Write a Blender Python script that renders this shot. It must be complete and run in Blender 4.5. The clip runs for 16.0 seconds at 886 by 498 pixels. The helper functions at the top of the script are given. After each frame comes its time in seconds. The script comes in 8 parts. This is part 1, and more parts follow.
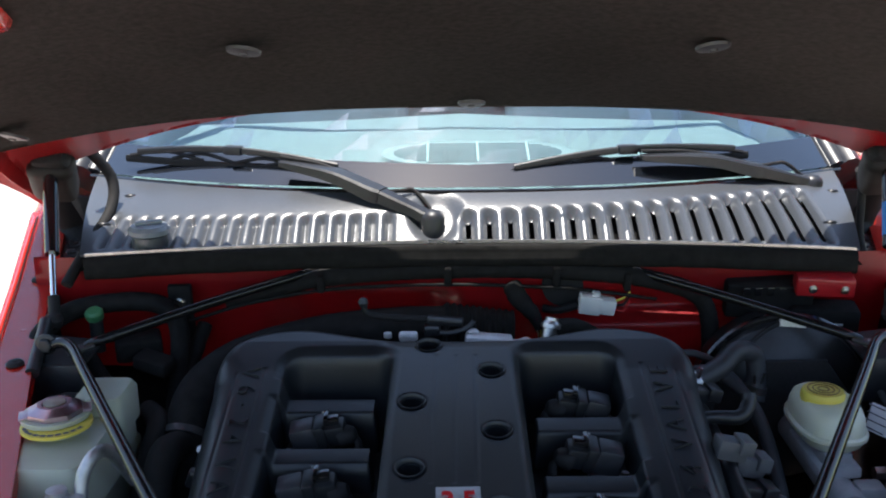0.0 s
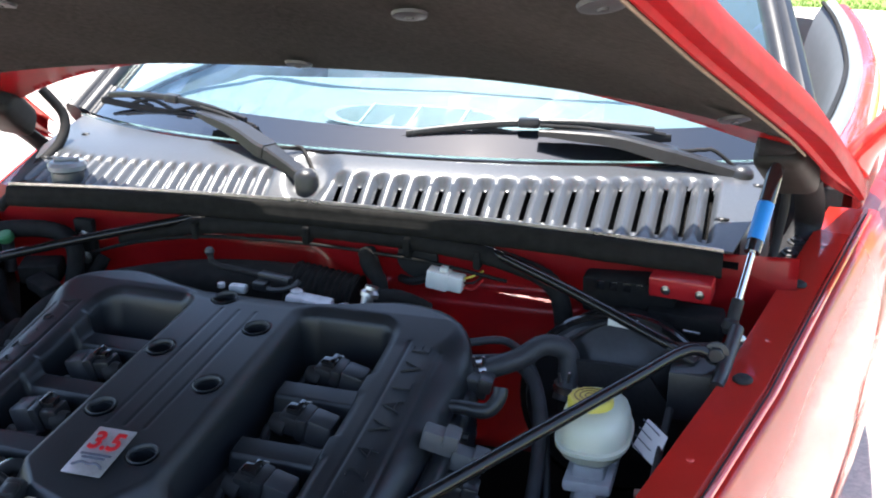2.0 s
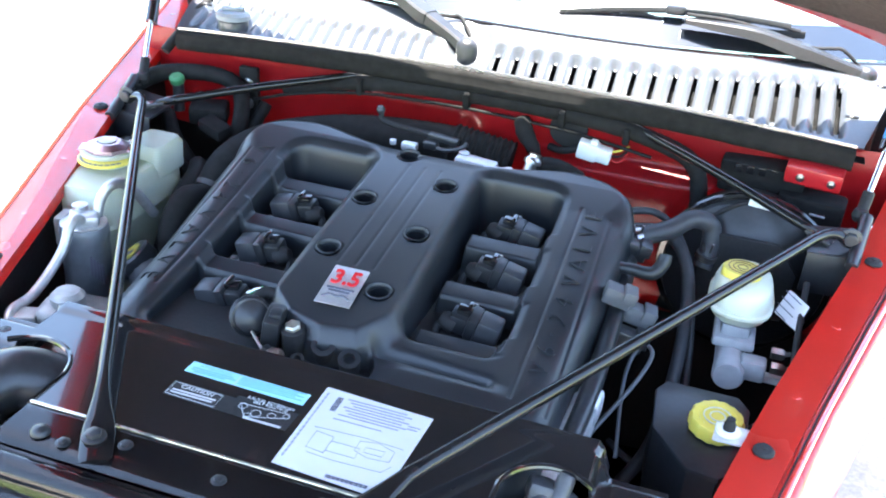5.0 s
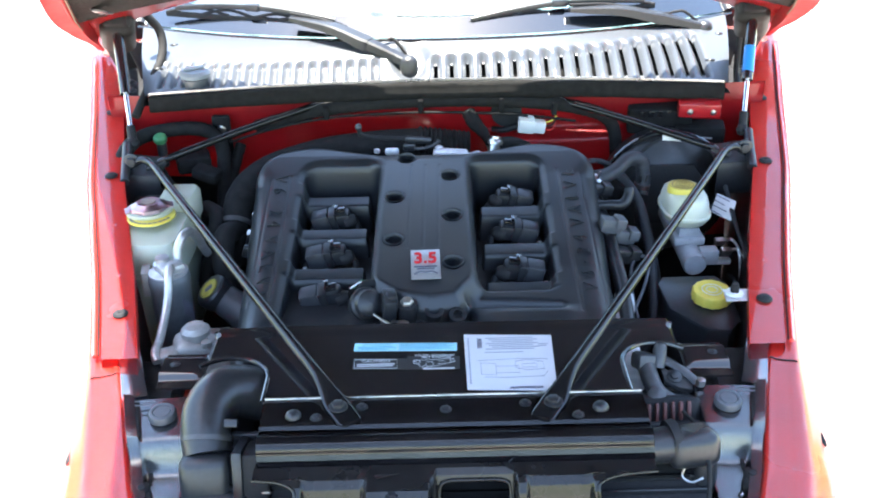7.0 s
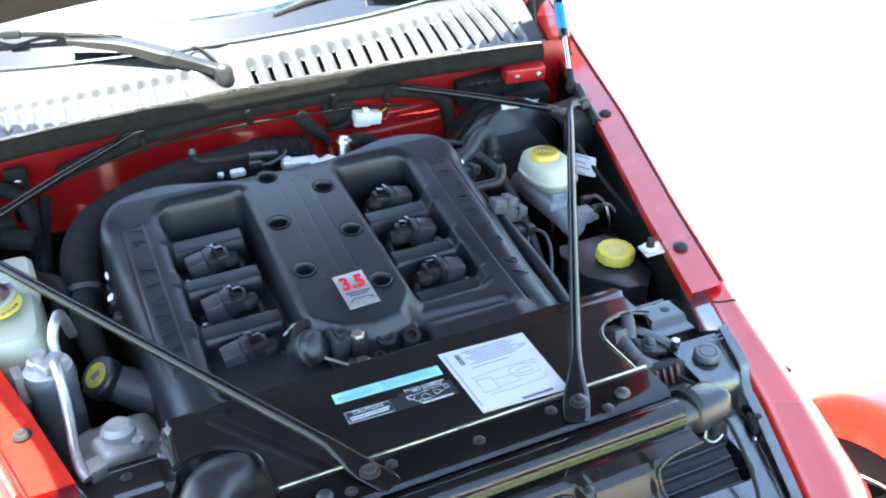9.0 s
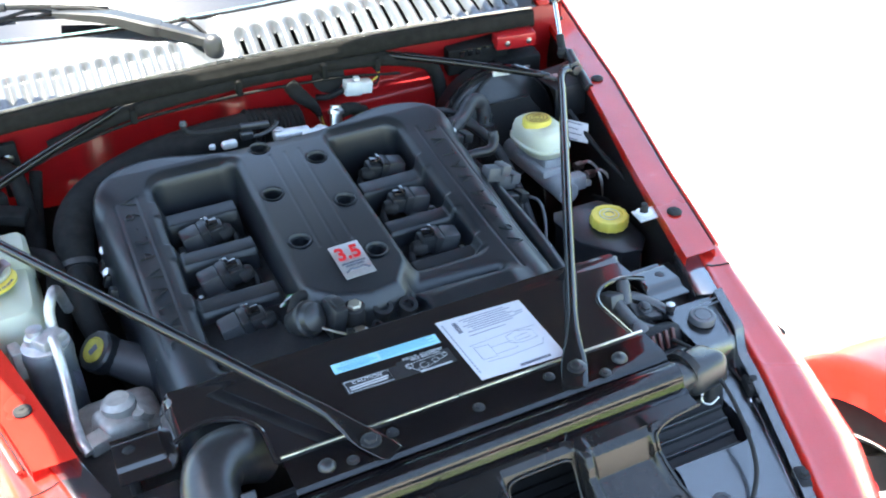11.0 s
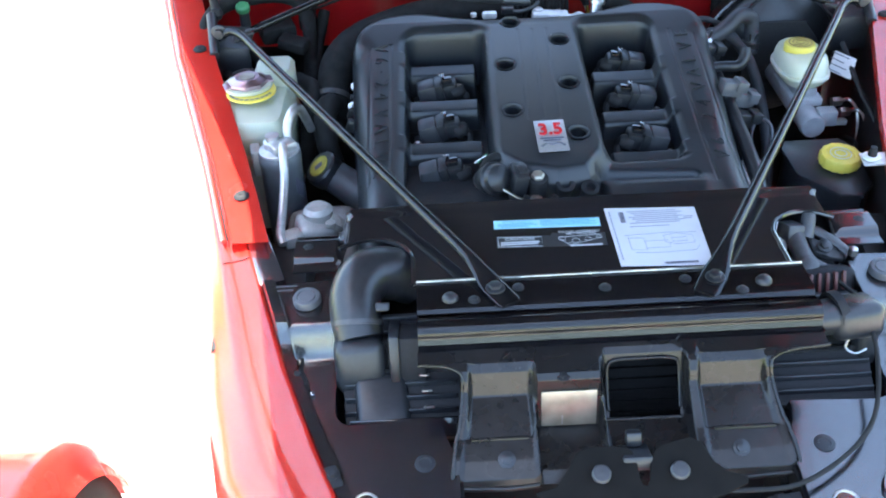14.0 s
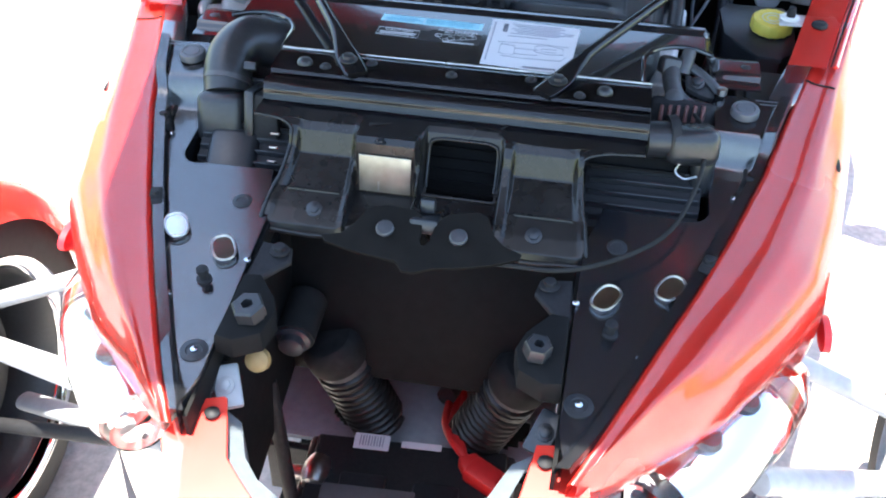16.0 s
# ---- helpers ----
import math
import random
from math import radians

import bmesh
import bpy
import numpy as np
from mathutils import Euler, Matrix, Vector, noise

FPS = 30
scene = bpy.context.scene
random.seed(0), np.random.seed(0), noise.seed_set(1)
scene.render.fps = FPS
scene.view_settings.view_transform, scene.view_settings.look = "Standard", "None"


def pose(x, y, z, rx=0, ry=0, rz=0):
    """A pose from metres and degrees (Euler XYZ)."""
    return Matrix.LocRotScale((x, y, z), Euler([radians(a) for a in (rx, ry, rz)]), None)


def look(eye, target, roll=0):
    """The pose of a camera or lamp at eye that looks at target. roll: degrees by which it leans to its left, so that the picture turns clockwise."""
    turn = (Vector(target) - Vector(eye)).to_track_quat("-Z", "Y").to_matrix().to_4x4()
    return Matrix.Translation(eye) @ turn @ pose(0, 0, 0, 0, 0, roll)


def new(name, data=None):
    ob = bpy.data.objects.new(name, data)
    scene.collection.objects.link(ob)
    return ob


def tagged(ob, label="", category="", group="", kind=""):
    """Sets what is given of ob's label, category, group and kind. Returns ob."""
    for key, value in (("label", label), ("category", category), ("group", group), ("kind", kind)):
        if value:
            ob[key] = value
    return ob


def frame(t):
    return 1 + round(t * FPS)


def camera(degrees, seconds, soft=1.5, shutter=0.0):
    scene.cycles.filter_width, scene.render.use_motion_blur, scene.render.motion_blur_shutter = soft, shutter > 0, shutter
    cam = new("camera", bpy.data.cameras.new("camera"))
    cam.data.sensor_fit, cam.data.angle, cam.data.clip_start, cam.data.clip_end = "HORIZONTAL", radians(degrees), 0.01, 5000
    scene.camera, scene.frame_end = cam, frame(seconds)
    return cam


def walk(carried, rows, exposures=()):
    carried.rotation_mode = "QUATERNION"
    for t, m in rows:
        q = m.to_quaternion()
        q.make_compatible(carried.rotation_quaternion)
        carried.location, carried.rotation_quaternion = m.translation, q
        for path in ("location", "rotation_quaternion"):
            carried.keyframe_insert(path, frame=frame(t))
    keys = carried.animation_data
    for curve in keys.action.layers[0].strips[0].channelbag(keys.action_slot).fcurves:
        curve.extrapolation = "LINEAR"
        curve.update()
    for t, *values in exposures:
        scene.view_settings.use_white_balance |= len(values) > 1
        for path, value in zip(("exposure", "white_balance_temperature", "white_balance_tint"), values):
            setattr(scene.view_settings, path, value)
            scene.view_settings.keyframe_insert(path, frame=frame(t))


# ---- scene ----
cam = camera(48.9, 16.0, soft=2.0)
METRES, EYE, TILT, LEAN, TURN = 3.05, 1.28, -16.0, 0.5, 0.0
ROWS = [
    (0.0, 0.0, 0.0, 0.0, 0.0, 0.0, -0.0),
    (0.5, 0.0464, 0.0107, -0.0002, 0.48, -2.16, -0.2),
    (1.0, 0.1051, 0.0448, 0.0065, 2.0, -2.38, -1.26),
    (1.5, 0.1486, 0.0466, 0.0134, 6.91, -0.91, -3.54),
    (2.0, 0.1832, 0.0308, 0.0107, 16.83, -3.06, -5.41),
    (2.5, 0.1749, 0.0201, 0.0071, 20.36, -5.45, -6.14),
    (3.0, 0.1511, 0.0275, 0.0067, 18.92, -6.86, -7.53),
    (3.5, 0.1272, 0.0432, 0.0008, 18.53, -8.6, -8.46),
    (6.0, 0.1131, -0.1131, 0.0223, 14.55, -12.79, -9.48),
    (6.5, 0.0636, -0.1383, 0.0187, 11.36, -10.84, -4.71),
    (7.0, 0.0089, -0.1518, 0.0165, -0.67, -11.17, 0.79),
    (7.5, -0.0112, -0.134, 0.0229, -2.26, -11.52, 0.67),
    (8.0, -0.0202, -0.1165, 0.0309, -2.39, -16.11, 2.26),
    (8.5, -0.0584, -0.1063, 0.035, -13.45, -16.39, 8.45),
    (9.0, -0.099, -0.0943, 0.0376, -23.14, -14.88, 8.33),
    (11.5, -0.1015, -0.0933, 0.0394, -24.01, -18.61, 8.97),
    (12.0, -0.0706, -0.0842, 0.0451, -16.6, -21.37, 7.28),
    (12.5, -0.0385, -0.083, 0.0441, -9.79, -22.9, 6.19),
    (13.0, -0.0305, -0.0852, 0.0475, -5.51, -23.44, 4.34),
    (13.5, -0.0335, -0.0988, 0.0427, -2.59, -23.52, 3.3),
    (14.0, -0.0477, -0.1363, 0.0215, -1.16, -19.5, 2.28),
    (14.5, -0.0527, -0.1613, 0.0014, -9.11, -20.16, 2.55),
    (15.0, -0.0437, -0.1739, -0.0028, -8.73, -20.0, 2.1),
    (15.5, 0.0097, -0.1831, -0.0085, 2.84, -20.65, 0.55),
    (16.0, 0.0622, -0.167, -0.0274, 9.47, -23.29, -4.22),
]
walk(cam, [(t, pose(-0.033, 0, EYE, TILT, LEAN, TURN) @ pose(METRES * x, METRES * y, METRES * z, 90 + pitch, roll, yaw)) for t, x, y, z, yaw, pitch, roll in ROWS],
     exposures=((0.0, 0.95, 6500, 10), (0.5, 2.0, 6500, 10), (1.0, 1.95, 6500, 10), (1.5, 1.6, 6500, 10), (2.0, 1.7, 6500, 10), (2.6, 2.45, 6500, 10), (3.5, 3.35, 6500, 10), (6.0, 3.1, 6500, 6), (7.0, 2.8, 6500, 6), (7.5, 2.95, 6500, 6), (8.5, 3.4, 6750, 2), (9.0, 3.15, 6750, 2), (11.5, 2.95, 6750, 2), (12.0, 3.4, 6750, 2), (12.5, 3.75, 6750, 2), (13.0, 3.75, 6750, 2), (14.0, 2.95, 6500, 5), (15.0, 2.75, 6500, 5), (16.0, 2.5, 6500, 5)))

# ---- light ----
world = bpy.data.worlds.new("sky")
scene.world = world
world.use_nodes = True
wn = world.node_tree
sky = wn.nodes.new("ShaderNodeTexSky")
sky.sky_type = 'NISHITA'
sky.sun_disc = False
SUN_EL, SUN_AZ = 84.5, -92.0          # azimuth from +y towards +x
sky.sun_elevation, sky.sun_rotation = radians(SUN_EL), radians(SUN_AZ)
wn.links.new(sky.outputs[0], wn.nodes["Background"].inputs[0])
wn.nodes["Background"].inputs[1].default_value = 0.15
sun = new("sun", bpy.data.lights.new("sun", 'SUN'))
sun.data.energy, sun.data.angle, sun.data.color = 5.0, radians(0.5), (1.0, 0.95, 0.88)
sdir = Vector((math.sin(radians(SUN_AZ)) * math.cos(radians(SUN_EL)), math.cos(radians(SUN_AZ)) * math.cos(radians(SUN_EL)), math.sin(radians(SUN_EL))))
sun.matrix_world = look(sdir * 20, (0, 0, 0))

# ---- materials ----


def mat(name, color, rough=0.5, metal=0.0, bump=0.0, scale=60.0, vary=0.15, coat=0.0, trans=0.0, spec=0.5, big=6.0, rvary=0.15, sss=0.0, tint=None):
    """A surface with grain, larger blotches of wear and fine relief."""
    m = bpy.data.materials.new(name)
    m.use_nodes = True
    nt = m.node_tree
    b = nt.nodes["Principled BSDF"]
    b.inputs["Metallic"].default_value = metal
    b.inputs["Specular IOR Level"].default_value = spec
    b.inputs["Coat Weight"].default_value = coat
    b.inputs["Coat Roughness"].default_value = 0.03
    b.inputs["Transmission Weight"].default_value = trans
    if sss:
        b.inputs["Subsurface Weight"].default_value = sss
        b.inputs["Subsurface Radius"].default_value = (0.02, 0.018, 0.012)
        b.inputs["Subsurface Scale"].default_value = 0.6
    tc = nt.nodes.new("ShaderNodeTexCoord")
    n1 = nt.nodes.new("ShaderNodeTexNoise")
    n1.inputs["Scale"].default_value, n1.inputs["Detail"].default_value = scale, 6
    n2 = nt.nodes.new("ShaderNodeTexNoise")
    n2.inputs["Scale"].default_value, n2.inputs["Detail"].default_value = big, 5
    nt.links.new(tc.outputs["Object"], n1.inputs["Vector"])
    nt.links.new(tc.outputs["Object"], n2.inputs["Vector"])
    add = nt.nodes.new("ShaderNodeMath")
    add.operation = 'ADD'
    nt.links.new(n1.outputs[0], add.inputs[0])
    nt.links.new(n2.outputs[0], add.inputs[1])
    ramp = nt.nodes.new("ShaderNodeMapRange")
    ramp.inputs[1].default_value, ramp.inputs[2].default_value = 0.7, 1.3
    nt.links.new(add.outputs[0], ramp.inputs[0])
    mix = nt.nodes.new("ShaderNodeMix")
    mix.data_type = 'RGBA'
    lo = [max(0.0, c * (1 - vary)) for c in color]
    hi = [min(1.0, c * (1 + vary)) for c in (tint or color)]
    mix.inputs[6].default_value, mix.inputs[7].default_value = (*lo, 1), (*hi, 1)
    nt.links.new(ramp.outputs[0], mix.inputs[0])
    nt.links.new(mix.outputs[2], b.inputs["Base Color"])
    rr = nt.nodes.new("ShaderNodeMapRange")
    rr.inputs[1].default_value, rr.inputs[2].default_value = 0.3, 0.7
    rr.inputs[3].default_value, rr.inputs[4].default_value = max(0.0, rough * (1 - rvary)), min(1.0, rough * (1 + rvary))
    nt.links.new(n2.outputs[0], rr.inputs[0])
    nt.links.new(rr.outputs[0], b.inputs["Roughness"])
    if bump:
        bp = nt.nodes.new("ShaderNodeBump")
        bp.inputs["Strength"].default_value, bp.inputs["Distance"].default_value = bump, 0.002
        nt.links.new(n1.outputs[0], bp.inputs["Height"])
        nt.links.new(bp.outputs[0], b.inputs["Normal"])
    return m


RED = mat("red_paint", (0.68, 0.036, 0.024), 0.26, coat=1.0, vary=0.06, scale=20, big=2)
RED.node_tree.nodes["Principled BSDF"].inputs["Coat IOR"].default_value = 1.65
# Body red lowered for inner panels; their shade is put into the colour.
RED_IN = mat("red_paint_inner_shaded", (0.35, 0.011, 0.016), 0.32, coat=0.4, vary=0.12, scale=30, big=5)
RED.node_tree.nodes["Principled BSDF"].inputs["Coat IOR"].default_value = 1.85
RED_RIM = mat("red_paint_unpolished", (0.34, 0.008, 0.012), 0.5, spec=0.12, vary=0.2, scale=60, bump=0.08, big=7)
BLACK_GLOSS = mat("black_gloss_paint", (0.012, 0.011, 0.012), 0.12, coat=0.6, vary=0.3, scale=25, big=4, rvary=0.35)
BRACE = mat("black_brace_enamel", (0.010, 0.0095, 0.010), 0.16, spec=0.35, coat=0.1, vary=0.3, scale=40, rvary=0.3)
BLACK_SEMI = mat("black_semigloss_plastic", (0.020, 0.021, 0.024), 0.36, vary=0.25, bump=0.08, scale=160, rvary=0.25, big=7)
BLACK_MATT = mat("black_matt_plastic", (0.019, 0.0185, 0.020), 0.62, spec=0.2, vary=0.25, bump=0.15, scale=220)
LATCH = mat("browned_black_steel", (0.0065, 0.0057, 0.0050), 0.66, spec=0.12, vary=0.4, bump=0.15, scale=60)
COVER = mat("moulded_dark_plastic", (0.0125, 0.0145, 0.018), 0.38, spec=0.55, vary=0.2, bump=0.05, scale=420, big=9, rvary=0.18)
RUBBER = mat("black_rubber", (0.019, 0.0185, 0.0185), 0.7, spec=0.2, vary=0.2, bump=0.15, scale=90)
COWL = mat("grey_black_cowl_plastic", (0.060, 0.066, 0.075), 0.33, spec=0.8, vary=0.15, bump=0.12, scale=300, big=4)
HOSE = mat("grey_black_hose_rubber", (0.034, 0.035, 0.040), 0.55, vary=0.2, bump=0.15, scale=90)
ANCHOR = mat("browned_steel", (0.013, 0.011, 0.010), 0.6, metal=0.3, vary=0.5, scale=40, bump=0.2)
GOLD = mat("worn_passivated_steel", (0.35, 0.325, 0.275), 0.42, metal=0.8, vary=0.3, scale=50, bump=0.15)
CASTG = mat("dull_cast_metal", (0.30, 0.29, 0.28), 0.5, metal=0.55, vary=0.25, bump=0.35, scale=80)
# Rubber black with the shade of covered hoses and gaps put into its colour.
SHADE_BLACK = mat("shade_black_rubber", (0.016, 0.0155, 0.0155), 0.8, spec=0.15, vary=0.4, bump=0.2, scale=70)
SEALR = mat("weathered_seal_rubber", (0.016, 0.0155, 0.015), 0.8, spec=0.08, vary=0.35, bump=0.25, scale=80)
LINER = mat("satin_liner_plastic", (0.020, 0.021, 0.026), 0.17, vary=0.2, scale=90, bump=0.04, spec=1.0, coat=0.5, big=7, rvary=0.15)
LINER.node_tree.nodes["Principled BSDF"].inputs["IOR"].default_value = 1.9
DUSTY = mat("dusty_black_sheet_paint", (0.0125, 0.0115, 0.0115), 0.26, spec=0.32, coat=0.1, vary=0.4, bump=0.06, scale=70, big=9, rvary=0.35)
# Near-black for the nose well; the shade down there is in the colour.
PIT = mat("pit_shade_black_paint", (0.0065, 0.0062, 0.0064), 0.75, spec=0.15, vary=0.35, bump=0.2, scale=70)
FRIT = mat("glazed_black_ceramic", (0.010, 0.012, 0.016), 0.03, spec=0.8, coat=1.0, vary=0.05, rvary=0.05)
CAST = mat("weathered_cast_aluminium", (0.062, 0.062, 0.066), 0.45, metal=0.2, vary=0.3, bump=0.3, scale=90)
LIP = mat("weathered_grey_lip", (0.20, 0.225, 0.25), 0.34, vary=0.12, scale=120, bump=0.05, spec=0.7)
COILSPRING = mat("black_spring_enamel", (0.009, 0.009, 0.0095), 0.4, spec=0.35, vary=0.3)
COIL = mat("dark_coil_plastic", (0.038, 0.039, 0.044), 0.38, vary=0.2, bump=0.1, scale=150)
WINDING = mat("copper_winding", (0.11, 0.035, 0.030), 0.45, vary=0.3, scale=60)
PLUG = mat("polished_plug", (0.50, 0.52, 0.55), 0.14, metal=1.0, vary=0.15, scale=40)
RUST = mat("rusty_bushing", (0.26, 0.16, 0.06), 0.6, vary=0.4, bump=0.3, scale=60)
CAPMETAL = mat("tarnished_cap_metal", (0.40, 0.30, 0.34), 0.34, metal=1.0, vary=0.25, bump=0.15, scale=60)
BUMPER = mat("purple_grey_bumper_plastic", (0.115, 0.105, 0.135), 0.45, vary=0.12, bump=0.05, scale=90)
GREY = mat("grey_plastic", (0.085, 0.087, 0.095), 0.45, vary=0.15, bump=0.1, scale=120)
CANISTER = mat("dulled_grey_can", (0.13, 0.14, 0.155), 0.38, metal=0.3, vary=0.25, bump=0.15, scale=70)
PIPE = mat("dull_aluminium_pipe", (0.46, 0.46, 0.47), 0.42, metal=0.8, vary=0.25, bump=0.2, scale=80)
OLIVE = mat("aged_yellow_print", (0.34, 0.30, 0.045), 0.55, vary=0.3, scale=60, bump=0.1)
ALU = mat("cast_aluminium", (0.66, 0.66, 0.67), 0.50, metal=0.55, vary=0.2, bump=0.3, scale=90)
STEEL = mat("bare_steel", (0.48, 0.47, 0.46), 0.3, metal=1.0, vary=0.3, scale=120, bump=0.1)
CHROME = mat("chrome", (0.82, 0.83, 0.85), 0.06, metal=1.0, vary=0.05, scale=30)
PAINT_ALU = mat("silver_painted_metal", (0.33, 0.335, 0.35), 0.42, vary=0.15, bump=0.15, scale=70)
BOTTLE = mat("milky_translucent_plastic", (0.42, 0.44, 0.35), 0.38, vary=0.08, scale=18, big=5, sss=0.5, spec=0.4)
MILK = mat("cream_reservoir_plastic", (0.60, 0.60, 0.47), 0.34, vary=0.06, scale=18, big=6, sss=0.4)
YELLOW = mat("yellow_plastic", (0.70, 0.57, 0.09), 0.42, vary=0.1, scale=60, bump=0.1)
WHITE = mat("white_plastic", (0.75, 0.75, 0.72), 0.45, vary=0.06)
PAPER = mat("white_paper_label", (0.60, 0.585, 0.61), 0.4, vary=0.04, scale=40, big=14)
BLUE_LABEL = mat("pale_blue_label", (0.34, 0.66, 0.74), 0.38, vary=0.06, scale=40, big=14)
INK = mat("label_ink", (0.10, 0.10, 0.13), 0.6, vary=0.1)
INK_PALE = mat("faint_label_ink", (0.27, 0.27, 0.32), 0.6, vary=0.1)
INK_BLUE = mat("blue_label_ink", (0.16, 0.40, 0.50), 0.6, vary=0.1)
WHITE_INK = mat("white_label_ink", (0.55, 0.55, 0.56), 0.6, vary=0.1)
RED_INK = mat("red_badge_enamel", (0.62, 0.015, 0.02), 0.35, vary=0.08)
BADGE = mat("brushed_badge_metal", (0.50, 0.49, 0.50), 0.35, metal=0.7, vary=0.15, scale=200)
HEM = mat("tan_felt_hem", (0.17, 0.13, 0.09), 0.8, vary=0.3, scale=200)
FELT = mat("hood_insulation_felt", (0.047, 0.041, 0.038), 0.85, vary=0.5, bump=0.5, scale=140, big=2.6)
BLUE_TAPE = mat("blue_sticker", (0.02, 0.22, 0.62), 0.4, vary=0.06)
RED_WIRE = mat("red_cable_insulation", (0.55, 0.02, 0.02), 0.45, vary=0.1)
GREEN_CAP = mat("green_valve_cap", (0.05, 0.20, 0.08), 0.5, vary=0.1)
GRILLE = mat("defroster_grey_plastic", (0.29, 0.33, 0.34), 0.7, spec=0.15, vary=0.08, bump=0.1, scale=250)
# Grille grey a step darker: the shade between the slats is its colour.
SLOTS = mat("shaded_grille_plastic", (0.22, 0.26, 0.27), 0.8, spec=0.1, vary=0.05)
DASH = mat("grey_dashboard_vinyl", (0.36, 0.42, 0.43), 0.75, spec=0.15, vary=0.03, scale=250)
DARK = mat("dark_interior_cloth", (0.03, 0.03, 0.032), 0.8, vary=0.2, bump=0.2)
SEAT = mat("agate_leather", (0.16, 0.175, 0.19), 0.6, spec=0.3, vary=0.05, bump=0.1)
CONCRETE = mat("driveway_concrete", (0.46, 0.41, 0.37), 0.9, vary=0.25, bump=0.6, scale=70, big=2.5, tint=(0.50, 0.43, 0.385))
GRASS = mat("lawn", (0.20, 0.28, 0.06), 0.9, vary=0.35, bump=0.6, scale=9, big=0.5)
BLADE = mat("grass_blades", (0.17, 0.27, 0.055), 0.8, vary=0.4, scale=3, big=0.4)
BARK = mat("bark", (0.11, 0.085, 0.06), 0.9, vary=0.35, bump=0.8, scale=14)
LEAF = mat("leaves", (0.055, 0.13, 0.028), 0.6, vary=0.45, scale=2, big=0.6)
TYRE = mat("tyre_rubber", (0.028, 0.026, 0.026), 0.7, vary=0.2, bump=0.3, scale=60)

GLASS = bpy.data.materials.new("tinted_glass")
GLASS.use_nodes = True
g = GLASS.node_tree
g.nodes.remove(g.nodes["Principled BSDF"])
tr_ = g.nodes.new("ShaderNodeBsdfTransparent")
tr_.inputs[0].default_value = (0.66, 0.92, 0.96, 1)
gl_ = g.nodes.new("ShaderNodeBsdfGlossy")
gl_.inputs["Roughness"].default_value = 0.0
fr_ = g.nodes.new("ShaderNodeFresnel")
fr_.inputs[0].default_value = 2.0
mx_ = g.nodes.new("ShaderNodeMixShader")
g.links.new(fr_.outputs[0], mx_.inputs[0])
g.links.new(tr_.outputs[0], mx_.inputs[1])
g.links.new(gl_.outputs[0], mx_.inputs[2])
g.links.new(mx_.outputs[0], g.nodes["Material Output"].inputs[0])
LENS = bpy.data.materials.new("clear_lens")
LENS.use_nodes = True
gb = LENS.node_tree.nodes["Principled BSDF"]
gb.inputs["Base Color"].default_value = (0.95, 0.97, 1.0, 1)
gb.inputs["Roughness"].default_value = 0.02
gb.inputs["Transmission Weight"].default_value = 1.0

# ---- mesh helpers ----


def thing(name, at, label, category, group="", kind=""):
    ob = new(name)
    ob.empty_display_size = 0.05
    ob.location = at
    return tagged(ob, label, category, group, kind)


def finish(bm, material, angle=38):
    bmesh.ops.recalc_face_normals(bm, faces=bm.faces)
    for f in bm.faces:
        f.smooth = True
    lim = radians(angle)
    for e in bm.edges:
        if len(e.link_faces) == 2 and e.calc_face_angle(0) > lim:
            e.smooth = False
    me = bpy.data.meshes.new("mesh")
    bm.to_mesh(me)
    bm.free()
    if material:
        me.materials.append(material)
    return me


def part(name, bm, material, parent=None, label="", angle=38):
    """One mesh object, built in world metres, under a thing or a part."""
    me = bm if isinstance(bm, bpy.types.Mesh) else finish(bm, material, angle)
    me.name = name
    ob = new(name, me)
    if parent is not None:
        ob.parent = parent
        base = parent
        off = Vector(parent.location)
        while base.parent is not None:
            base = base.parent
            off = Vector(base.location)
        ob.matrix_parent_inverse = Matrix.Translation(-off) if parent.parent is None and parent.type == 'EMPTY' else Matrix.Identity(4)
    if label:
        tagged(ob, label)
    return ob


def solo(name, bm, material, label, category, group="", kind="", angle=38):
    return tagged(part(name, bm, material, None, "", angle), label, category, group, kind)


def B():
    return bmesh.new()


def box(bm, c, s, rot=(0, 0, 0), bevel=0.0, seg=2, taper=1.0):
    """A box of size s at c, turned by degrees; taper narrows its top."""
    r = bmesh.ops.create_cube(bm, size=1.0)
    vs = r["verts"]
    for v in vs:
        k = taper if v.co.z > 0 else 1.0
        v.co = Vector((v.co.x * s[0] * k, v.co.y * s[1] * k, v.co.z * s[2]))
    if bevel:
        es = list({e for v in vs for e in v.link_edges})
        out = bmesh.ops.bevel(bm, geom=es, offset=bevel, segments=seg, affect='EDGES', profile=0.5)
        vs = list({v for f in out["faces"] for v in f.verts} | {v for v in vs if v.is_valid})
    bmesh.ops.transform(bm, matrix=pose(*c, *rot), verts=vs)
    return vs


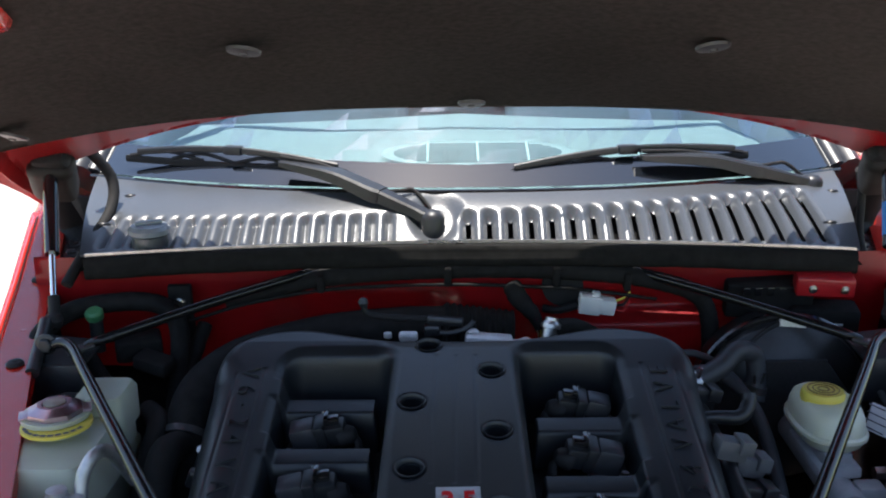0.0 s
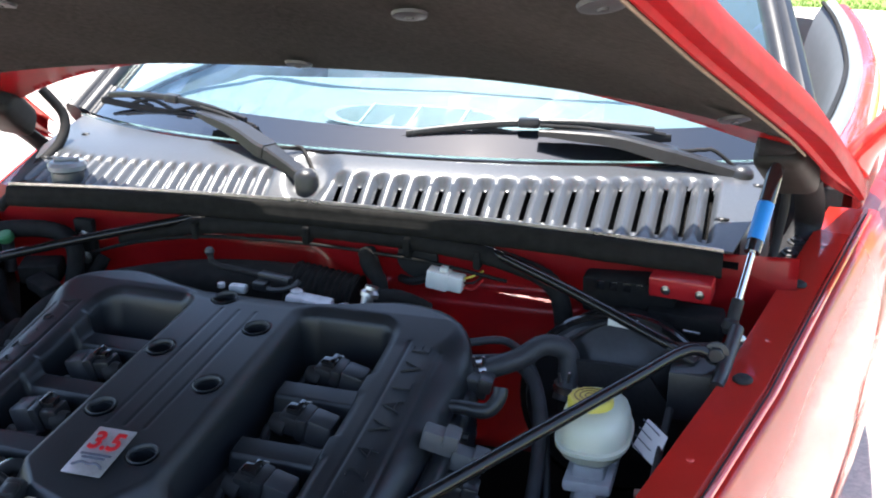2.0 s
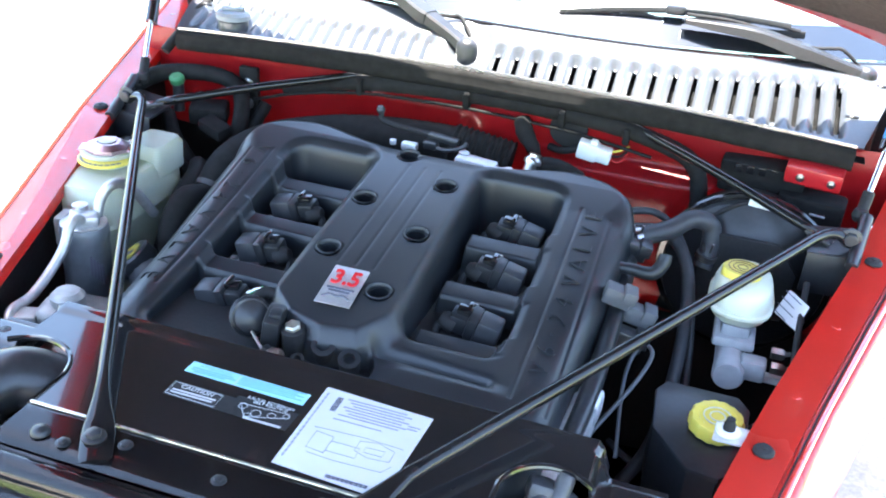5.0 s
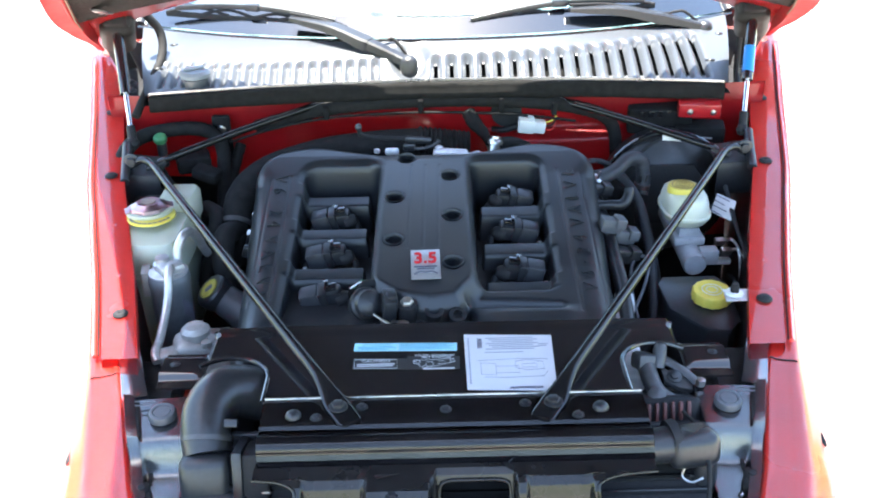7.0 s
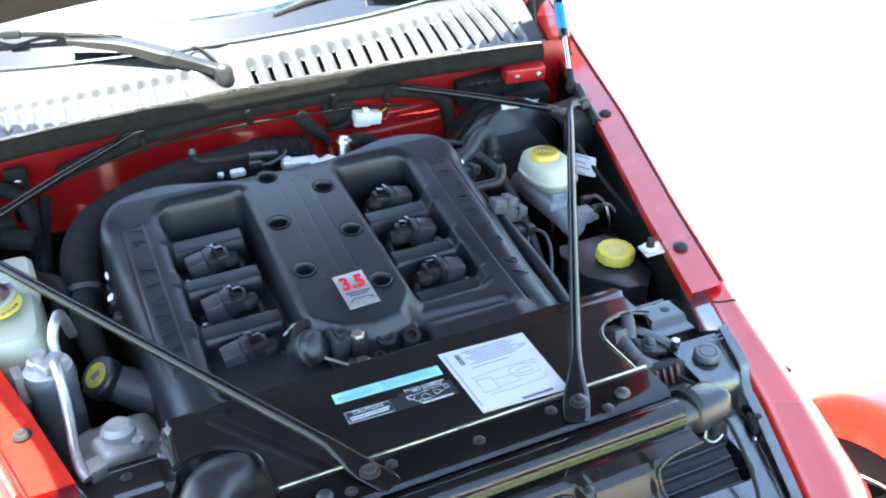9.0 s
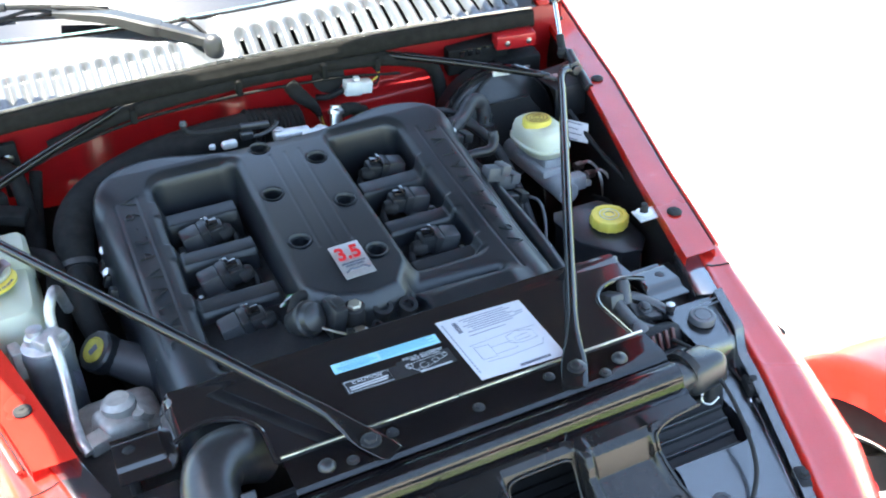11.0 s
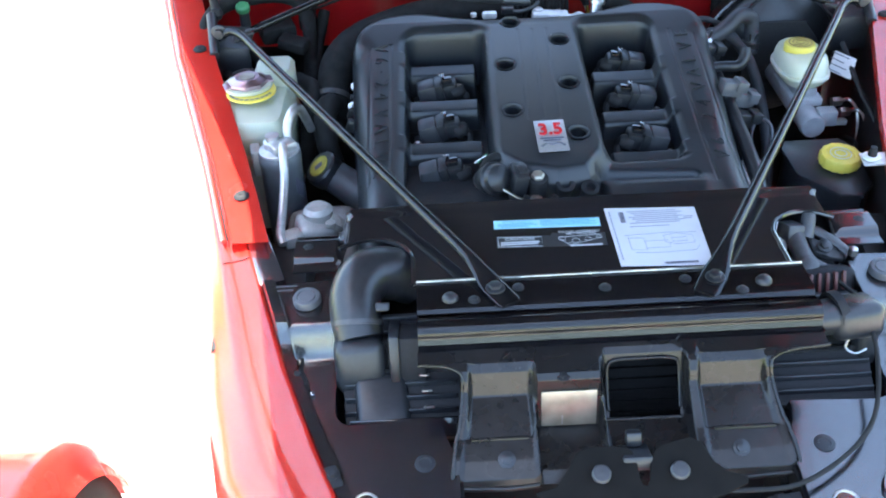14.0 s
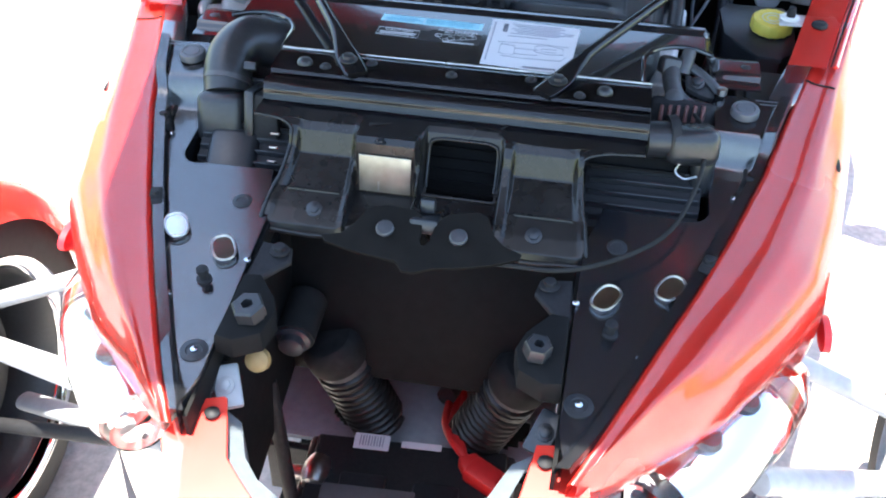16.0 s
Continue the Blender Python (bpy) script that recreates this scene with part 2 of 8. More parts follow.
def lathe(bm, prof, at=(0, 0, 0), rot=(0, 0, 0), seg=24, lobes=0, lobe=0.0, sx=1.0, sy=1.0, caps=True):
    """Turns a profile of (radius, height) round an axis."""
    rings = []
    m = pose(*at, *rot)
    for r, z in prof:
        ring = []
        for i in range(seg):
            a = 2 * math.pi * i / seg
            q = r * (1 + lobe * (1 if lobes and math.cos(lobes * a) > 0.2 else 0))
            ring.append(bm.verts.new(m @ Vector((q * math.cos(a) * sx, q * math.sin(a) * sy, z))))
        rings.append(ring)
    for a, b in zip(rings, rings[1:]):
        for i in range(seg):
            bm.faces.new((a[i], a[(i + 1) % seg], b[(i + 1) % seg], b[i]))
    for ring, r in ((rings[0], prof[0][0]), (rings[-1], prof[-1][0])):
        if caps and r > 1e-5:
            bm.faces.new(ring)
    return bm


def smooth_path(pts, n=6):
    pts = [Vector(p) for p in pts]
    if len(pts) < 3:
        return pts
    out = []
    ext = [2 * pts[0] - pts[1], *pts, 2 * pts[-1] - pts[-2]]
    for i in range(1, len(ext) - 2):
        p0, p1, p2, p3 = ext[i - 1:i + 3]
        for k in range(n):
            t = k / n
            out.append(0.5 * ((2 * p1) + (p2 - p0) * t + (2 * p0 - 5 * p1 + 4 * p2 - p3) * t * t + (3 * p1 - p0 - 3 * p2 + p3) * t ** 3))
    out.append(pts[-1])
    return out


def tube(bm, pts, r, seg=10, n=6, flat=None, ridges=0.0, up=(0, 0, 1)):
    """A round or flattened tube along a smooth path; r may be one radius or one for each given point."""
    path = smooth_path(pts, n) if n > 1 else [Vector(p) for p in pts]
    m = len(path)
    rs = [r] * m if isinstance(r, (int, float)) else list(np.interp(np.linspace(0, len(r) - 1, m), range(len(r)), r))
    side = None
    rings = []
    for i, p in enumerate(path):
        d = (path[min(i + 1, m - 1)] - path[max(i - 1, 0)]).normalized()
        if side is None:
            side = d.cross(Vector(up))
            if side.length < 1e-3:
                side = d.cross(Vector((1, 0, 0)))
        side = (side - d * side.dot(d)).normalized()
        nrm = side.cross(d).normalized()
        q = rs[i] * (1 + (ridges if i % 2 else 0.0))
        fx, fy = (1, 1) if flat is None else flat
        rings.append([bm.verts.new(p + (side * math.cos(2 * math.pi * k / seg) * fx + nrm * math.sin(2 * math.pi * k / seg) * fy) * q) for k in range(seg)])
    for a, b in zip(rings, rings[1:]):
        for k in range(seg):
            bm.faces.new((a[k], a[(k + 1) % seg], b[(k + 1) % seg], b[k]))
    bm.faces.new(rings[0])
    bm.faces.new(rings[-1])
    return bm


def loft(bm, pts, wide, thin, seg=14):
    """A bar along points whose section goes from round to flat: half widths level and upright."""
    pts = [Vector(p) for p in pts]
    rings = []
    for i, p in enumerate(pts):
        d = (pts[min(i + 1, len(pts) - 1)] - pts[max(i - 1, 0)]).normalized()
        side = d.cross(Vector((0, 0, 1))).normalized()
        nrm = side.cross(d)
        rings.append([bm.verts.new(p + side * math.cos(2 * math.pi * k / seg) * wide[i] + nrm * math.sin(2 * math.pi * k / seg) * thin[i]) for k in range(seg)])
    for a, b in zip(rings, rings[1:]):
        for k in range(seg):
            bm.faces.new((a[k], a[(k + 1) % seg], b[(k + 1) % seg], b[k]))
    bm.faces.new(rings[0])
    bm.faces.new(rings[-1])
    return bm


def bar(bm, pts, wide, tall, n=5):
    """A chamfered flat bar along a smooth path, with a half width and half height for each given point."""
    path = smooth_path(pts, n)
    m = len(path)
    ws = np.interp(np.linspace(0, len(wide) - 1, m), range(len(wide)), wide)
    hs = np.interp(np.linspace(0, len(tall) - 1, m), range(len(tall)), tall)
    rings = []
    for i, p in enumerate(path):
        d = (path[min(i + 1, m - 1)] - path[max(i - 1, 0)]).normalized()
        side = d.cross(Vector((0, 0, 1))).normalized()
        up = side.cross(d)
        w, h, c = ws[i], hs[i], min(ws[i], hs[i]) * 0.35
        ring = [(w, -h), (w, h - c), (w - c, h), (c - w, h), (-w, h - c), (-w, -h)]
        rings.append([bm.verts.new(p + side * a + up * b) for a, b in ring])
    for a, b in zip(rings, rings[1:]):
        for k in range(6):
            bm.faces.new((a[k], a[(k + 1) % 6], b[(k + 1) % 6], b[k]))
    bm.faces.new(rings[0])
    bm.faces.new(rings[-1])
    return bm


def slab(bm, outline, depth, bevel=0.0, seg=2):
    """A plate: an outline of points in space, thickened by the vector depth."""
    vs = [bm.verts.new(p) for p in outline]
    f = bm.faces.new(vs)
    r = bmesh.ops.extrude_face_region(bm, geom=[f])
    nv = [v for v in r["geom"] if isinstance(v, bmesh.types.BMVert)]
    bmesh.ops.translate(bm, verts=nv, vec=Vector(depth))
    if bevel:
        ring = [e for v in vs for e in v.link_edges if e.other_vert(v) in vs]
        bmesh.ops.bevel(bm, geom=list(set(ring)), offset=bevel, segments=seg, affect='EDGES', profile=0.5)
    return bm


def surface(bm, fn, nu, nv, keep=None, thick=0.0):
    """A sheet from fn(u, v), u and v from 0 to 1; keep(u, v) false leaves a hole."""
    g = [[bm.verts.new(fn(i / nu, j / nv)) for j in range(nv + 1)] for i in range(nu + 1)]
    fs = []
    for i in range(nu):
        for j in range(nv):
            if keep is None or keep((i + 0.5) / nu, (j + 0.5) / nv):
                fs.append(bm.faces.new((g[i][j], g[i + 1][j], g[i + 1][j + 1], g[i][j + 1])))
    loose = [v for v in bm.verts if not v.link_faces]
    if loose:
        bmesh.ops.delete(bm, geom=loose, context='VERTS')
    if thick:
        bmesh.ops.solidify(bm, geom=fs, thickness=thick)
    return bm


def lettering(text, size, m, depth=0.0012, align='CENTER', spacing=1.0, thin=0.0):
    """Raised letters of the built-in font as a mesh, at the pose m."""
    cu = bpy.data.curves.new("letters", 'FONT')
    cu.body, cu.size, cu.extrude, cu.align_x, cu.align_y, cu.space_character = text, size, depth / 2, align, 'CENTER', spacing
    cu.resolution_u, cu.offset = 3, -thin
    ob = bpy.data.objects.new("letters", cu)
    scene.collection.objects.link(ob)
    bpy.context.view_layer.update()
    me = bpy.data.meshes.new_from_object(ob.evaluated_get(bpy.context.evaluated_depsgraph_get()))
    bpy.data.objects.remove(ob)
    me.transform(m)
    return me


def letters(name, text, size, m, material, parent, depth=0.0012, align='CENTER', spacing=1.0, label="", thin=0.0):
    me = lettering(text, size, m, depth, align, spacing, thin)
    me.materials.clear()
    me.materials.append(material)
    return part(name, me, None, parent, label)


def bolt(bm, at, r=0.008, h=0.006, rot=(0, 0, 0), washer=True):
    if washer:
        lathe(bm, [(r * 1.5, 0), (r * 1.5, h * 0.25), (r * 1.3, h * 0.35)], at, rot, 16)
    lathe(bm, [(r, h * 0.2), (r, h * 0.9), (r * 0.85, h)], at, rot, 6)
    return bm


def S(x, a, b):
    t = np.clip((x - a) / (b - a), 0, 1)
    return float(t * t * (3 - 2 * t))


def lerp_rows(rows, y):
    """Piecewise smooth interpolation of rows (key, values...) at y."""
    ks = [r[0] for r in rows]
    return [float(np.interp(y, ks, [r[i] for r in rows])) for i in range(1, len(rows[0]))]


# ---- ground ----
bm = B()
slab(bm, [(-9, -60, -0.15), (9, -60, -0.15), (7.6, 15.0, -0.15), (5.7, 17.85, -0.15), (4.8, 18.95, -0.15), (3.5, 19.95, -0.15), (2, 20.6, -0.15), (-7, 23.0, -0.15)], (0, 0, -0.12))
solo("driveway", bm, CONCRETE, "sunlit pale concrete driveway slab under the car", "driveway", kind="structure")
bm = B()
surface(bm, lambda u, v: ((u - 0.5) * 1600, -700 + v * 1600, -0.18 + 0.5 * (1 - math.exp(-max(0, math.hypot((u - 0.5) * 1600, -700 + v * 1600) - 25) / 60))), 120, 120)
solo("ground", bm, GRASS, "green mown lawn round the driveway", "lawn", kind="structure")

# ---- car body ----
# stations along the right wing: y, inner x, inner z, widest x, widest z
WING = [(0.026, 0.184, 0.654, 0.189, 0.640), (0.06, 0.204, 0.671, 0.224, 0.618), (0.10, 0.224, 0.682, 0.262, 0.604), (0.163, 0.253, 0.694, 0.330, 0.604),
        (0.25, 0.292, 0.703, 0.392, 0.608), (0.323, 0.322, 0.712, 0.435, 0.615), (0.43, 0.362, 0.728, 0.462, 0.630), (0.537, 0.394, 0.744, 0.480, 0.645),
        (0.62, 0.421, 0.757, 0.492, 0.655), (0.72, 0.462, 0.775, 0.502, 0.675), (0.80, 0.486, 0.785, 0.520, 0.685), (1.07, 0.568, 0.825, 0.605, 0.725), (1.30, 0.626, 0.860, 0.665, 0.760),
        (1.56, 0.692, 0.905, 0.735, 0.800), (1.80, 0.745, 0.940, 0.80, 0.83), (2.9, 0.80, 0.93, 0.86, 0.80)]


def wing_pt(side, y, v):
    """A point of the wing: v runs from the inner lip over the shoulder down the side."""
    ax, az, bx, bz = lerp_rows(WING, y)
    if v < 0.08:                      # inner turned-down lip
        return Vector((side * (ax - 0.004), y, az - 0.022 + 0.25 * v))
    if v < 0.16:
        k = (v - 0.08) / 0.08
        return Vector((side * (ax - 0.004 + 0.010 * k), y, az - 0.002 + 0.002 * math.sin(k * math.pi)))
    if v < 0.66:
        k = (v - 0.16) / 0.5
        a = k * math.pi / 2
        x = ax + 0.006 + (bx - ax - 0.006) * math.sin(a)
        z = bz + (az - 0.002 - bz) * math.cos(a) ** 0.82
        # a soft crease along the shoulder
        return Vector((side * x, y, z + 0.006 * math.exp(-((k - 0.28) / 0.10) ** 2)))
    k = (v - 0.66) / 0.34
    low = 0.42 if y < 0.35 else 0.30
    return Vector((side * (bx - 0.05 * k * k - (0.10 * k if y < 0.3 else 0.0)), y, bz + (low - bz) * k))


def wing(side):
    bm = B()
    ys = [0.026, 0.032, 0.045, 0.065, 0.10, 0.13, 0.163, 0.2, 0.25, 0.29, 0.323, 0.37, 0.43, 0.48, 0.537, 0.58, 0.62, 0.70, 0.80, 0.93, 1.07, 1.18, 1.30, 1.43, 1.56]
    surface(bm, lambda u, v: wing_pt(side, float(np.interp(u, np.linspace(0, 1, len(ys)), ys)), v), 48, 40, thick=0.003)
    return bm


car = thing("roadster", (0, 0.8, -0.15), "open red roadster with its engine bay laid bare", "car")
part("front_wing", wing(1), RED, car, "glossy red front wing", 60)
part("front_wing", wing(-1), RED, car, "glossy red front wing", 60)

for side in (1, -1):
    bm = B()
    tube(bm, [wing_pt(side, 0.612 - 0.03 * v, v) + Vector((0, 0, 0.0006)) for v in np.linspace(0.10, 0.30, 14)], 0.0012, 6, 1)
    part("panel_gap", bm, SHADE_BLACK, car, "dark gap between the wing panels")

# bolted wing flanges
FL = [(0.622, 0.392, 0.768), (0.72, 0.418, 0.783), (0.80, 0.440, 0.793), (1.07, 0.522, 0.832), (1.30, 0.580, 0.866), (1.545, 0.645, 0.905)]


def flange(side):
    bm = B()

    def fn(u, v):
        y = 0.622 + u * 0.923
        x, z = lerp_rows(FL, y)
        w = 0.048
        if v < 0.15:
            return (side * x, y, z - 0.016 * (1 - v / 0.15))
        if v > 0.85:
            return (side * (x + w + 0.001 * (v - 0.85)), y, z - 0.014 * (v - 0.85) / 0.15)
        return (side * (x + w * (v - 0.15) / 0.7), y, z)
    surface(bm, fn, 40, 12, thick=0.003)
    return bm


for side in (1, -1):
    fl = part("wing_flange", flange(side), RED, car, "red painted flange with black push-in studs", 50)
    for y in (0.71, 1.075, 1.30):
        x, z = lerp_rows(FL, y)
        bm = B()
        lathe(bm, [(0.0105, 0), (0.0105, 0.002), (0.008, 0.0045), (0.004, 0.005)], (side * (x + 0.022), y, z + 0.0005), (3, 0, 0), 18)
        lathe(bm, [(0.0035, 0.004), (0.003, 0.0065)], (side * (x + 0.022), y, z), (3, 0, 0), 8)
        part("stud", bm, BLACK_MATT, fl, "black plastic stud")
    for y in (0.80, 0.93, 1.16, 1.42):
        x, z = lerp_rows(FL, y)
        bm = B()
        lathe(bm, [(0.0042, 0), (0.0038, 0.0003), (0.0, 0.0002)], (side * (x + 0.024), y, z + 0.0003), (3, 0, 0), 12)
        part("dimple", bm, RED, fl)
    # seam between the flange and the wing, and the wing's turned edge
    for name, dx, dz, r, m, lab in (("seam", 0.0520, -0.0030, 0.0011, SHADE_BLACK, "dark seam beside the flange"), ("turned_edge", 0.0570, -0.0045, 0.0030, RED, "rounded red wing edge")):
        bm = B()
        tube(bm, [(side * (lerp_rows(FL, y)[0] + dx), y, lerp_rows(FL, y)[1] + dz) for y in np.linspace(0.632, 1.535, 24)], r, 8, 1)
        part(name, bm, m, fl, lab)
    # hinge foot bolted behind the last stud
    hx, hz = lerp_rows(FL, 1.40)
    bm = B()
    box(bm, (side * (hx - 0.012), 1.40, hz - 0.010), (0.050, 0.115, 0.006), (8, 0, -side * 15), 0.002)
    foot = part("hinge_foot", bm, BLACK_MATT, fl, "black hinge foot")
    for k in (-0.036, 0.0, 0.036):
        bm = B()
        bolt(bm, (side * (hx - 0.014 + 0.25 * k), 1.40 + k, hz - 0.007 + 0.14 * k), 0.0075, 0.007, (8, 0, 0))
        part("bolt", bm, BLACK_SEMI, foot)
    # dark infill ahead of the flange
    bm = B()
    box(bm, (side * 0.404, 0.612, 0.738), (0.038, 0.098, 0.030), (7, 0, -side * 20), 0.005)
    part("filler_block", bm, LINER, car, "satin black plastic filler block")
    bm = B()
    box(bm, (side * 0.398, 0.585, 0.712), (0.115, 0.19, 0.012), (5, 0, 0), 0.003)
    part("splash_plate", bm, BLACK_MATT, car, "black splash plate")
    # black plate added for the shade beside the cowl, closing the bay
    bm = B()
    box(bm, (side * 0.618, 1.552, 0.800), (0.090, 0.010, 0.262), (0, 0, 0), 0.003)
    part("shade_plate", bm, BLACK_MATT, car, "black plate added for the shade behind the hinge")
    # inner apron below the flange
    bm = B()

    def ap(u, v, side=side):
        y = 0.60 + 0.84 * u
        x, z = lerp_rows(FL, y)
        return (side * (x + 0.004 - 0.02 * v), y, z - 0.016 - 0.44 * v)
    surface(bm, ap, 18, 8, thick=0.004)
    part("inner_apron", bm, BLACK_MATT, car, "black inner apron")

# firewall
bm = B()


def fw(u, v):
    x = -0.60 + 1.2 * u
    z = 0.735 + v * 0.170
    y = 1.275 + 0.03 * (x / 0.6) ** 2 - 0.02 * S(z, 0.78, 0.88)
    y -= 0.035 * S(x, 0.06, 0.10) * (1 - S(x, 0.33, 0.37)) * S(z, 0.70, 0.73) * (1 - S(z, 0.815, 0.835))   # pressed panel
    y += 0.05 * S(-x, 0.0, 0.06) * (1 - S(-x, 0.22, 0.30)) * S(z, 0.66, 0.72) * (1 - S(z, 0.84, 0.87))
    return (x, y, z)


surface(bm, fw, 90, 30, thick=0.004)
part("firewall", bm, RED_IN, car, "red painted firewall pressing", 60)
# black sheet over the low firewall, put in for the shade there
bm = B()
surface(bm, lambda u, v: (-0.56 + 1.12 * u, 1.258 + 0.03 * (2 * u - 1) ** 2 - 0.05 * (1 - v), 0.31 + (0.435 if u < 0.57 else 0.30) * v), 60, 10, thick=0.004)
part("lower_firewall", bm, BLACK_MATT, car, "black lower firewall sheet standing in for shade", 60)
bm = B()
surface(bm, lambda u, v: (0.075 + 0.48 * u, 1.268 + 0.02 * u - 0.015 * (1 - v), 0.60 + 0.145 * v), 24, 6, thick=0.004)
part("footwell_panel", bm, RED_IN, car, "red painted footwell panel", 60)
bm = B()
surface(bm, lambda u, v: ((2 * u - 1) * (lerp_rows(FL, 0.40 + 0.92 * v)[0] - 0.004), 0.40 + 0.92 * v, 0.36), 4, 20, thick=0.02)
part("undertray", bm, BLACK_MATT, car, "grimy black undertray")
# doors, tail and roof of the cabin behind
for side in (1, -1):
    bm = B()

    def side_fn(u, v, side=side):
        y = 1.56 + 2.3 * u
        ax, az, bx, bz = lerp_rows(WING, min(y, 2.9))
        k = v
        if k < 0.3:
            a = k / 0.3 * math.pi / 2
            return (side * (ax + (bx - ax) * math.sin(a)), y, bz + (az - bz) * math.cos(a))
        return (side * (bx - 0.06 * ((k - 0.3) / 0.7) ** 2), y, bz + (0.22 - bz) * (k - 0.3) / 0.7)
    surface(bm, side_fn, 24, 24, thick=0.004)
    part("door_side", bm, RED, car, "red door and rear quarter", 60)
bm = B()
surface(bm, lambda u, v: ((u - 0.5) * 1.66, 2.75 + 1.15 * v, 0.95 - 0.25 * v * v - 0.10 * (2 * u - 1) ** 2), 24, 14, thick=0.004)
part("rear_deck", bm, RED, car, "red rear deck", 60)
bm = B()
surface(bm, lambda u, v: ((u - 0.5) * (1.66 - 0.10 * v), 3.90 - 0.10 * v * v + 0.03 * math.sin(u * math.pi), 0.70 - 0.10 * (2 * u - 1) ** 2 - 0.45 * v), 24, 10, thick=0.004)
part("tail_panel", bm, RED, car, "red rounded tail panel", 60)
bm = B()
surface(bm, lambda u, v: ((u - 0.5) * 1.28, 1.5 + 1.5 * v, 0.55 - 0.1 * v), 8, 8, thick=0.01)
part("cabin_floor", bm, DARK, car, "dark cabin floor")

# ---- windscreen and dashboard ----


def glass_pt(u, v):
    """u across from -1 to 1, v up the screen."""
    x = u * (0.60 - 0.10 * v)
    y = 1.345 + 0.20 * abs(u) ** 2.2 + 0.46 * v
    z = 0.978 - 0.012 * u * u + 0.30 * v + 0.012 * math.sin(v * math.pi)
    return Vector((x, y, z))


screen = thing("windscreen", (0, 1.345, 0.97), "raked tinted windscreen with black lower band", "windscreen")
bm = B()
surface(bm, lambda u, v: glass_pt(2 * u - 1, v), 32, 14, thick=0.005)
gl = part("glass", bm, GLASS, screen, "green-tinted laminated glass", 60)
gl.visible_shadow = False
bm = B()
surface(bm, lambda u, v: glass_pt(2 * u - 1, 0.005 + 0.085 * v * (0.9 + 0.5 * abs(2 * u - 1))) + Vector((0, -0.0015, 0.0045)), 32, 3)
part("frit_band", bm, FRIT, screen, "black ceramic band along the lower edge", 60)
bm = B()
for sgn in (1, -1):
    tube(bm, [glass_pt(sgn * 1.005, v) + Vector((sgn * 0.012, 0.012, 0.0)) for v in (-0.02, 0.2, 0.4, 0.6, 0.8, 1.0)], [0.030, 0.029, 0.027, 0.025, 0.023, 0.020], 12, 3, flat=(0.75, 1.1))
tube(bm, [glass_pt(-1, 0), glass_pt(-1, 0.35), glass_pt(-1, 0.7), glass_pt(-1, 1), glass_pt(-0.6, 1.02), glass_pt(0, 1.03), glass_pt(0.6, 1.02), glass_pt(1, 1), glass_pt(1, 0.7), glass_pt(1, 0.35), glass_pt(1, 0)], 0.018, 10, 4)
part("frame", bm, BLACK_SEMI, screen, "black windscreen surround")
bm = B()
tube(bm, [glass_pt(u, 0.0) + Vector((0, -0.006, 0.001)) for u in np.linspace(-1, 1, 15)], 0.004, 8, 3)
part("lower_gasket", bm, BLACK_GLOSS, screen, "thin black gasket")

dash = thing("dashboard", (0, 1.6, 0.9), "pale grey dashboard top with defroster grille", "dashboard")
bm = B()


def dash_fn(u, v):
    x = (u - 0.5) * 1.10
    e = abs(2 * u - 1)
    y = 1.40 + 0.17 * e ** 2.2 + v * (0.64 - 0.14 * e)
    return (x, y, 0.962 + 0.035 * math.sin(min(1.0, 1.35 * v) * math.pi * 0.7) * (1 - 0.5 * e * e) - 0.01 * e)


surface(bm, dash_fn, 40, 20, thick=-0.01)
part("top_pad", bm, DASH, dash, "", 60)
bm = B()
pts = []
for i in range(28):
    a = 2 * math.pi * i / 28
    pts.append((0.02 + 0.155 * math.copysign(abs(math.cos(a)) ** 0.7, math.cos(a)), 1.545 + 0.042 * math.sin(a), 0.9965 + 0.012 * math.sin(a)))
slab(bm, pts, (0, 0, 0.0006))
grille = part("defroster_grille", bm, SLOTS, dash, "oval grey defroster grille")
slat = B()
box(slat, (0, 0, 0), (0.27, 0.0022, 0.003), bevel=0.0006)
slat_me = finish(slat, GRILLE)
for i in range(11):
    y = 1.513 + i * 0.0063
    w = math.sqrt(max(0.05, 1 - ((y - 1.545) / 0.040) ** 2))
    o = part("slat", slat_me, None, grille)
    o.matrix_basis = Matrix.Translation((0.02, y, 0.9978 + 0.28 * (y - 1.545))) @ Matrix.Diagonal((w, 1, 1, 1))
for x in (-0.06, 0.02, 0.10):
    bm = B()
    box(bm, (x, 1.545, 0.9995), (0.004, 0.072, 0.003), (16, 0, 0), 0.0006)
    part("divider", bm, DASH, grille)
for x in (-0.36, 0.36):
    bm = B()
    box(bm, (x, 2.35, 0.66), (0.46, 0.46, 0.16), (4, 0, 0), 0.05, 3)
    seat = part("car_seat", bm, SEAT, car, "dark grey leather seat inside the cabin")
    bm = B()
    box(bm, (x, 2.60, 0.92), (0.46, 0.13, 0.52), (-14, 0, 0), 0.05, 3)
    part("backrest", bm, SEAT, seat)
    bm = B()
    box(bm, (x, 2.68, 1.20), (0.24, 0.09, 0.14), (-14, 0, 0), 0.035, 3)
    part("headrest", bm, SEAT, seat)

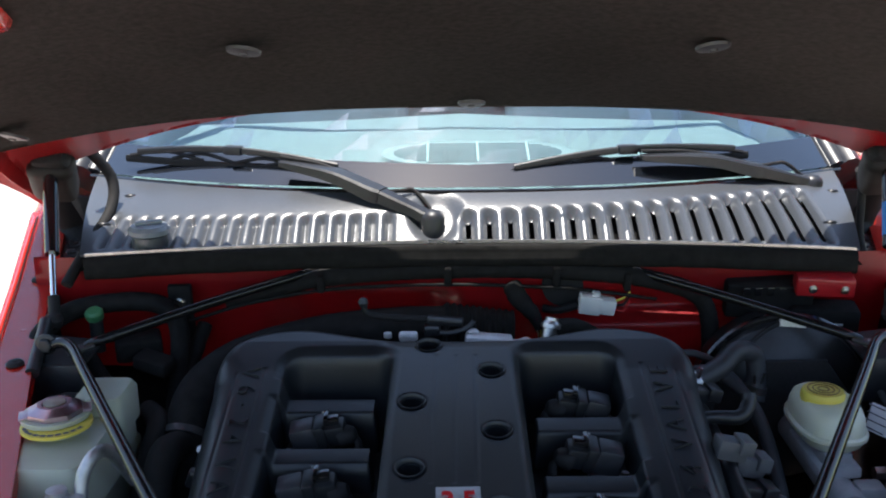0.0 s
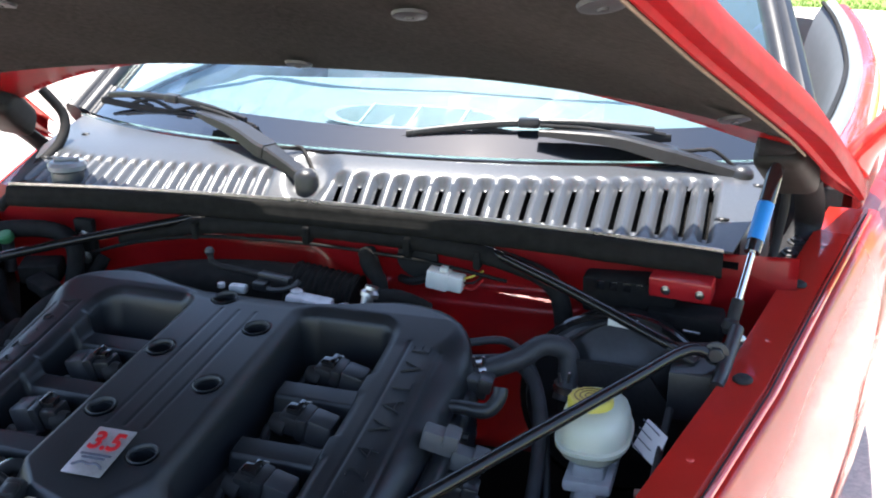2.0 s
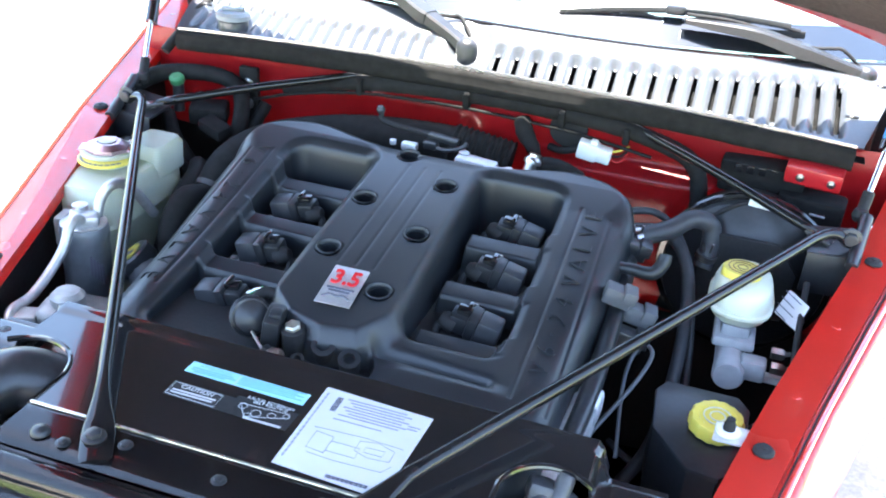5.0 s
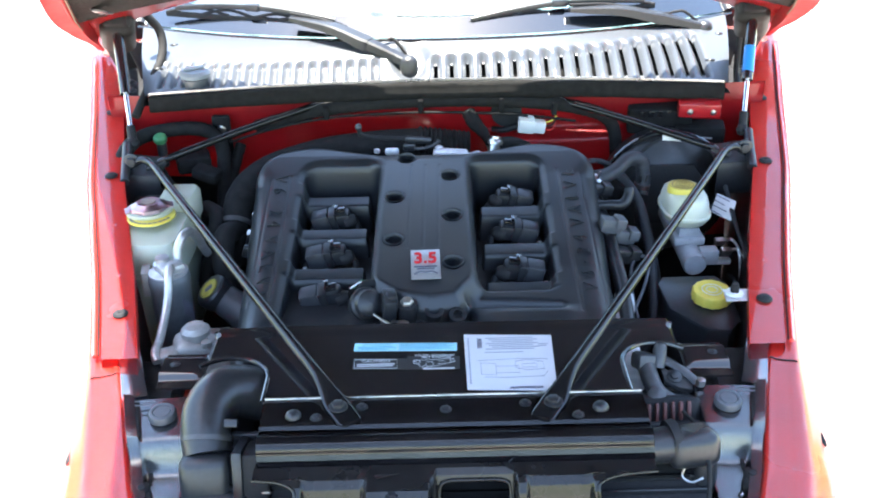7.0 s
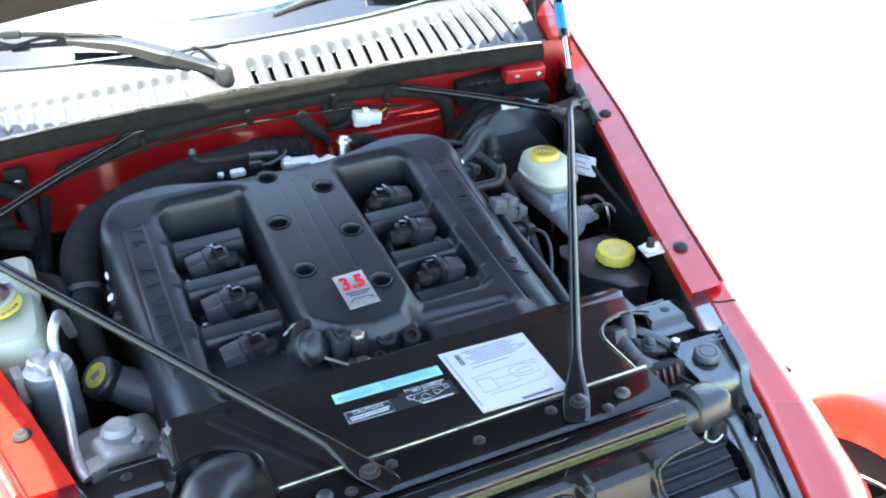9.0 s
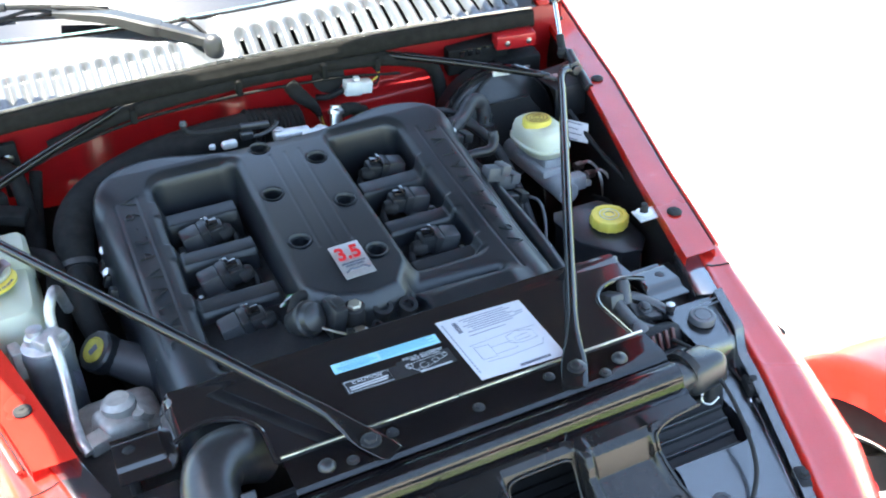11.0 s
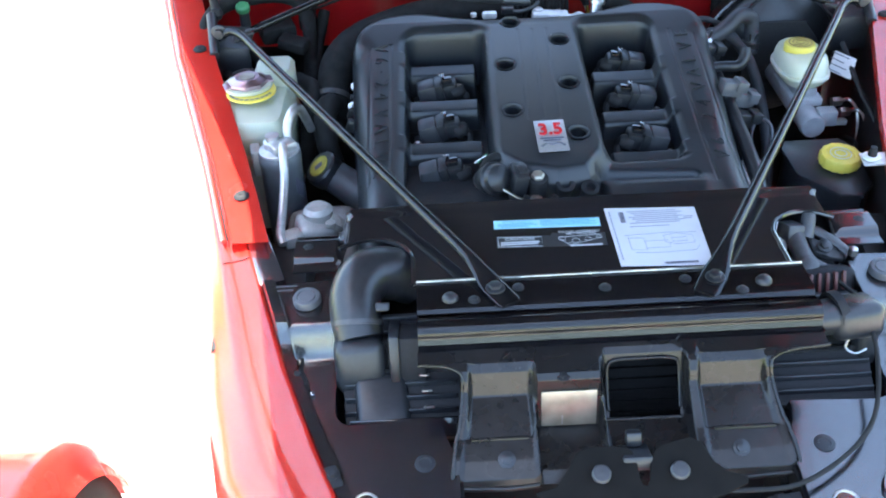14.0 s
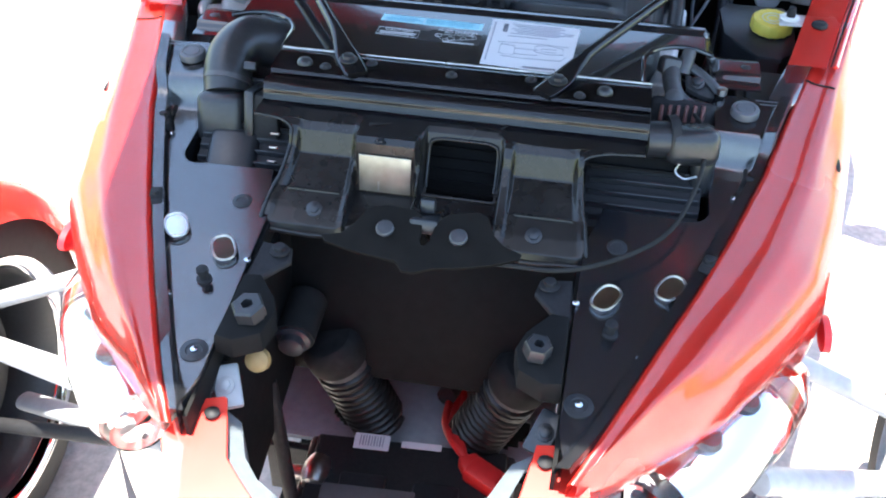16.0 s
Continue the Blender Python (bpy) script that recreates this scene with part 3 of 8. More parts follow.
BELT = [(1.60, 0.612, 0.955), (1.76, 0.631, 0.965), (1.93, 0.660, 0.973), (2.25, 0.700, 0.982), (2.48, 0.720, 0.998), (2.60, 0.715, 1.035), (2.68, 0.698, 1.075), (2.74, 0.670, 1.11)]
for side in (1, -1):
    belt = smooth_path([(side * x, y, z) for y, x, z in BELT], 5)
    bm = B()
    rows = [[bm.verts.new(Vector(p) + Vector((side * dx, 0.3 * dx, dz))) for p in belt] for dx, dz in ((0.004, -0.004), (0.010, 0.004), (0.020, 0.007), (0.030, 0.005), (0.036, -0.003))]
    for a, b in zip(rows, rows[1:]):
        for i in range(len(belt) - 1):
            bm.faces.new((a[i], a[i + 1], b[i + 1], b[i]))
    trim = part("door_trim", bm, LIP, car, "pale grey padded trim along the door top", 60)
    bm = B()
    tube(bm, belt, 0.0055, 8, 1)
    part("window_seal", bm, RUBBER, trim, "black window seal")
    bm = B()
    rows = [[bm.verts.new(Vector(p) + Vector((side * dx, 0.3 * dx, dz))) for p in belt] for dx, dz in ((0.034, -0.005), (0.048, -0.002), (0.066, -0.012), (0.080, -0.035), (0.088, -0.07), (0.092, -0.14))]
    for a, b in zip(rows, rows[1:]):
        for i in range(len(belt) - 1):
            bm.faces.new((a[i], a[i + 1], b[i + 1], b[i]))
    part("door_shoulder", bm, RED, car, "rounded red shoulder of the door", 60)
    bm = B()
    rows = [[bm.verts.new(Vector((p[0] - side * 0.07 * k ** 0.6, p[1] + 0.02 * k, p[2] - 0.006 - 0.36 * k))) for p in belt] for k in (0, 0.08, 0.2, 0.4, 0.7, 1.0)]
    for a, b in zip(rows, rows[1:]):
        for i in range(len(belt) - 1):
            bm.faces.new((a[i], a[i + 1], b[i + 1], b[i]))
    part("door_card", bm, SEAT, car, "pale grey inner door card", 60)
bm = B()
surface(bm, lambda u, v: ((u - 0.5) * 1.46, 2.80 + 0.06 * v, 0.50 + 0.60 * v - 0.05 * (2 * u - 1) ** 2), 20, 10, thick=0.02)
part("rear_bulkhead", bm, SEAT, car, "pale grey trimmed bulkhead behind the seats", 60)

bm = B()
prof = [(0.0, -0.060), (0.022, -0.056), (0.036, -0.041), (0.045, -0.014), (0.047, 0.012), (0.043, 0.037), (0.031, 0.056), (0.014, 0.068), (0.0, 0.070)]
lathe(bm, prof, (0.778, 1.565, 1.070), (0, 78, -12), 44, sx=0.96, sy=0.92)
mirror = part("door_mirror", bm, RED, car, "red teardrop door mirror on a slim stalk")
bm = B()
tube(bm, [(0.675, 1.60, 0.955), (0.692, 1.59, 0.99), (0.736, 1.570, 1.046)], [0.034, 0.026, 0.030], 14, 5, flat=(1.0, 0.75))
part("stalk", bm, RED, mirror)
bm = B()
lathe(bm, [(0.042, 0.0), (0.040, 0.003), (0.0, 0.004)], (0.770, 1.602, 1.068), (-90, 0, -12), 24, sx=1.35, sy=0.85)
part("mirror_glass", bm, CHROME, mirror)

# ---- cowl panel ----
SLOT_R = [(-0.001 + 0.0287 * i) for i in range(18)]
SLOT_L = [(-0.1101 - 0.02296 * i) for i in range(18)]


def cowl_front(x):
    return 1.262 - 0.008 * (x / 0.5) ** 2


def cowl_rear(x):
    return 1.338 + 0.20 * abs(x / 0.60) ** 2.2


def slot_span(x):
    """Front and rear end of the louvre at x, as fractions of the panel's depth."""
    return 0.12, 0.44 + 0.30 * S(x, 0.0, 0.5) - 0.05 * S(-x, 0.0, 0.3)


def in_slot(x, y, slots):
    best = 1e9
    for s in slots:
        if abs(s - x) < 0.016:
            a, b = slot_span(s)
            f, r = cowl_front(s), cowl_rear(s)
            y0, y1 = f + (r - f) * a - 0.004, f + (r - f) * b
            dy = max(y0 - y, 0, y - y1)
            best = min(best, math.hypot(x - s, dy))
    return best


def cowl_pt(x, t):
    f, r = cowl_front(x), cowl_rear(x)
    y = f + (r - f) * t
    z = 0.925 + 0.052 * t + 0.006 * math.sin(t * math.pi) - 0.011 * (abs(x) / 0.5) ** 2 * (1 - t) - 0.012 * (x / 0.6) ** 2 * t
    return y, z


def cowl_x(u, v):
    """Straight columns in the middle, spread at the ends to the panel's width."""
    x = -0.001 + 0.00287 * (410 * u - 205)
    if abs(x) > 0.49:
        x = math.copysign(0.49 + (abs(x) - 0.49) * (0.032 + 0.063 * v) / 0.0974, x)
    return x


bm = B()


def cowl_fn(u, v):
    x = cowl_x(u, v)
    y, z = cowl_pt(x, v)
    d = in_slot(x, y, SLOT_R)
    if d < 0.0143:
        z -= 0.013 * (1 - S(d, 0.003, 0.0143))
    d = in_slot(x, y, SLOT_L)
    if d < 0.0115:
        z -= 0.011 * (1 - S(d, 0.000, 0.0115))
    d = math.hypot(x + 0.045, y - 1.30)          # well round the wiper spindle
    z -= 0.012 * (1 - S(d, 0.02, 0.045))
    return (x, y, z)


def cowl_keep(u, v):
    x = cowl_x(u, v)
    y, z = cowl_pt(x, v)
    for s in SLOT_R:
        if abs(s - x) < 0.0062:
            a, b = slot_span(s)
            f, q = cowl_front(s), cowl_rear(s)
            return not f + (q - f) * (a + 0.04) < y < f + (q - f) * (b + 0.02)
    return True


surface(bm, cowl_fn, 410, 48, cowl_keep, thick=-0.003)
cowl = thing("cowl_panel", (0, 1.30, 0.90), "dark grey plastic cowl panel with a row of louvre slots", "cowl panel")
part("panel", bm, COWL, cowl, "", 60)
bm = B()


def plenum_fn(u, v):
    x = (2 * u - 1) * 0.53
    y, z = cowl_pt(x, 0.02 + 0.9 * v)
    return (x, y, z - 0.022 - 0.012 * math.sin(v * math.pi))


surface(bm, plenum_fn, 24, 6, thick=-0.004)
part("plenum", bm, SHADE_BLACK, cowl, "black air plenum under the louvres")
for x, t in ((-0.50, 0.75), (0.545, 0.70), (0.505, 0.30), (-0.515, 0.35)):
    y, z = cowl_pt(x, t)
    bm = B()
    lathe(bm, [(0.010, 0.0), (0.009, 0.002), (0.005, 0.0035), (0.0, 0.004)], (x, y, z), (-20, 0, 0), 16)
    part("push_clip", bm, BLACK_SEMI, cowl)

# rubber seal along the firewall
seal = thing("bonnet_seal", (0, 1.24, 0.88), "thick black rubber bonnet seal along the firewall", "rubber seal")


def seal_line(x):
    return Vector((x, cowl_front(x) - 0.012, 0.925 - 0.012 * (abs(x) / 0.5) ** 2))


def strip(prof, material, name, label=""):
    """Sweeps a profile of (forward, up) along the seal."""
    bm = B()
    rows = []
    for x in np.linspace(-0.512, 0.512, 60):
        p = seal_line(x)
        wav = 0.0012 * math.sin(x * 37) + 0.0008 * math.sin(x * 91)
        rows.append([bm.verts.new(p + Vector((0, -f - wav * (1 if f > 0.004 else 0), h))) for f, h in prof])
    n = len(prof)
    for a, b in zip(rows, rows[1:]):
        for k in range(n):
            bm.faces.new((a[k], a[(k + 1) % n], b[(k + 1) % n], b[k]))
    bm.faces.new(rows[0])
    bm.faces.new(rows[-1])
    part(name, bm, material, seal, label, 50)


strip([(0.000, 0.003), (0.004, 0.005), (0.008, 0.003), (0.010, -0.003), (0.0095, -0.010), (0.0115, -0.0125), (0.0105, -0.0215), (0.007, -0.0255), (0.003, -0.026), (0.000, -0.022)], SEALR, "bulb")
strip([(-0.002, 0.003), (0.001, 0.0045), (0.001, 0.009), (-0.002, 0.009)], STEEL, "edge_lip", "bare metal edge lip")

# ---- bonnet, propped open ----
hood = thing("bonnet", (0, 1.52, 0.91), "open red bonnet lined with dark insulation felt", "car bonnet")


def hood_half(s):
    # unseen front end kept wide so the bonnet holds sun off the liners
    return lerp_rows(FL, max(0.622, 1.55 - s))[0] + 0.050 - 0.10 * max(0.0, s - 0.93)


def hood_pt(u, s, lift=0.0):
    """u across -1..1, s metres forwards from the hinges."""
    half = hood_half(s)
    crown = 0.075 * S(s, 0.0, 0.30) * (1 - abs(u) ** 2.4)
    return Vector((u * half, 1.555 - 0.94 * s, 0.915 + 0.375 * s + crown + lift))


def hood_rear(u):
    """How far forwards of the hinges the rear edge lies."""
    return 0.340 - 0.09 * u * u - 0.06 * u ** 4 - 0.21 * S(abs(u), 0.88, 0.985)


HOOD_LONG = 1.60


def hood_sheet(wide, lift, gap, rough=0.0, thick=0.003, rear=None):
    bm = B()

    def fn(u, v):
        k = 2 * u - 1
        k = math.copysign(abs(k) ** 0.8, k) * wide
        r = (rear or hood_rear)(k) + gap
        s = r + (HOOD_LONG - r) * v
        return hood_pt(k, s, lift) + Vector((0, 0, rough * math.sin(31 * u) * math.sin(23 * v)))
    surface(bm, fn, 110, 70, None, thick)
    return bm


part("outer_skin", hood_sheet(1.0, 0.034, 0.0), RED, hood, "glossy red outer skin", 60)
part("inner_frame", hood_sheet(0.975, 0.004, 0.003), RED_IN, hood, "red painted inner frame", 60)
part("insulation", hood_sheet(0.990, -0.008, 0.0, 0.0025, 0.006, lambda k: 0.352 + 0.085 * k * k), FELT, hood, "dark brown felt liner", 60)
RIM = [(0.985, 0.037), (1.020, 0.034), (1.045, 0.022), (1.057, 0.009), (1.060, 0.002), (1.055, -0.004), (1.032, -0.003), (1.006, -0.005)]
FOLD = [(1.006, -0.005), (1.002, -0.011), (0.996, -0.012), (0.990, -0.010), (0.972, 0.002)]
for sgn, prof, m_, lab in ((1, RIM, RED_RIM, "red folded rim"), (-1, RIM, RED_RIM, "red folded rim"), (1, FOLD, RED_RIM, "dark red inner fold"), (-1, FOLD, RED_RIM, "dark red inner fold")):
    bm = B()
    rows = [[bm.verts.new(hood_pt(sgn * (0.985 + (w - 0.985) * S(s, -0.2, 0.6)), s, l * (S(s, 0.02, 0.3) if l < 0 else 1))) for s in np.linspace(0.0, HOOD_LONG, 40)] for w, l in prof]
    for a, b in zip(rows, rows[1:]):
        for i in range(39):
            bm.faces.new((a[i], a[i + 1], b[i + 1], b[i]))
    part("side_rim", bm, m_, hood, lab, 50)
for sgn in (1, -1):
    bm = B()
    tube(bm, [hood_pt(sgn * 0.9885, s_, -0.0135) for s_ in np.linspace(0.40, HOOD_LONG, 30)], 0.0016, 6, 1)
    part("felt_hem", bm, HEM, hood, "pale tan hem of the felt")
    q = hood_pt(sgn * 0.86, 0.835, 0)
    bm = B()
    box(bm, (q.x - sgn * 0.010, q.y, q.z + 0.018), (0.042, 0.050, 0.060), (-19, 0, sgn * -8), 0.008, taper=1.25)
    part("striker_block", bm, RED, hood, "red striker block")
    # strut anchor plate and hinge arm
    bm = B()
    box(bm, (sgn * 0.575, 1.328, 1.012), (0.064, 0.115, 0.050), (-32, sgn * -8, sgn * -14), 0.016, 3, 0.9)
    part("strut_anchor", bm, ANCHOR, hood, "dull brown steel strut anchor")
    bm = B()
    box(bm, (sgn * 0.560, 1.290, 1.040), (0.046, 0.040, 0.030), (-32, 0, 0), 0.008, 2)
    part("strut_socket", bm, BLACK_MATT, hood, "black strut socket")
    bm = B()
    tube(bm, [(sgn * 0.600, 1.36, 0.985), (sgn * 0.612, 1.43, 0.94), (sgn * 0.615, 1.47, 0.90), (sgn * 0.600, 1.44, 0.87)], 0.015, 8, 5, flat=(1.3, 0.6))
    part("hinge_arm", bm, BLACK_MATT, hood, "black hinge arm")
CLIPS = ((0.0, 0.400), (0.43, 0.645), (-0.43, 0.645), (0.91, 0.51), (-0.91, 0.51), (0.93, 0.86), (-0.93, 0.86))
for u, s in CLIPS:
    p = hood_pt(u * 1.0, s, -0.014)
    bm = B()
    lathe(bm, [(0.0, -0.004), (0.009, -0.0045), (0.016, -0.003), (0.017, 0.0), (0.0, 0.001)], p, (-19, -12 * u, 0), 22)
    lathe(bm, [(0.0, -0.0065), (0.004, -0.006), (0.005, -0.003)], p, (-19, -12 * u, 0), 10)
    part("retainer_clip", bm, COIL, hood, "grey push-in retainer clip")

# ---- engine ----
EX = -0.022                    # the engine stands a little off the car's axis


def cover_z(y):
    return 0.853 + 0.164 * (y - 1.061)


engine = thing("intake_manifold", (EX, 0.88, 0.50), "dark moulded V6 intake cover filling the bay", "engine")


def sd_box(x, y, cx, cy, hx, hy, r):
    dx, dy = abs(x - cx) - hx + r, abs(y - cy) - hy + r
    return math.hypot(max(dx, 0), max(dy, 0)) + min(max(dx, dy), 0) - r


def sd_poly(x, y, pts):
    """Signed distance to a convex polygon, given anticlockwise: negative inside."""
    best = -1e9
    for (ax, ay), (bx, by) in zip(pts, pts[1:] + pts[:1]):
        nx, ny = by - ay, ax - bx
        n = math.hypot(nx, ny)
        best = max(best, ((x - ax) * nx + (y - ay) * ny) / n)
    return best




def pocket_l(x, y):
    return sd_box(x + 0.030 * (1.0 - y) * 0.5, y, -0.1575, 0.871, 0.0595, 0.187, 0.020)


def pocket_r(x, y):
    return sd_box(x, y, 0.1065, 0.910, 0.0545, 0.153, 0.018)


COLUMN = [(-0.097, 1.30), (-0.110, 0.792), (-0.100, 0.748), (-0.066, 0.716), (-0.020, 0.702), (0.020, 0.709), (0.045, 0.745), (0.052, 0.775), (0.050, 1.30)]
HOLES = [(-0.053, 1.061), (0.017, 1.007), (-0.070, 0.947), (0.018, 0.896), (-0.069, 0.837), (0.016, 0.781)]
RUN_L, RUN_R = (1.003, 0.914, 0.816), (0.965, 0.866, 0.775)


def cover_edge(x, y):
    """Distance inside the cover's outline."""
    u = x - EX
    half = 0.281 - 0.016 * S(1.05 - y, 0.0, 0.36)
    rear = 1.092 + 0.026 * math.exp(-((abs(u) - 0.185) / 0.07) ** 2)
    d = -sd_box(u, y, 0, (rear + 0.60) / 2, half, (rear - 0.60) / 2, 0.055)
    return d


ARM = [(0.60, -0.019), (0.71, -0.018), (0.80, -0.019), (0.93, -0.014), (1.03, -0.006), (1.08, 0.002), (1.13, 0.003)]


def cover_h(x, y):
    z0 = cover_z(y)
    col = sd_poly(x, y, COLUMN)
    arm = lerp_rows(ARM, y)[0]
    on = 1 - S(col, -0.010, 0.014)
    z = z0 + arm + (0.0065 - arm) * on
    # the saddle sinks a little at the rear
    z -= 0.006 * S(y, 1.05, 1.09) * on
    pl, pr = pocket_l(x, y), pocket_r(x, y)
    for sd, runs, end, sgn in ((pl, RUN_L, -0.113, 1), (pr, RUN_R, 0.064, -1)):
        if sd < 0.020:
            deep = 0.90 * (1 - S(sd, -0.0075, 0.0030)) + 0.10 * (1 - S(sd, -0.004, 0.014))
            floor = -0.095
            for ry in runs:
                k = abs(y - ry)
                top = (1 - S(k, 0.0125, 0.0185)) * (1 - S(sgn * (x - end), -0.001, 0.006))
                floor = max(floor, -0.095 + 0.062 * top - 3.0 * k * k * top)
            z += (z0 + floor - z) * deep
    # front recess between the pockets
    rec = sd_box(x, y, -0.042, 0.60, 0.078, 0.112, 0.02)
    if col > 0.004:
        z -= 0.10 * (1 - S(rec, -0.008, 0.012)) * S(col, 0.004, 0.016)
    # rolled bulge and groove at the front right
    gx = min(max(x, 0.040), 0.160)
    gd = math.hypot(x - gx, y - (0.722 - 0.07 * (gx - 0.040)))
    z -= 0.014 * math.exp(-(gd / 0.0065) ** 2)
    z += 0.008 * S(x, 0.045, 0.075) * (1 - S(x, 0.16, 0.20)) * (1 - S(abs(y - 0.672), 0.020, 0.046))
    z -= 0.006 * S(0.685 - y, 0, 0.05) * (1 if x < -0.12 else 0)
    for hx, hy in HOLES:
        d = math.hypot(x - hx, y - hy)
        if d < 0.02:
            z -= 0.004 * (1 - S(d, 0.012, 0.017))
    # fine ribs down the middle
    if 0.815 < y < 1.04:
        for gx in (-0.046, -0.024, -0.002):
            z -= 0.0010 * math.exp(-((x - gx - 0.02 * (y - 0.93)) / 0.0016) ** 2)
    # text borders on the side arms
    for gx, y0, y1 in ((-0.240, 0.74, 1.035), (-0.272, 0.74, 1.03), (0.190, 0.70, 1.04), (0.228, 0.70, 1.03)):
        if y0 < y < y1:
            z -= 0.0016 * math.exp(-((x - gx) / 0.0017) ** 2)
    d = cover_edge(x, y)
    r = 0.046 - 0.026 * S(y, 1.02, 1.08)
    if d < r:
        k = max(0.0, 1 - max(d, 0.0) / r)
        z -= r * (1 - math.sqrt(max(0.0, 1 - k * k)))
    if d < 0:
        z -= 0.08 * S(-d, 0, 0.006)
    return z


bm = B()
CX0, CX1, CY0, CY1 = -0.314, 0.270, 0.60, 1.135


def cover_fn(u, v):
    x, y = CX0 + (CX1 - CX0) * u, CY0 + (CY1 - CY0) * v
    return (x, y, cover_h(x, y))


def cover_keep(u, v):
    x, y = CX0 + (CX1 - CX0) * u, CY0 + (CY1 - CY0) * v
    return cover_edge(x, y) > -0.007 and all(math.hypot(x - a, y - b) > 0.0112 for a, b in HOLES)


surface(bm, cover_fn, 380, 350, cover_keep)
part("cover", bm, COVER, engine, "satin black moulded plastic cover", 70)
for hx, hy in HOLES:
    bm = B()
    lathe(bm, [(0.0152, 0.0008), (0.0142, 0.0016), (0.0128, 0.0006), (0.0120, -0.004), (0.0112, -0.050), (0.0, -0.050)], (hx, hy, cover_z(hy) + 0.0068), (9.3, 0, 0), 32, caps=False)
    part("bolt_well", bm, COVER, engine, "deep round bolt well", 60)
bm = B()
box(bm, (EX, 0.85, 0.60), (0.47, 0.46, 0.32), bevel=0.02)
part("block", bm, BLACK_MATT, engine, "dark engine block below the cover")


def raised(char, x, y, turn):
    """One raised letter that follows the curve of the cover's arm."""
    me = lettering(char, 0.0315, pose(x, y, 0, 0, 0, turn), 0.002, thin=0.0008)
    bm = B()
    bm.from_mesh(me)
    bmesh.ops.remove_doubles(bm, verts=bm.verts, dist=0.00002)
    for k in range(4):
        long = [e for e in bm.edges if e.calc_length() > 0.0045]
        if long:
            bmesh.ops.subdivide_edges(bm, edges=long, cuts=1)
            bmesh.ops.triangulate(bm, faces=bm.faces)
    for v in bm.verts:
        v.co.z = cover_h(v.co.x, v.co.y) + (0.0019 if v.co.z > 0 else -0.003)
    part("raised_letter", bm, COVER, engine)


for lx, turn in ((0.209, 90), (-0.256, -90)):
    for k, char in enumerate("V6\u00b724VALVE"):
        step = (0.0, 0.030, 0.056, 0.082, 0.111, 0.149, 0.181, 0.212, 0.243, 0.274)[k]
        raised(char, lx, 1.026 - step if turn < 0 else 0.753 + step, turn)
# badge
bc = Vector((-0.0225, 0.770, cover_z(0.770) + 0.0105))
bmx = Matrix.Translation(bc) @ pose(0, 0, 0, math.degrees(math.atan(0.164)) + 2, 0, 1.5)
bm = B()
box(bm, (0, 0, 0), (0.041, 0.064, 0.0016), bevel=0.0006)
bmesh.ops.transform(bm, matrix=bmx, verts=bm.verts)
badge = part("badge", bm, BADGE, engine, "silver badge with red 3.5 figures")
letters("figures", "3.5", 0.033, bmx @ Matrix.Translation((0, 0.012, 0.0012)) @ Matrix.Diagonal((0.84, 1, 1, 1)), RED_INK, badge, 0.0012, thin=-0.0007)
for k, (w, y) in enumerate(((0.032, -0.006), (0.024, -0.0105))):
    bm = B()
    box(bm, (0, y, 0.0012), (w, 0.0028, 0.0006))
    bmesh.ops.transform(bm, matrix=bmx, verts=bm.verts)
    part("text_bar", bm, INK, badge)
bm = B()
tube(bm, [(-0.016, -0.022, 0.0010), (-0.008, -0.017, 0.0010), (0, -0.0185, 0.0010), (0.008, -0.017, 0.0010), (0.016, -0.022, 0.0010)], 0.0014, 6, 4)
bmesh.ops.transform(bm, matrix=bmx, verts=bm.verts)
part("emblem", bm, INK, badge)

# coils in the pockets


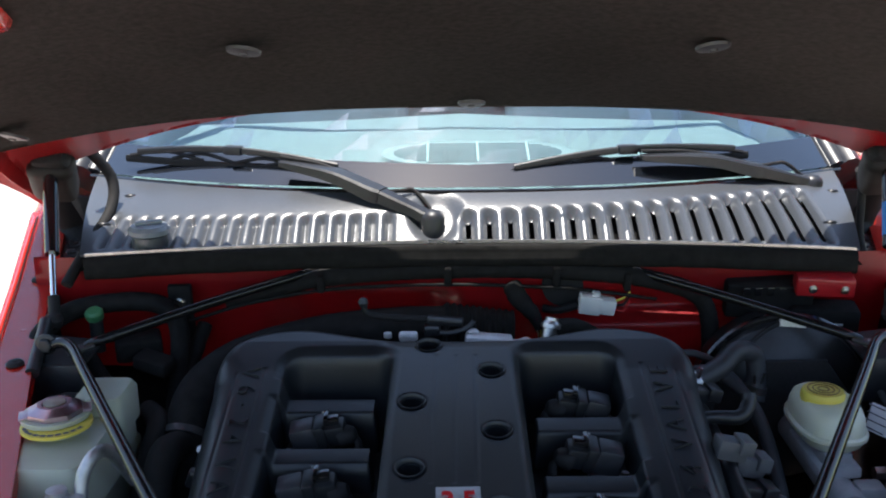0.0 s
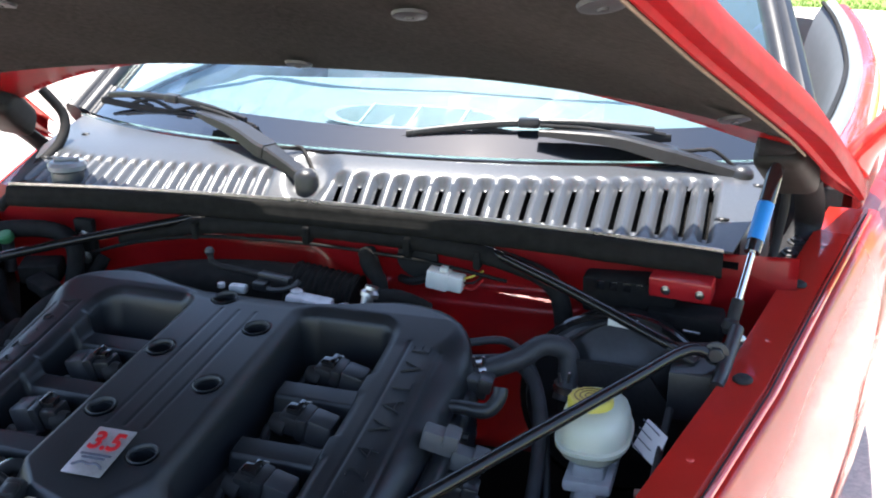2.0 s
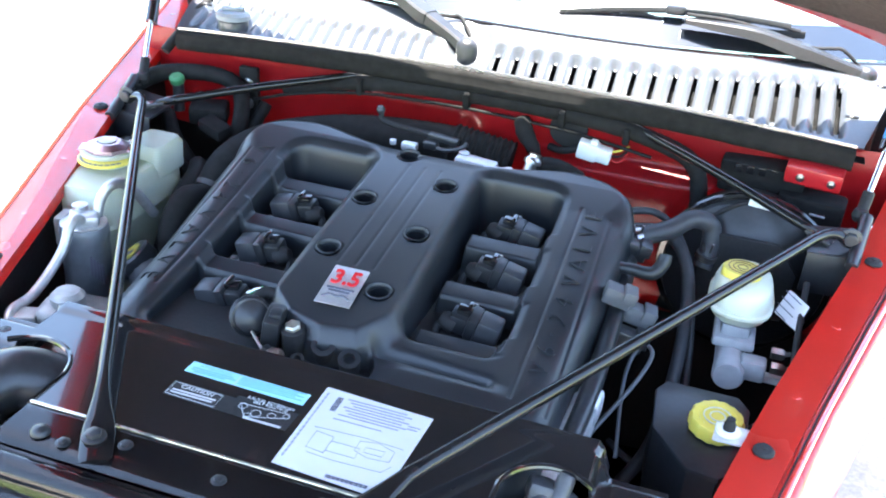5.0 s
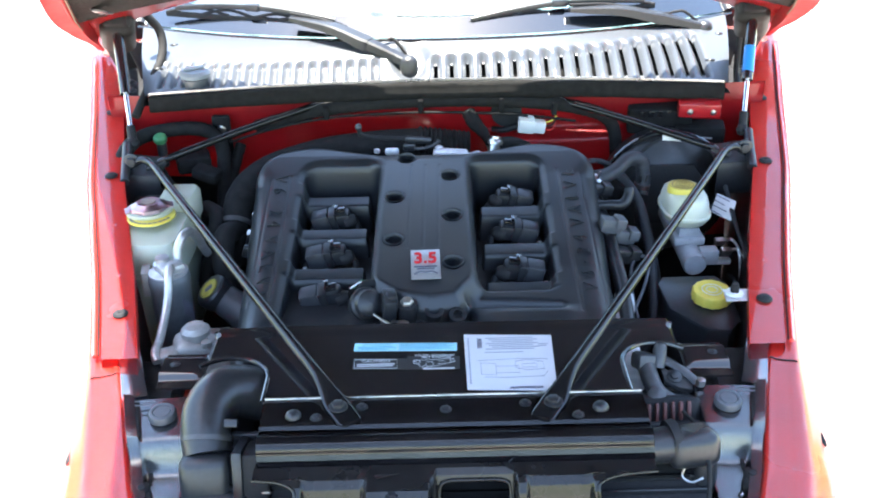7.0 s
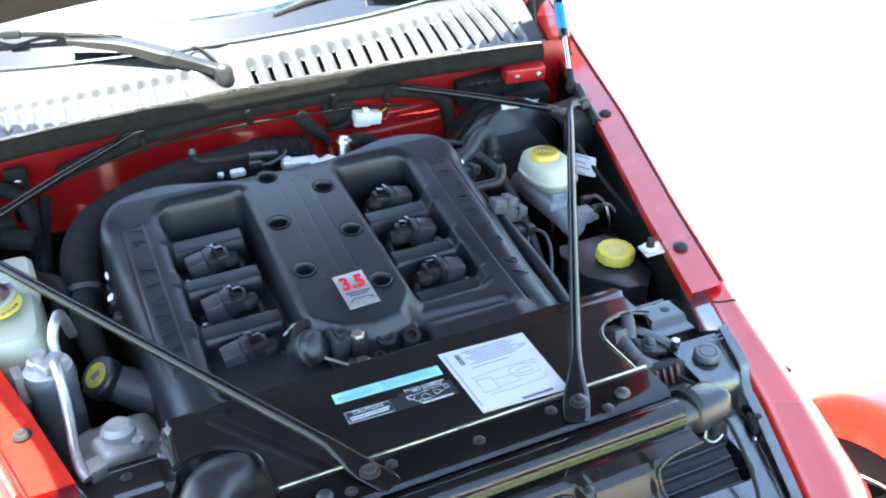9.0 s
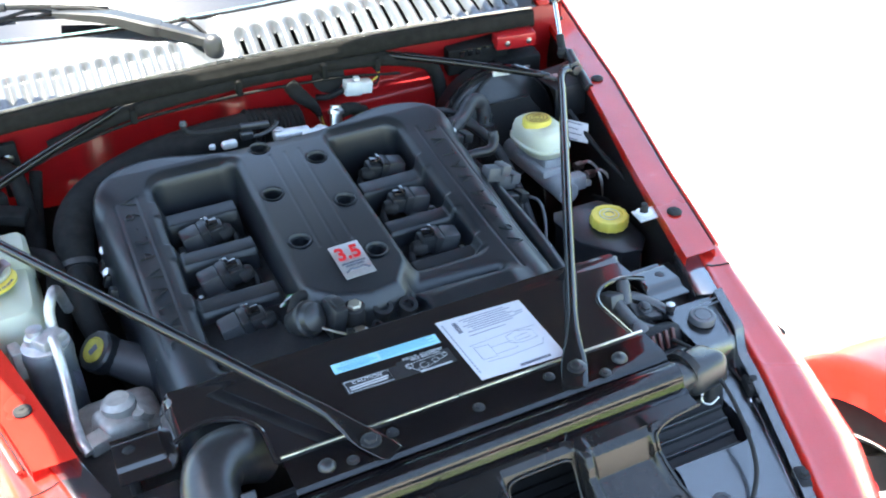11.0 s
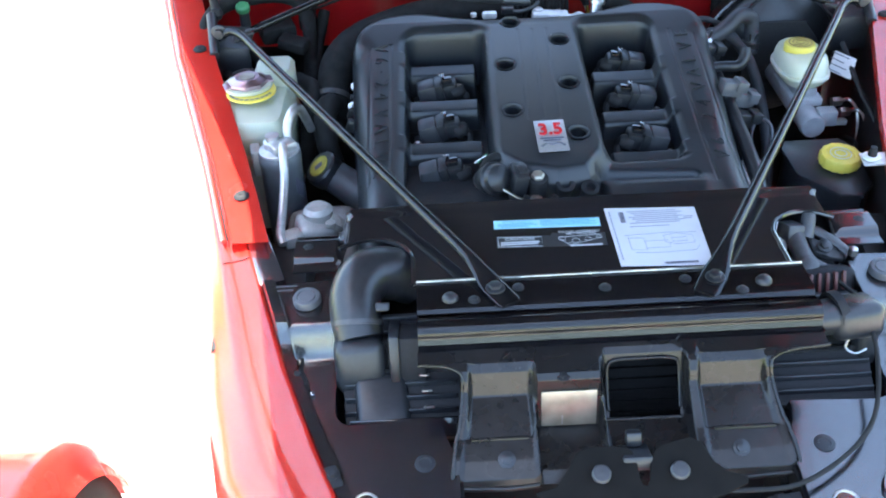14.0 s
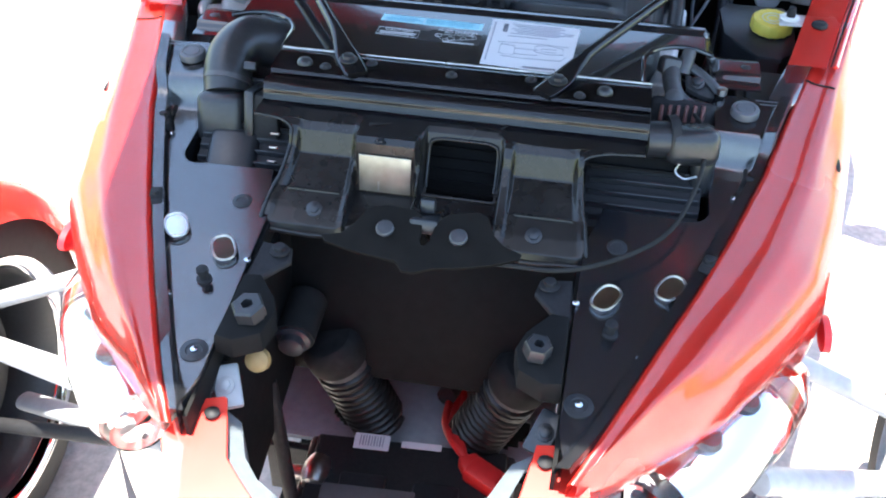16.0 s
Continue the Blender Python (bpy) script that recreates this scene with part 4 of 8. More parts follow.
def coil_pack(x, y, side):
    z = cover_z(y) - 0.072
    c = thing("ignition_coil", (x, y, z), "black ignition coil with its plug in the cover's pocket", "ignition coil", "ignition coils")
    s = -side
    bm = B()
    box(bm, (x + side * 0.026, y, z + 0.032), (0.034, 0.034, 0.034), (9, side * 14, 0), 0.004, 2, 0.92)
    box(bm, (x + side * 0.026, y - 0.004, z + 0.010), (0.048, 0.042, 0.012), (9, side * 8, 0), 0.003)
    part("body", bm, COIL, c, "dark grey coil body")
    bm = B()
    box(bm, (x + side * 0.004, y, z + 0.036), (0.014, 0.036, 0.034), (9, side * 14, 0), 0.003)
    part("collar", bm, BLACK_SEMI, c)
    bm = B()
    box(bm, (x - side * 0.012, y, z + 0.036), (0.030, 0.028, 0.028), (9, side * 10, 0), 0.004)
    plug = part("plug", bm, BLACK_SEMI, c)
    bm = B()
    box(bm, (x - side * 0.008, y, z + 0.053), (0.020, 0.016, 0.008), (9, side * 8, 0), 0.002)
    box(bm, (x - side * 0.002, y, z + 0.058), (0.006, 0.022, 0.005), (9, side * 8, 0), 0.001)
    part("release_clip", bm, BLACK_GLOSS, c)
    bm = B()
    lathe(bm, [(0.013, -0.010), (0.014, -0.006), (0.012, 0.006), (0.008, 0.012), (0.0, 0.013)], (x - side * 0.028, y - 0.006, z + 0.034), (0, -side * 70, 0), 14)
    part("boot", bm, BLACK_MATT, c)
    bm = B()
    box(bm, (x + side * 0.002, y + 0.016, z + 0.054), (0.007, 0.003, 0.005), (9, 0, 0), 0.0008)
    part("metal_clip", bm, STEEL, c)
    bm = B()
    tube(bm, [(x - side * 0.024, y - 0.004, z + 0.034), (x - side * 0.042, y - 0.010, z + 0.026), (x - side * 0.040, y - 0.030, z + 0.006), (x - side * 0.03, y - 0.05, z - 0.02)], 0.0055, 8, 5, ridges=0.12)
    part("loom", bm, BLACK_MATT, c)
    for dy in (-0.004, 0.004):
        bm = B()
        tube(bm, [(x - side * 0.026, y + dy, z + 0.036), (x - side * 0.036, y + dy - 0.004, z + 0.034), (x - side * 0.044, y + dy - 0.010, z + 0.024)], 0.0014, 6, 4)
        part("wire", bm, GREEN_CAP if dy < 0 else RED_WIRE, c)
    bm = B()
    bolt(bm, (x + side * 0.046, y - 0.012, z + 0.012), 0.005, 0.006)
    part("screw", bm, STEEL, c)
    about = Matrix.Translation((x + side * 0.036, y, z + 0.02))
    for ob in c.children:
        ob.data.transform(about @ Matrix.Scale(0.86, 4) @ about.inverted())


for y in (0.962, 0.868, 0.772):
    coil_pack(-0.160, y, -1)
for y in (1.008, 0.920, 0.822):
    coil_pack(0.108, y, 1)

# ---- radiator closing panel ----
panel = thing("radiator_cover_panel", (0, 0.56, 0.70), "glossy black panel over the radiator with stickers", "radiator panel")
CUT = [(-0.262, 0.535, 0.050), (0.262, 0.553, 0.046)]


def panel_fn(u, v):
    x, y = -0.36 + 0.72 * u, 0.488 + 0.162 * v
    z = 0.787
    z += 0.003 * S(y, 0.632, 0.640)                        # raised rear lip
    z -= 0.034 * S(abs(x), 0.288, 0.306)                    # steps down to the side ears
    e = abs(x)
    if e > 0.30 and 0.585 < y < 0.638:
        z += 0.008 * S(e, 0.300, 0.310) * S(0.635 - y, 0, 0.006) * S(y, 0.588, 0.596)
    return (x, y, z)


def panel_keep(u, v):
    x, y = -0.36 + 0.72 * u, 0.488 + 0.162 * v
    for cx, cy, r in CUT:
        if math.hypot(x - cx, y - cy) < r or (abs(x) > abs(cx) - r and x * cx > 0 and y < cy):
            return False
    if abs(x) > 0.30 and (y > 0.642 or y < 0.572):
        return False
    return True


bm = B()
surface(bm, panel_fn, 180, 60, panel_keep, thick=-0.0025)
part("top_sheet", bm, BLACK_GLOSS, panel, "", 45)
# rolled bright edges
bm = B()
tube(bm, [(x, 0.650 - 0.006 * S(abs(x), 0.22, 0.295), 0.790 - 0.003 * S(abs(x), 0.26, 0.295)) for x in np.linspace(-0.295, 0.295, 21)], 0.0035, 8, 2)
part("rear_bead", bm, BLACK_GLOSS, panel)
for cx, cy, r in CUT:
    s = 1 if cx > 0 else -1
    bm = B()
    pts = [(cx + s * r * 0.75, cy + r * 0.68, 0.7885)]
    for a in np.linspace(50, 180, 12):
        pts.append((cx + s * r * math.cos(radians(a)), cy + r * math.sin(radians(a)), 0.7885))
    pts.append((cx - s * r, 0.492, 0.7885))
    tube(bm, pts, 0.003, 8, 2)
    part("cutout_edge", bm, BLACK_GLOSS, panel)
# steel bead added as the highlight along the front fold
bm = B()
tube(bm, [(-0.208, 0.4905, 0.7935), (0.0, 0.4905, 0.7938), (0.226, 0.4905, 0.7935)], 0.0016, 8, 1)
part("bright_edge", bm, STEEL, panel, "bright bead for the fold's highlight")
# front flange, ridge and pressed face
bm = B()


def member(u, v):
    x = -0.208 + 0.434 * u
    prof = [(0.4895, 0.780), (0.4890, 0.7925), (0.484, 0.7935), (0.450, 0.7930), (0.444, 0.7905), (0.440, 0.786), (0.437, 0.786)] + [(0.424 + 0.013 * math.cos(radians(a)), 0.777 + 0.013 * math.sin(radians(a))) for a in range(40, 181, 14)] + [(0.408, 0.770), (0.399, 0.7695)]
    i = v * (len(prof) - 1)
    k = min(int(i), len(prof) - 2)
    f = i - k
    return (x, prof[k][0] + (prof[k + 1][0] - prof[k][0]) * f, prof[k][1] + (prof[k + 1][1] - prof[k][1]) * f)


surface(bm, member, 24, 76, thick=-0.0025)
part("upper_crossmember", bm, BLACK_GLOSS, panel, "glossy black folded crossmember", 50)


# pressed face below the crossmember: sections (y, z) of the pads, the recess of the striker plate and the window
PAD = [(0.400, 0.769), (0.381, 0.765), (0.374, 0.758), (0.370, 0.747), (0.365, 0.733), (0.345, 0.722), (0.325, 0.711), (0.3225, 0.7125), (0.302, 0.702), (0.286, 0.692), (0.2825, 0.682)]
NICHE = [(0.400, 0.769), (0.378, 0.768), (0.359, 0.767), (0.3545, 0.761), (0.353, 0.750), (0.351, 0.727), (0.347, 0.702), (0.335, 0.700), (0.315, 0.696), (0.297, 0.690), (0.286, 0.682)]
LIGHT = [(0.400, 0.769), (0.394, 0.768), (0.388, 0.763), (0.384, 0.753), (0.379, 0.740), (0.371, 0.725), (0.360, 0.711), (0.350, 0.704), (0.330, 0.700), (0.300, 0.692), (0.286, 0.682)]
RIB = [(0.400, 0.769), (0.381, 0.767), (0.372, 0.763), (0.366, 0.754), (0.362, 0.743), (0.346, 0.730), (0.330, 0.719), (0.322, 0.714), (0.302, 0.705), (0.288, 0.694), (0.2845, 0.684)]
BANDS = [(-0.300, RIB), (-0.158, RIB), (-0.152, PAD), (-0.095, PAD), (-0.089, RIB), (-0.086, NICHE), (-0.021, NICHE), (-0.016, RIB), (-0.012, LIGHT), (0.070, LIGHT), (0.075, RIB), (0.083, RIB), (0.088, PAD), (0.150, PAD), (0.157, RIB), (0.300, RIB)]


def face_pt(x, v):
    """v runs from the crossmember down the face."""
    i = max(k for k in range(len(BANDS) - 1) if BANDS[k][0] <= x)
    (x0, p), (x1, q) = BANDS[i], BANDS[i + 1]
    f = S(x, x0, x1) if p is not q else 0.0
    t = v * (len(p) - 1)
    k = min(int(t), len(p) - 2)
    w = t - k
    a = Vector(p[k]).lerp(Vector(p[k + 1]), w)
    b = Vector(q[k]).lerp(Vector(q[k + 1]), w)
    y, z = a.lerp(b, f)
    flare = 1 + 0.10 * S(v, 0.3, 1.0) if abs(x) > 0.14 else 1.0
    return Vector((x * flare, y, z))


def face_left(v):
    return -0.163 - 0.046 * (1 - math.sqrt(max(0.0, 1 - (1 - min(1.0, max(0.0, (v - 0.10) / 0.16))) ** 2)))


def face_right(v):
    return 0.160 + 0.064 * (1 - math.sqrt(max(0.0, 1 - (1 - min(1.0, max(0.0, (v - 0.10) / 0.16))) ** 2)))


def face_uv(u, v):
    a, b = face_left(v), face_right(v)
    return face_pt(a + (b - a) * u, v)


def face_keep(u, v):
    a, b = face_left(v), face_right(v)
    x = a + (b - a) * u
    return not (sd_box(x, v, 0.029, 0.475, 0.038, 0.215, 0.012) < 0)


def face_on(x, y):
    """A point of the face at x, found by its y."""
    v = min((abs(face_pt(x, k / 200).y - y), k / 200) for k in range(201))[1]
    return face_pt(x, v)


bm = B()
surface(bm, face_uv, 230, 110, face_keep, thick=-0.0025)
part("front_face", bm, DUSTY, panel, "black pressed face with a window", 50)
for side_fn_ in (face_left, face_right):
    bm = B()
    tube(bm, [face_pt(side_fn_(v), v) + Vector((0, -0.001, 0.001)) for v in np.linspace(0.10, 1.0, 40)], 0.0019, 8, 1)
    part("edge_bead", bm, DUSTY, panel, "rolled side edge of the face")
bm = B()
rim = []
for a in range(41):
    t = (-0.10 + 1.2 * a / 40) * math.pi
    x = 0.029 + 0.0385 * math.copysign(abs(math.cos(t)) ** 0.35, math.cos(t))
    v = 0.475 - 0.216 * math.copysign(abs(math.sin(t)) ** 0.35, math.sin(t))
    rim.append(face_pt(x, v) + Vector((0, -0.001, 0.001)))
tube(bm, rim, 0.0018, 10, 1)
part("window_rim", bm, DUSTY, panel)
bm = B()
tube(bm, [face_pt(x, 0.70) + Vector((0, -0.001, 0.001)) for x in np.linspace(-0.012, 0.070, 8)], 0.0022, 10, 1)
part("sill_bead", bm, DUSTY, panel)
for x0, x1 in ((-0.156, -0.090), (0.086, 0.156)):
    bm = B()
    tube(bm, [face_pt(x0, 1.0), face_pt((x0 + x1) / 2, 1.0), face_pt(x1, 1.0)], 0.003, 10, 1)
    part("rolled_edge", bm, DUSTY, panel, "rolled lower sheet edge")
    bm = B()
    tube(bm, [face_pt(x, 0.70) + Vector((0, -0.0005, 0.0005)) for x in np.linspace(x0 + 0.008, x1 - 0.008, 6)], 0.0022, 8, 1)
    part("step_edge", bm, DUSTY, panel, "bright pressed step across the pad")
bm = B()
box(bm, (-0.0530, 0.3485, 0.7265), (0.058, 0.0025, 0.045), (-6, 0, 0), 0.0008)
part("striker_plate", bm, GOLD, panel, "worn golden steel plate")
bm = B()
box(bm, (-0.060, 0.3462, 0.712), (0.0016, 0.001, 0.012), (-6, 0, 0))
part("scratch", bm, STEEL, panel, "bright scratch on the plate")
for x in (-0.122, 0.118):
    bm = B()
    bolt(bm, face_on(x, 0.303), 0.006, 0.005, (32, 0, 0))
    part("bolt", bm, BLACK_SEMI, panel)
for p in ((-0.059, 0.356), (0.0, 0.462), (-0.095, 0.470), (0.147, 0.446), (-0.145, 0.452), (0.090, 0.470)):
    bm = B()
    z = face_on(*p).z if p[1] < 0.398 else 0.794
    bolt(bm, (p[0], p[1], z), 0.0045, 0.004, (0, 0, 15))
    part("screw", bm, BLACK_SEMI, panel)
for s, p in ((-1, (-0.171, 0.456, 0.794)), (1, (0.174, 0.459, 0.794))):
    bm = B()
    lathe(bm, [(0.009, 0), (0.009, 0.002), (0.007, 0.005), (0.004, 0.0065), (0.0, 0.007)], p, (0, 0, 0), 18)
    part("pin", bm, BLACK_SEMI, panel, "grey domed pin")
for s in (-1, 1):
    bm = B()
    bolt(bm, (s * 0.343, 0.613, 0.7565), 0.0085, 0.007)
    part("ear_bolt", bm, BLACK_SEMI, panel)

# stickers
zl = 0.7892


def sticker(name, outline, material, label):
    bm = B()
    slab(bm, outline, (0, 0, 0.0004))
    return part(name, bm, material, panel, label)


def bars(parent, rows, material, z):
    """Plain bars: x0, x1, y, height."""
    for x0, x1, y, h in rows:
        bm = B()
        box(bm, ((x0 + x1) / 2, y, z), (x1 - x0, h, 0.0003))
        part("text_bar", bm, material, parent)


blue = sticker("blue_sticker", [(-0.113, 0.593, zl), (0.016, 0.589, zl), (0.0165, 0.6075, zl), (-0.1125, 0.611, zl)], BLUE_LABEL, "pale blue sticker headed ATTENTION")
letters("heading", "ATTENTION", 0.0062, pose(-0.085, 0.6055, zl + 0.0006, 0, 0, -1.5), INK_BLUE, blue, 0.0003)
bars(blue, [(-0.108, -0.064, 0.6015, 0.0016), (-0.108, -0.060, 0.5985, 0.0016), (-0.104, -0.07, 0.5958, 0.0016)] + [(-0.056, 0.012 - 0.008 * (i % 2), 0.6062 - i * 0.0028, 0.0012) for i in range(5)], INK_BLUE, zl + 0.0006)
bars(blue, [(-0.0587, -0.0580, 0.600, 0.016)], PAPER, zl + 0.0006)
caution = sticker("black_sticker", [(-0.112, 0.553, zl), (0.018, 0.5485, zl), (0.019, 0.576, zl), (-0.045, 0.579, zl), (-0.046, 0.574, zl), (-0.112, 0.576, zl)], BLACK_MATT, "black caution and belt routing sticker")
bm = B()
tube(bm, [(-0.110, 0.555, zl + 0.0006), (-0.058, 0.553, zl + 0.0006), (-0.058, 0.572, zl + 0.0006), (-0.110, 0.574, zl + 0.0006), (-0.110, 0.555, zl + 0.0006)], 0.0004, 4, 1)
part("outline", bm, WHITE_INK, caution)
letters("heading", "CAUTION", 0.0078, pose(-0.084, 0.569, zl + 0.0006, 0, 0, -2), WHITE_INK, caution, 0.0003)
bars(caution, [(-0.107, -0.061, 0.5628, 0.0022), (-0.107, -0.063, 0.5590, 0.0022)], WHITE_INK, zl + 0.0006)
letters("heading", "3.2L/3.5L ACCESSORY", 0.0052, pose(-0.012, 0.5795, zl + 0.0006, 0, 0, -2), WHITE_INK, caution, 0.0003)
letters("heading", "BELT ROUTING", 0.0052, pose(-0.010, 0.5750, zl + 0.0006, 0, 0, -2), WHITE_INK, caution, 0.0003)
bars(caution, [(-0.026, 0.012, 0.5508, 0.0026)], WHITE_INK, zl + 0.0006)
for cx, cy, r in ((-0.034, 0.566, 0.0042), (-0.018, 0.5605, 0.0048), (-0.003, 0.563, 0.0038), (0.010, 0.567, 0.0030), (-0.024, 0.555, 0.0030)):
    bm = B()
    tube(bm, [(cx + r * math.cos(a), cy + r * math.sin(a), zl + 0.0006) for a in np.linspace(0, 2 * math.pi, 15)], 0.0003, 4, 1)
    part("pulley_outline", bm, WHITE_INK, caution)
bm = B()
tube(bm, [(-0.038, 0.569, zl + 0.0006), (0.012, 0.5712, zl + 0.0006), (0.013, 0.565, zl + 0.0006), (-0.016, 0.555, zl + 0.0006), (-0.026, 0.552, zl + 0.0006), (-0.038, 0.569, zl + 0.0006)], 0.0003, 4, 1)
part("belt_outline", bm, WHITE_INK, caution)
white = sticker("white_sticker", [(0.026, 0.505, zl), (0.1305, 0.499, zl), (0.1365, 0.620, zl), (0.0255, 0.626, zl)], PAPER, "white printed emission sticker with faint diagram")
rows = []
for i in range(7):
    rows.append((0.052 + 0.004 * (i % 3), 0.112 + 0.006 * (i % 2), 0.6155 - 0.0042 * i, 0.0016))
rows += [(0.118, 0.130, 0.6000, 0.0016), (0.118, 0.128, 0.5960, 0.0016), (0.050, 0.098, 0.5830, 0.0014)]
bars(white, rows, INK_PALE, zl + 0.0006)
bars(white, [(0.0415, 0.0475, 0.6145 - 0.0021 * i, 0.0010 + 0.0006 * (i % 2)) for i in range(11)], INK, zl + 0.0006)
bars(white, [(0.0295, 0.0315, 0.615 - 0.006 * i, 0.0042) for i in range(17)], INK_PALE, zl + 0.0006)
bars(white, [(0.076 + 0.0014 * i, 0.0768 + 0.0014 * i + 0.0003 * (i % 3), 0.5075, 0.0042) for i in range(28)], INK, zl + 0.0006)
for loop in ([(0.044, 0.560), (0.044, 0.536), (0.062, 0.534), (0.062, 0.558), (0.044, 0.560)], [(0.062, 0.552), (0.090, 0.552), (0.090, 0.538), (0.062, 0.538)],
             [(0.086, 0.562), (0.102, 0.566), (0.120, 0.560), (0.120, 0.545), (0.100, 0.543), (0.086, 0.548), (0.086, 0.562)], [(0.040, 0.565), (0.090, 0.568), (0.126, 0.566)],
             [(0.094, 0.556), (0.112, 0.557), (0.112, 0.549), (0.094, 0.549), (0.094, 0.556)], [(0.048, 0.530), (0.074, 0.528), (0.118, 0.530), (0.124, 0.540)]):
    bm = B()
    tube(bm, [(x, y, zl + 0.0006) for x, y in loop], 0.00035, 4, 1)
    part("diagram_line", bm, INK_PALE, white)

# latch plate
bm = B()
prof = [(-0.098, 0.247), (-0.078, 0.252), (-0.066, 0.266), (-0.056, 0.284), (-0.050, 0.288), (-0.036, 0.2915), (-0.006, 0.290), (0.001, 0.285), (0.004, 0.272), (0.0045, 0.256), (0.007, 0.2495), (0.011, 0.2490), (0.0145, 0.256),
        (0.017, 0.272), (0.023, 0.284), (0.031, 0.290), (0.060, 0.296), (0.070, 0.291), (0.080, 0.270), (0.092, 0.259), (0.110, 0.253), (0.108, 0.246), (0.082, 0.236), (0.050, 0.228), (0.024, 0.224), (0.004, 0.216), (-0.008, 0.217), (-0.016, 0.227), (-0.060, 0.232), (-0.094, 0.240)]
slab(bm, [(x, 0.288 - (0.290 - y) * 0.93, 0.730 - (0.290 - y) * 0.38) for x, y in prof], (0, 0.002, -0.004), 0.0008, 1)
latch = thing("bonnet_latch", (0, 0.26, 0.66), "black steel bonnet latch plate with two bolts", "bonnet latch")
part("plate", bm, LATCH, latch)
for x in (-0.033, 0.044):
    bm = B()
    lathe(bm, [(0.0095, 0.0), (0.0095, 0.003), (0.008, 0.0045), (0.0, 0.005)], (x, 0.261, 0.7205), (22, 0, 0), 20)
    part("bolt", bm, COIL, latch, "dull steel round bolt head")
bm = B()
box(bm, (0.005, 0.285, 0.716), (0.030, 0.030, 0.016), (-20, 0, 0), 0.003)
box(bm, (0.005, 0.300, 0.728), (0.016, 0.012, 0.016), (-20, 0, 0), 0.003)
part("catch", bm, BLACK_SEMI, latch)
# release cable
bm = B()
tube(bm, [(0.04, 0.258, 0.700), (0.10, 0.245, 0.706), (0.17, 0.252, 0.708), (0.25, 0.31, 0.715), (0.285, 0.39, 0.735), (0.292, 0.46, 0.752), (0.280, 0.50, 0.755)], 0.0025, 8, 6)
solo("release_cable", bm, RUBBER, "thin black bonnet release cable", "cable")

# radiator and dark core below
bm = B()
box(bm, (0, 0.40, 0.58), (0.56, 0.03, 0.34), (-22, 0, 0), 0.004)
rad = thing("radiator", (0, 0.40, 0.41), "black radiator core with horizontal fins", "radiator")
part("core", bm, PIT, rad)
fin = B()
box(fin, (0, 0, 0), (0.55, 0.005, 0.003))
fin_me = finish(fin, PIT)
for i in range(22):
    o = part("fin", fin_me, None, rad)
    k = 0.135 - i * 0.0125
    o.matrix_basis = Matrix.Translation((0, 0.40 - 0.018 + k * math.tan(radians(22)) * 0.95, 0.58 + k)) @ pose(0, 0, 0, -22, 0, 0)

# ---- braces ----


def brace(name, side):
    b = thing(name, (side * 0.3, 0.8, 0.78), "black tubular brace bolted across the engine bay", "brace", "bay braces")
    a, f = Vector((side * 0.486, 1.095, 0.853)), Vector((side * 0.122, 0.470, 0.806))
    d = (f - a).normalized()
    bm = B()
    tube(bm, [a + Vector((side * 0.035, 0.004, -0.012)), a + Vector((side * 0.012, 0.002, -0.001)), a + d * 0.02, a + d * 0.10, a + d * 0.36, f - d * 0.07], [0.0066, 0.0068, 0.0068, 0.0068, 0.0068, 0.0068], 14, 5)
    part("tube", bm, BRACE, b, "glossy black tube")
    bm = B()
    drop = Vector((0, 0, -0.0085))
    loft(bm, [f - d * 0.072, f - d * 0.05, f - d * 0.03 + drop * 0.4, f - d * 0.012 + drop * 0.85, f + drop, f + d * 0.028 + drop, f + d * 0.034 + drop], [0.0068, 0.0075, 0.0100, 0.0135, 0.0145, 0.0140, 0.0115], [0.0068, 0.0064, 0.0045, 0.0028, 0.0025, 0.0025, 0.0022])
    part("end_tab", bm, BRACE, b, "flattened end tab")
    bm = B()
    bolt(bm, (side * 0.121, 0.463, 0.800), 0.0072, 0.007)
    part("bolt", bm, BLACK_SEMI, b)
    bm = B()
    bolt(bm, a + Vector((side * 0.03, 0.006, -0.004)), 0.009, 0.010, (90, 0, 0))
    part("bolt", bm, BLACK_SEMI, b)


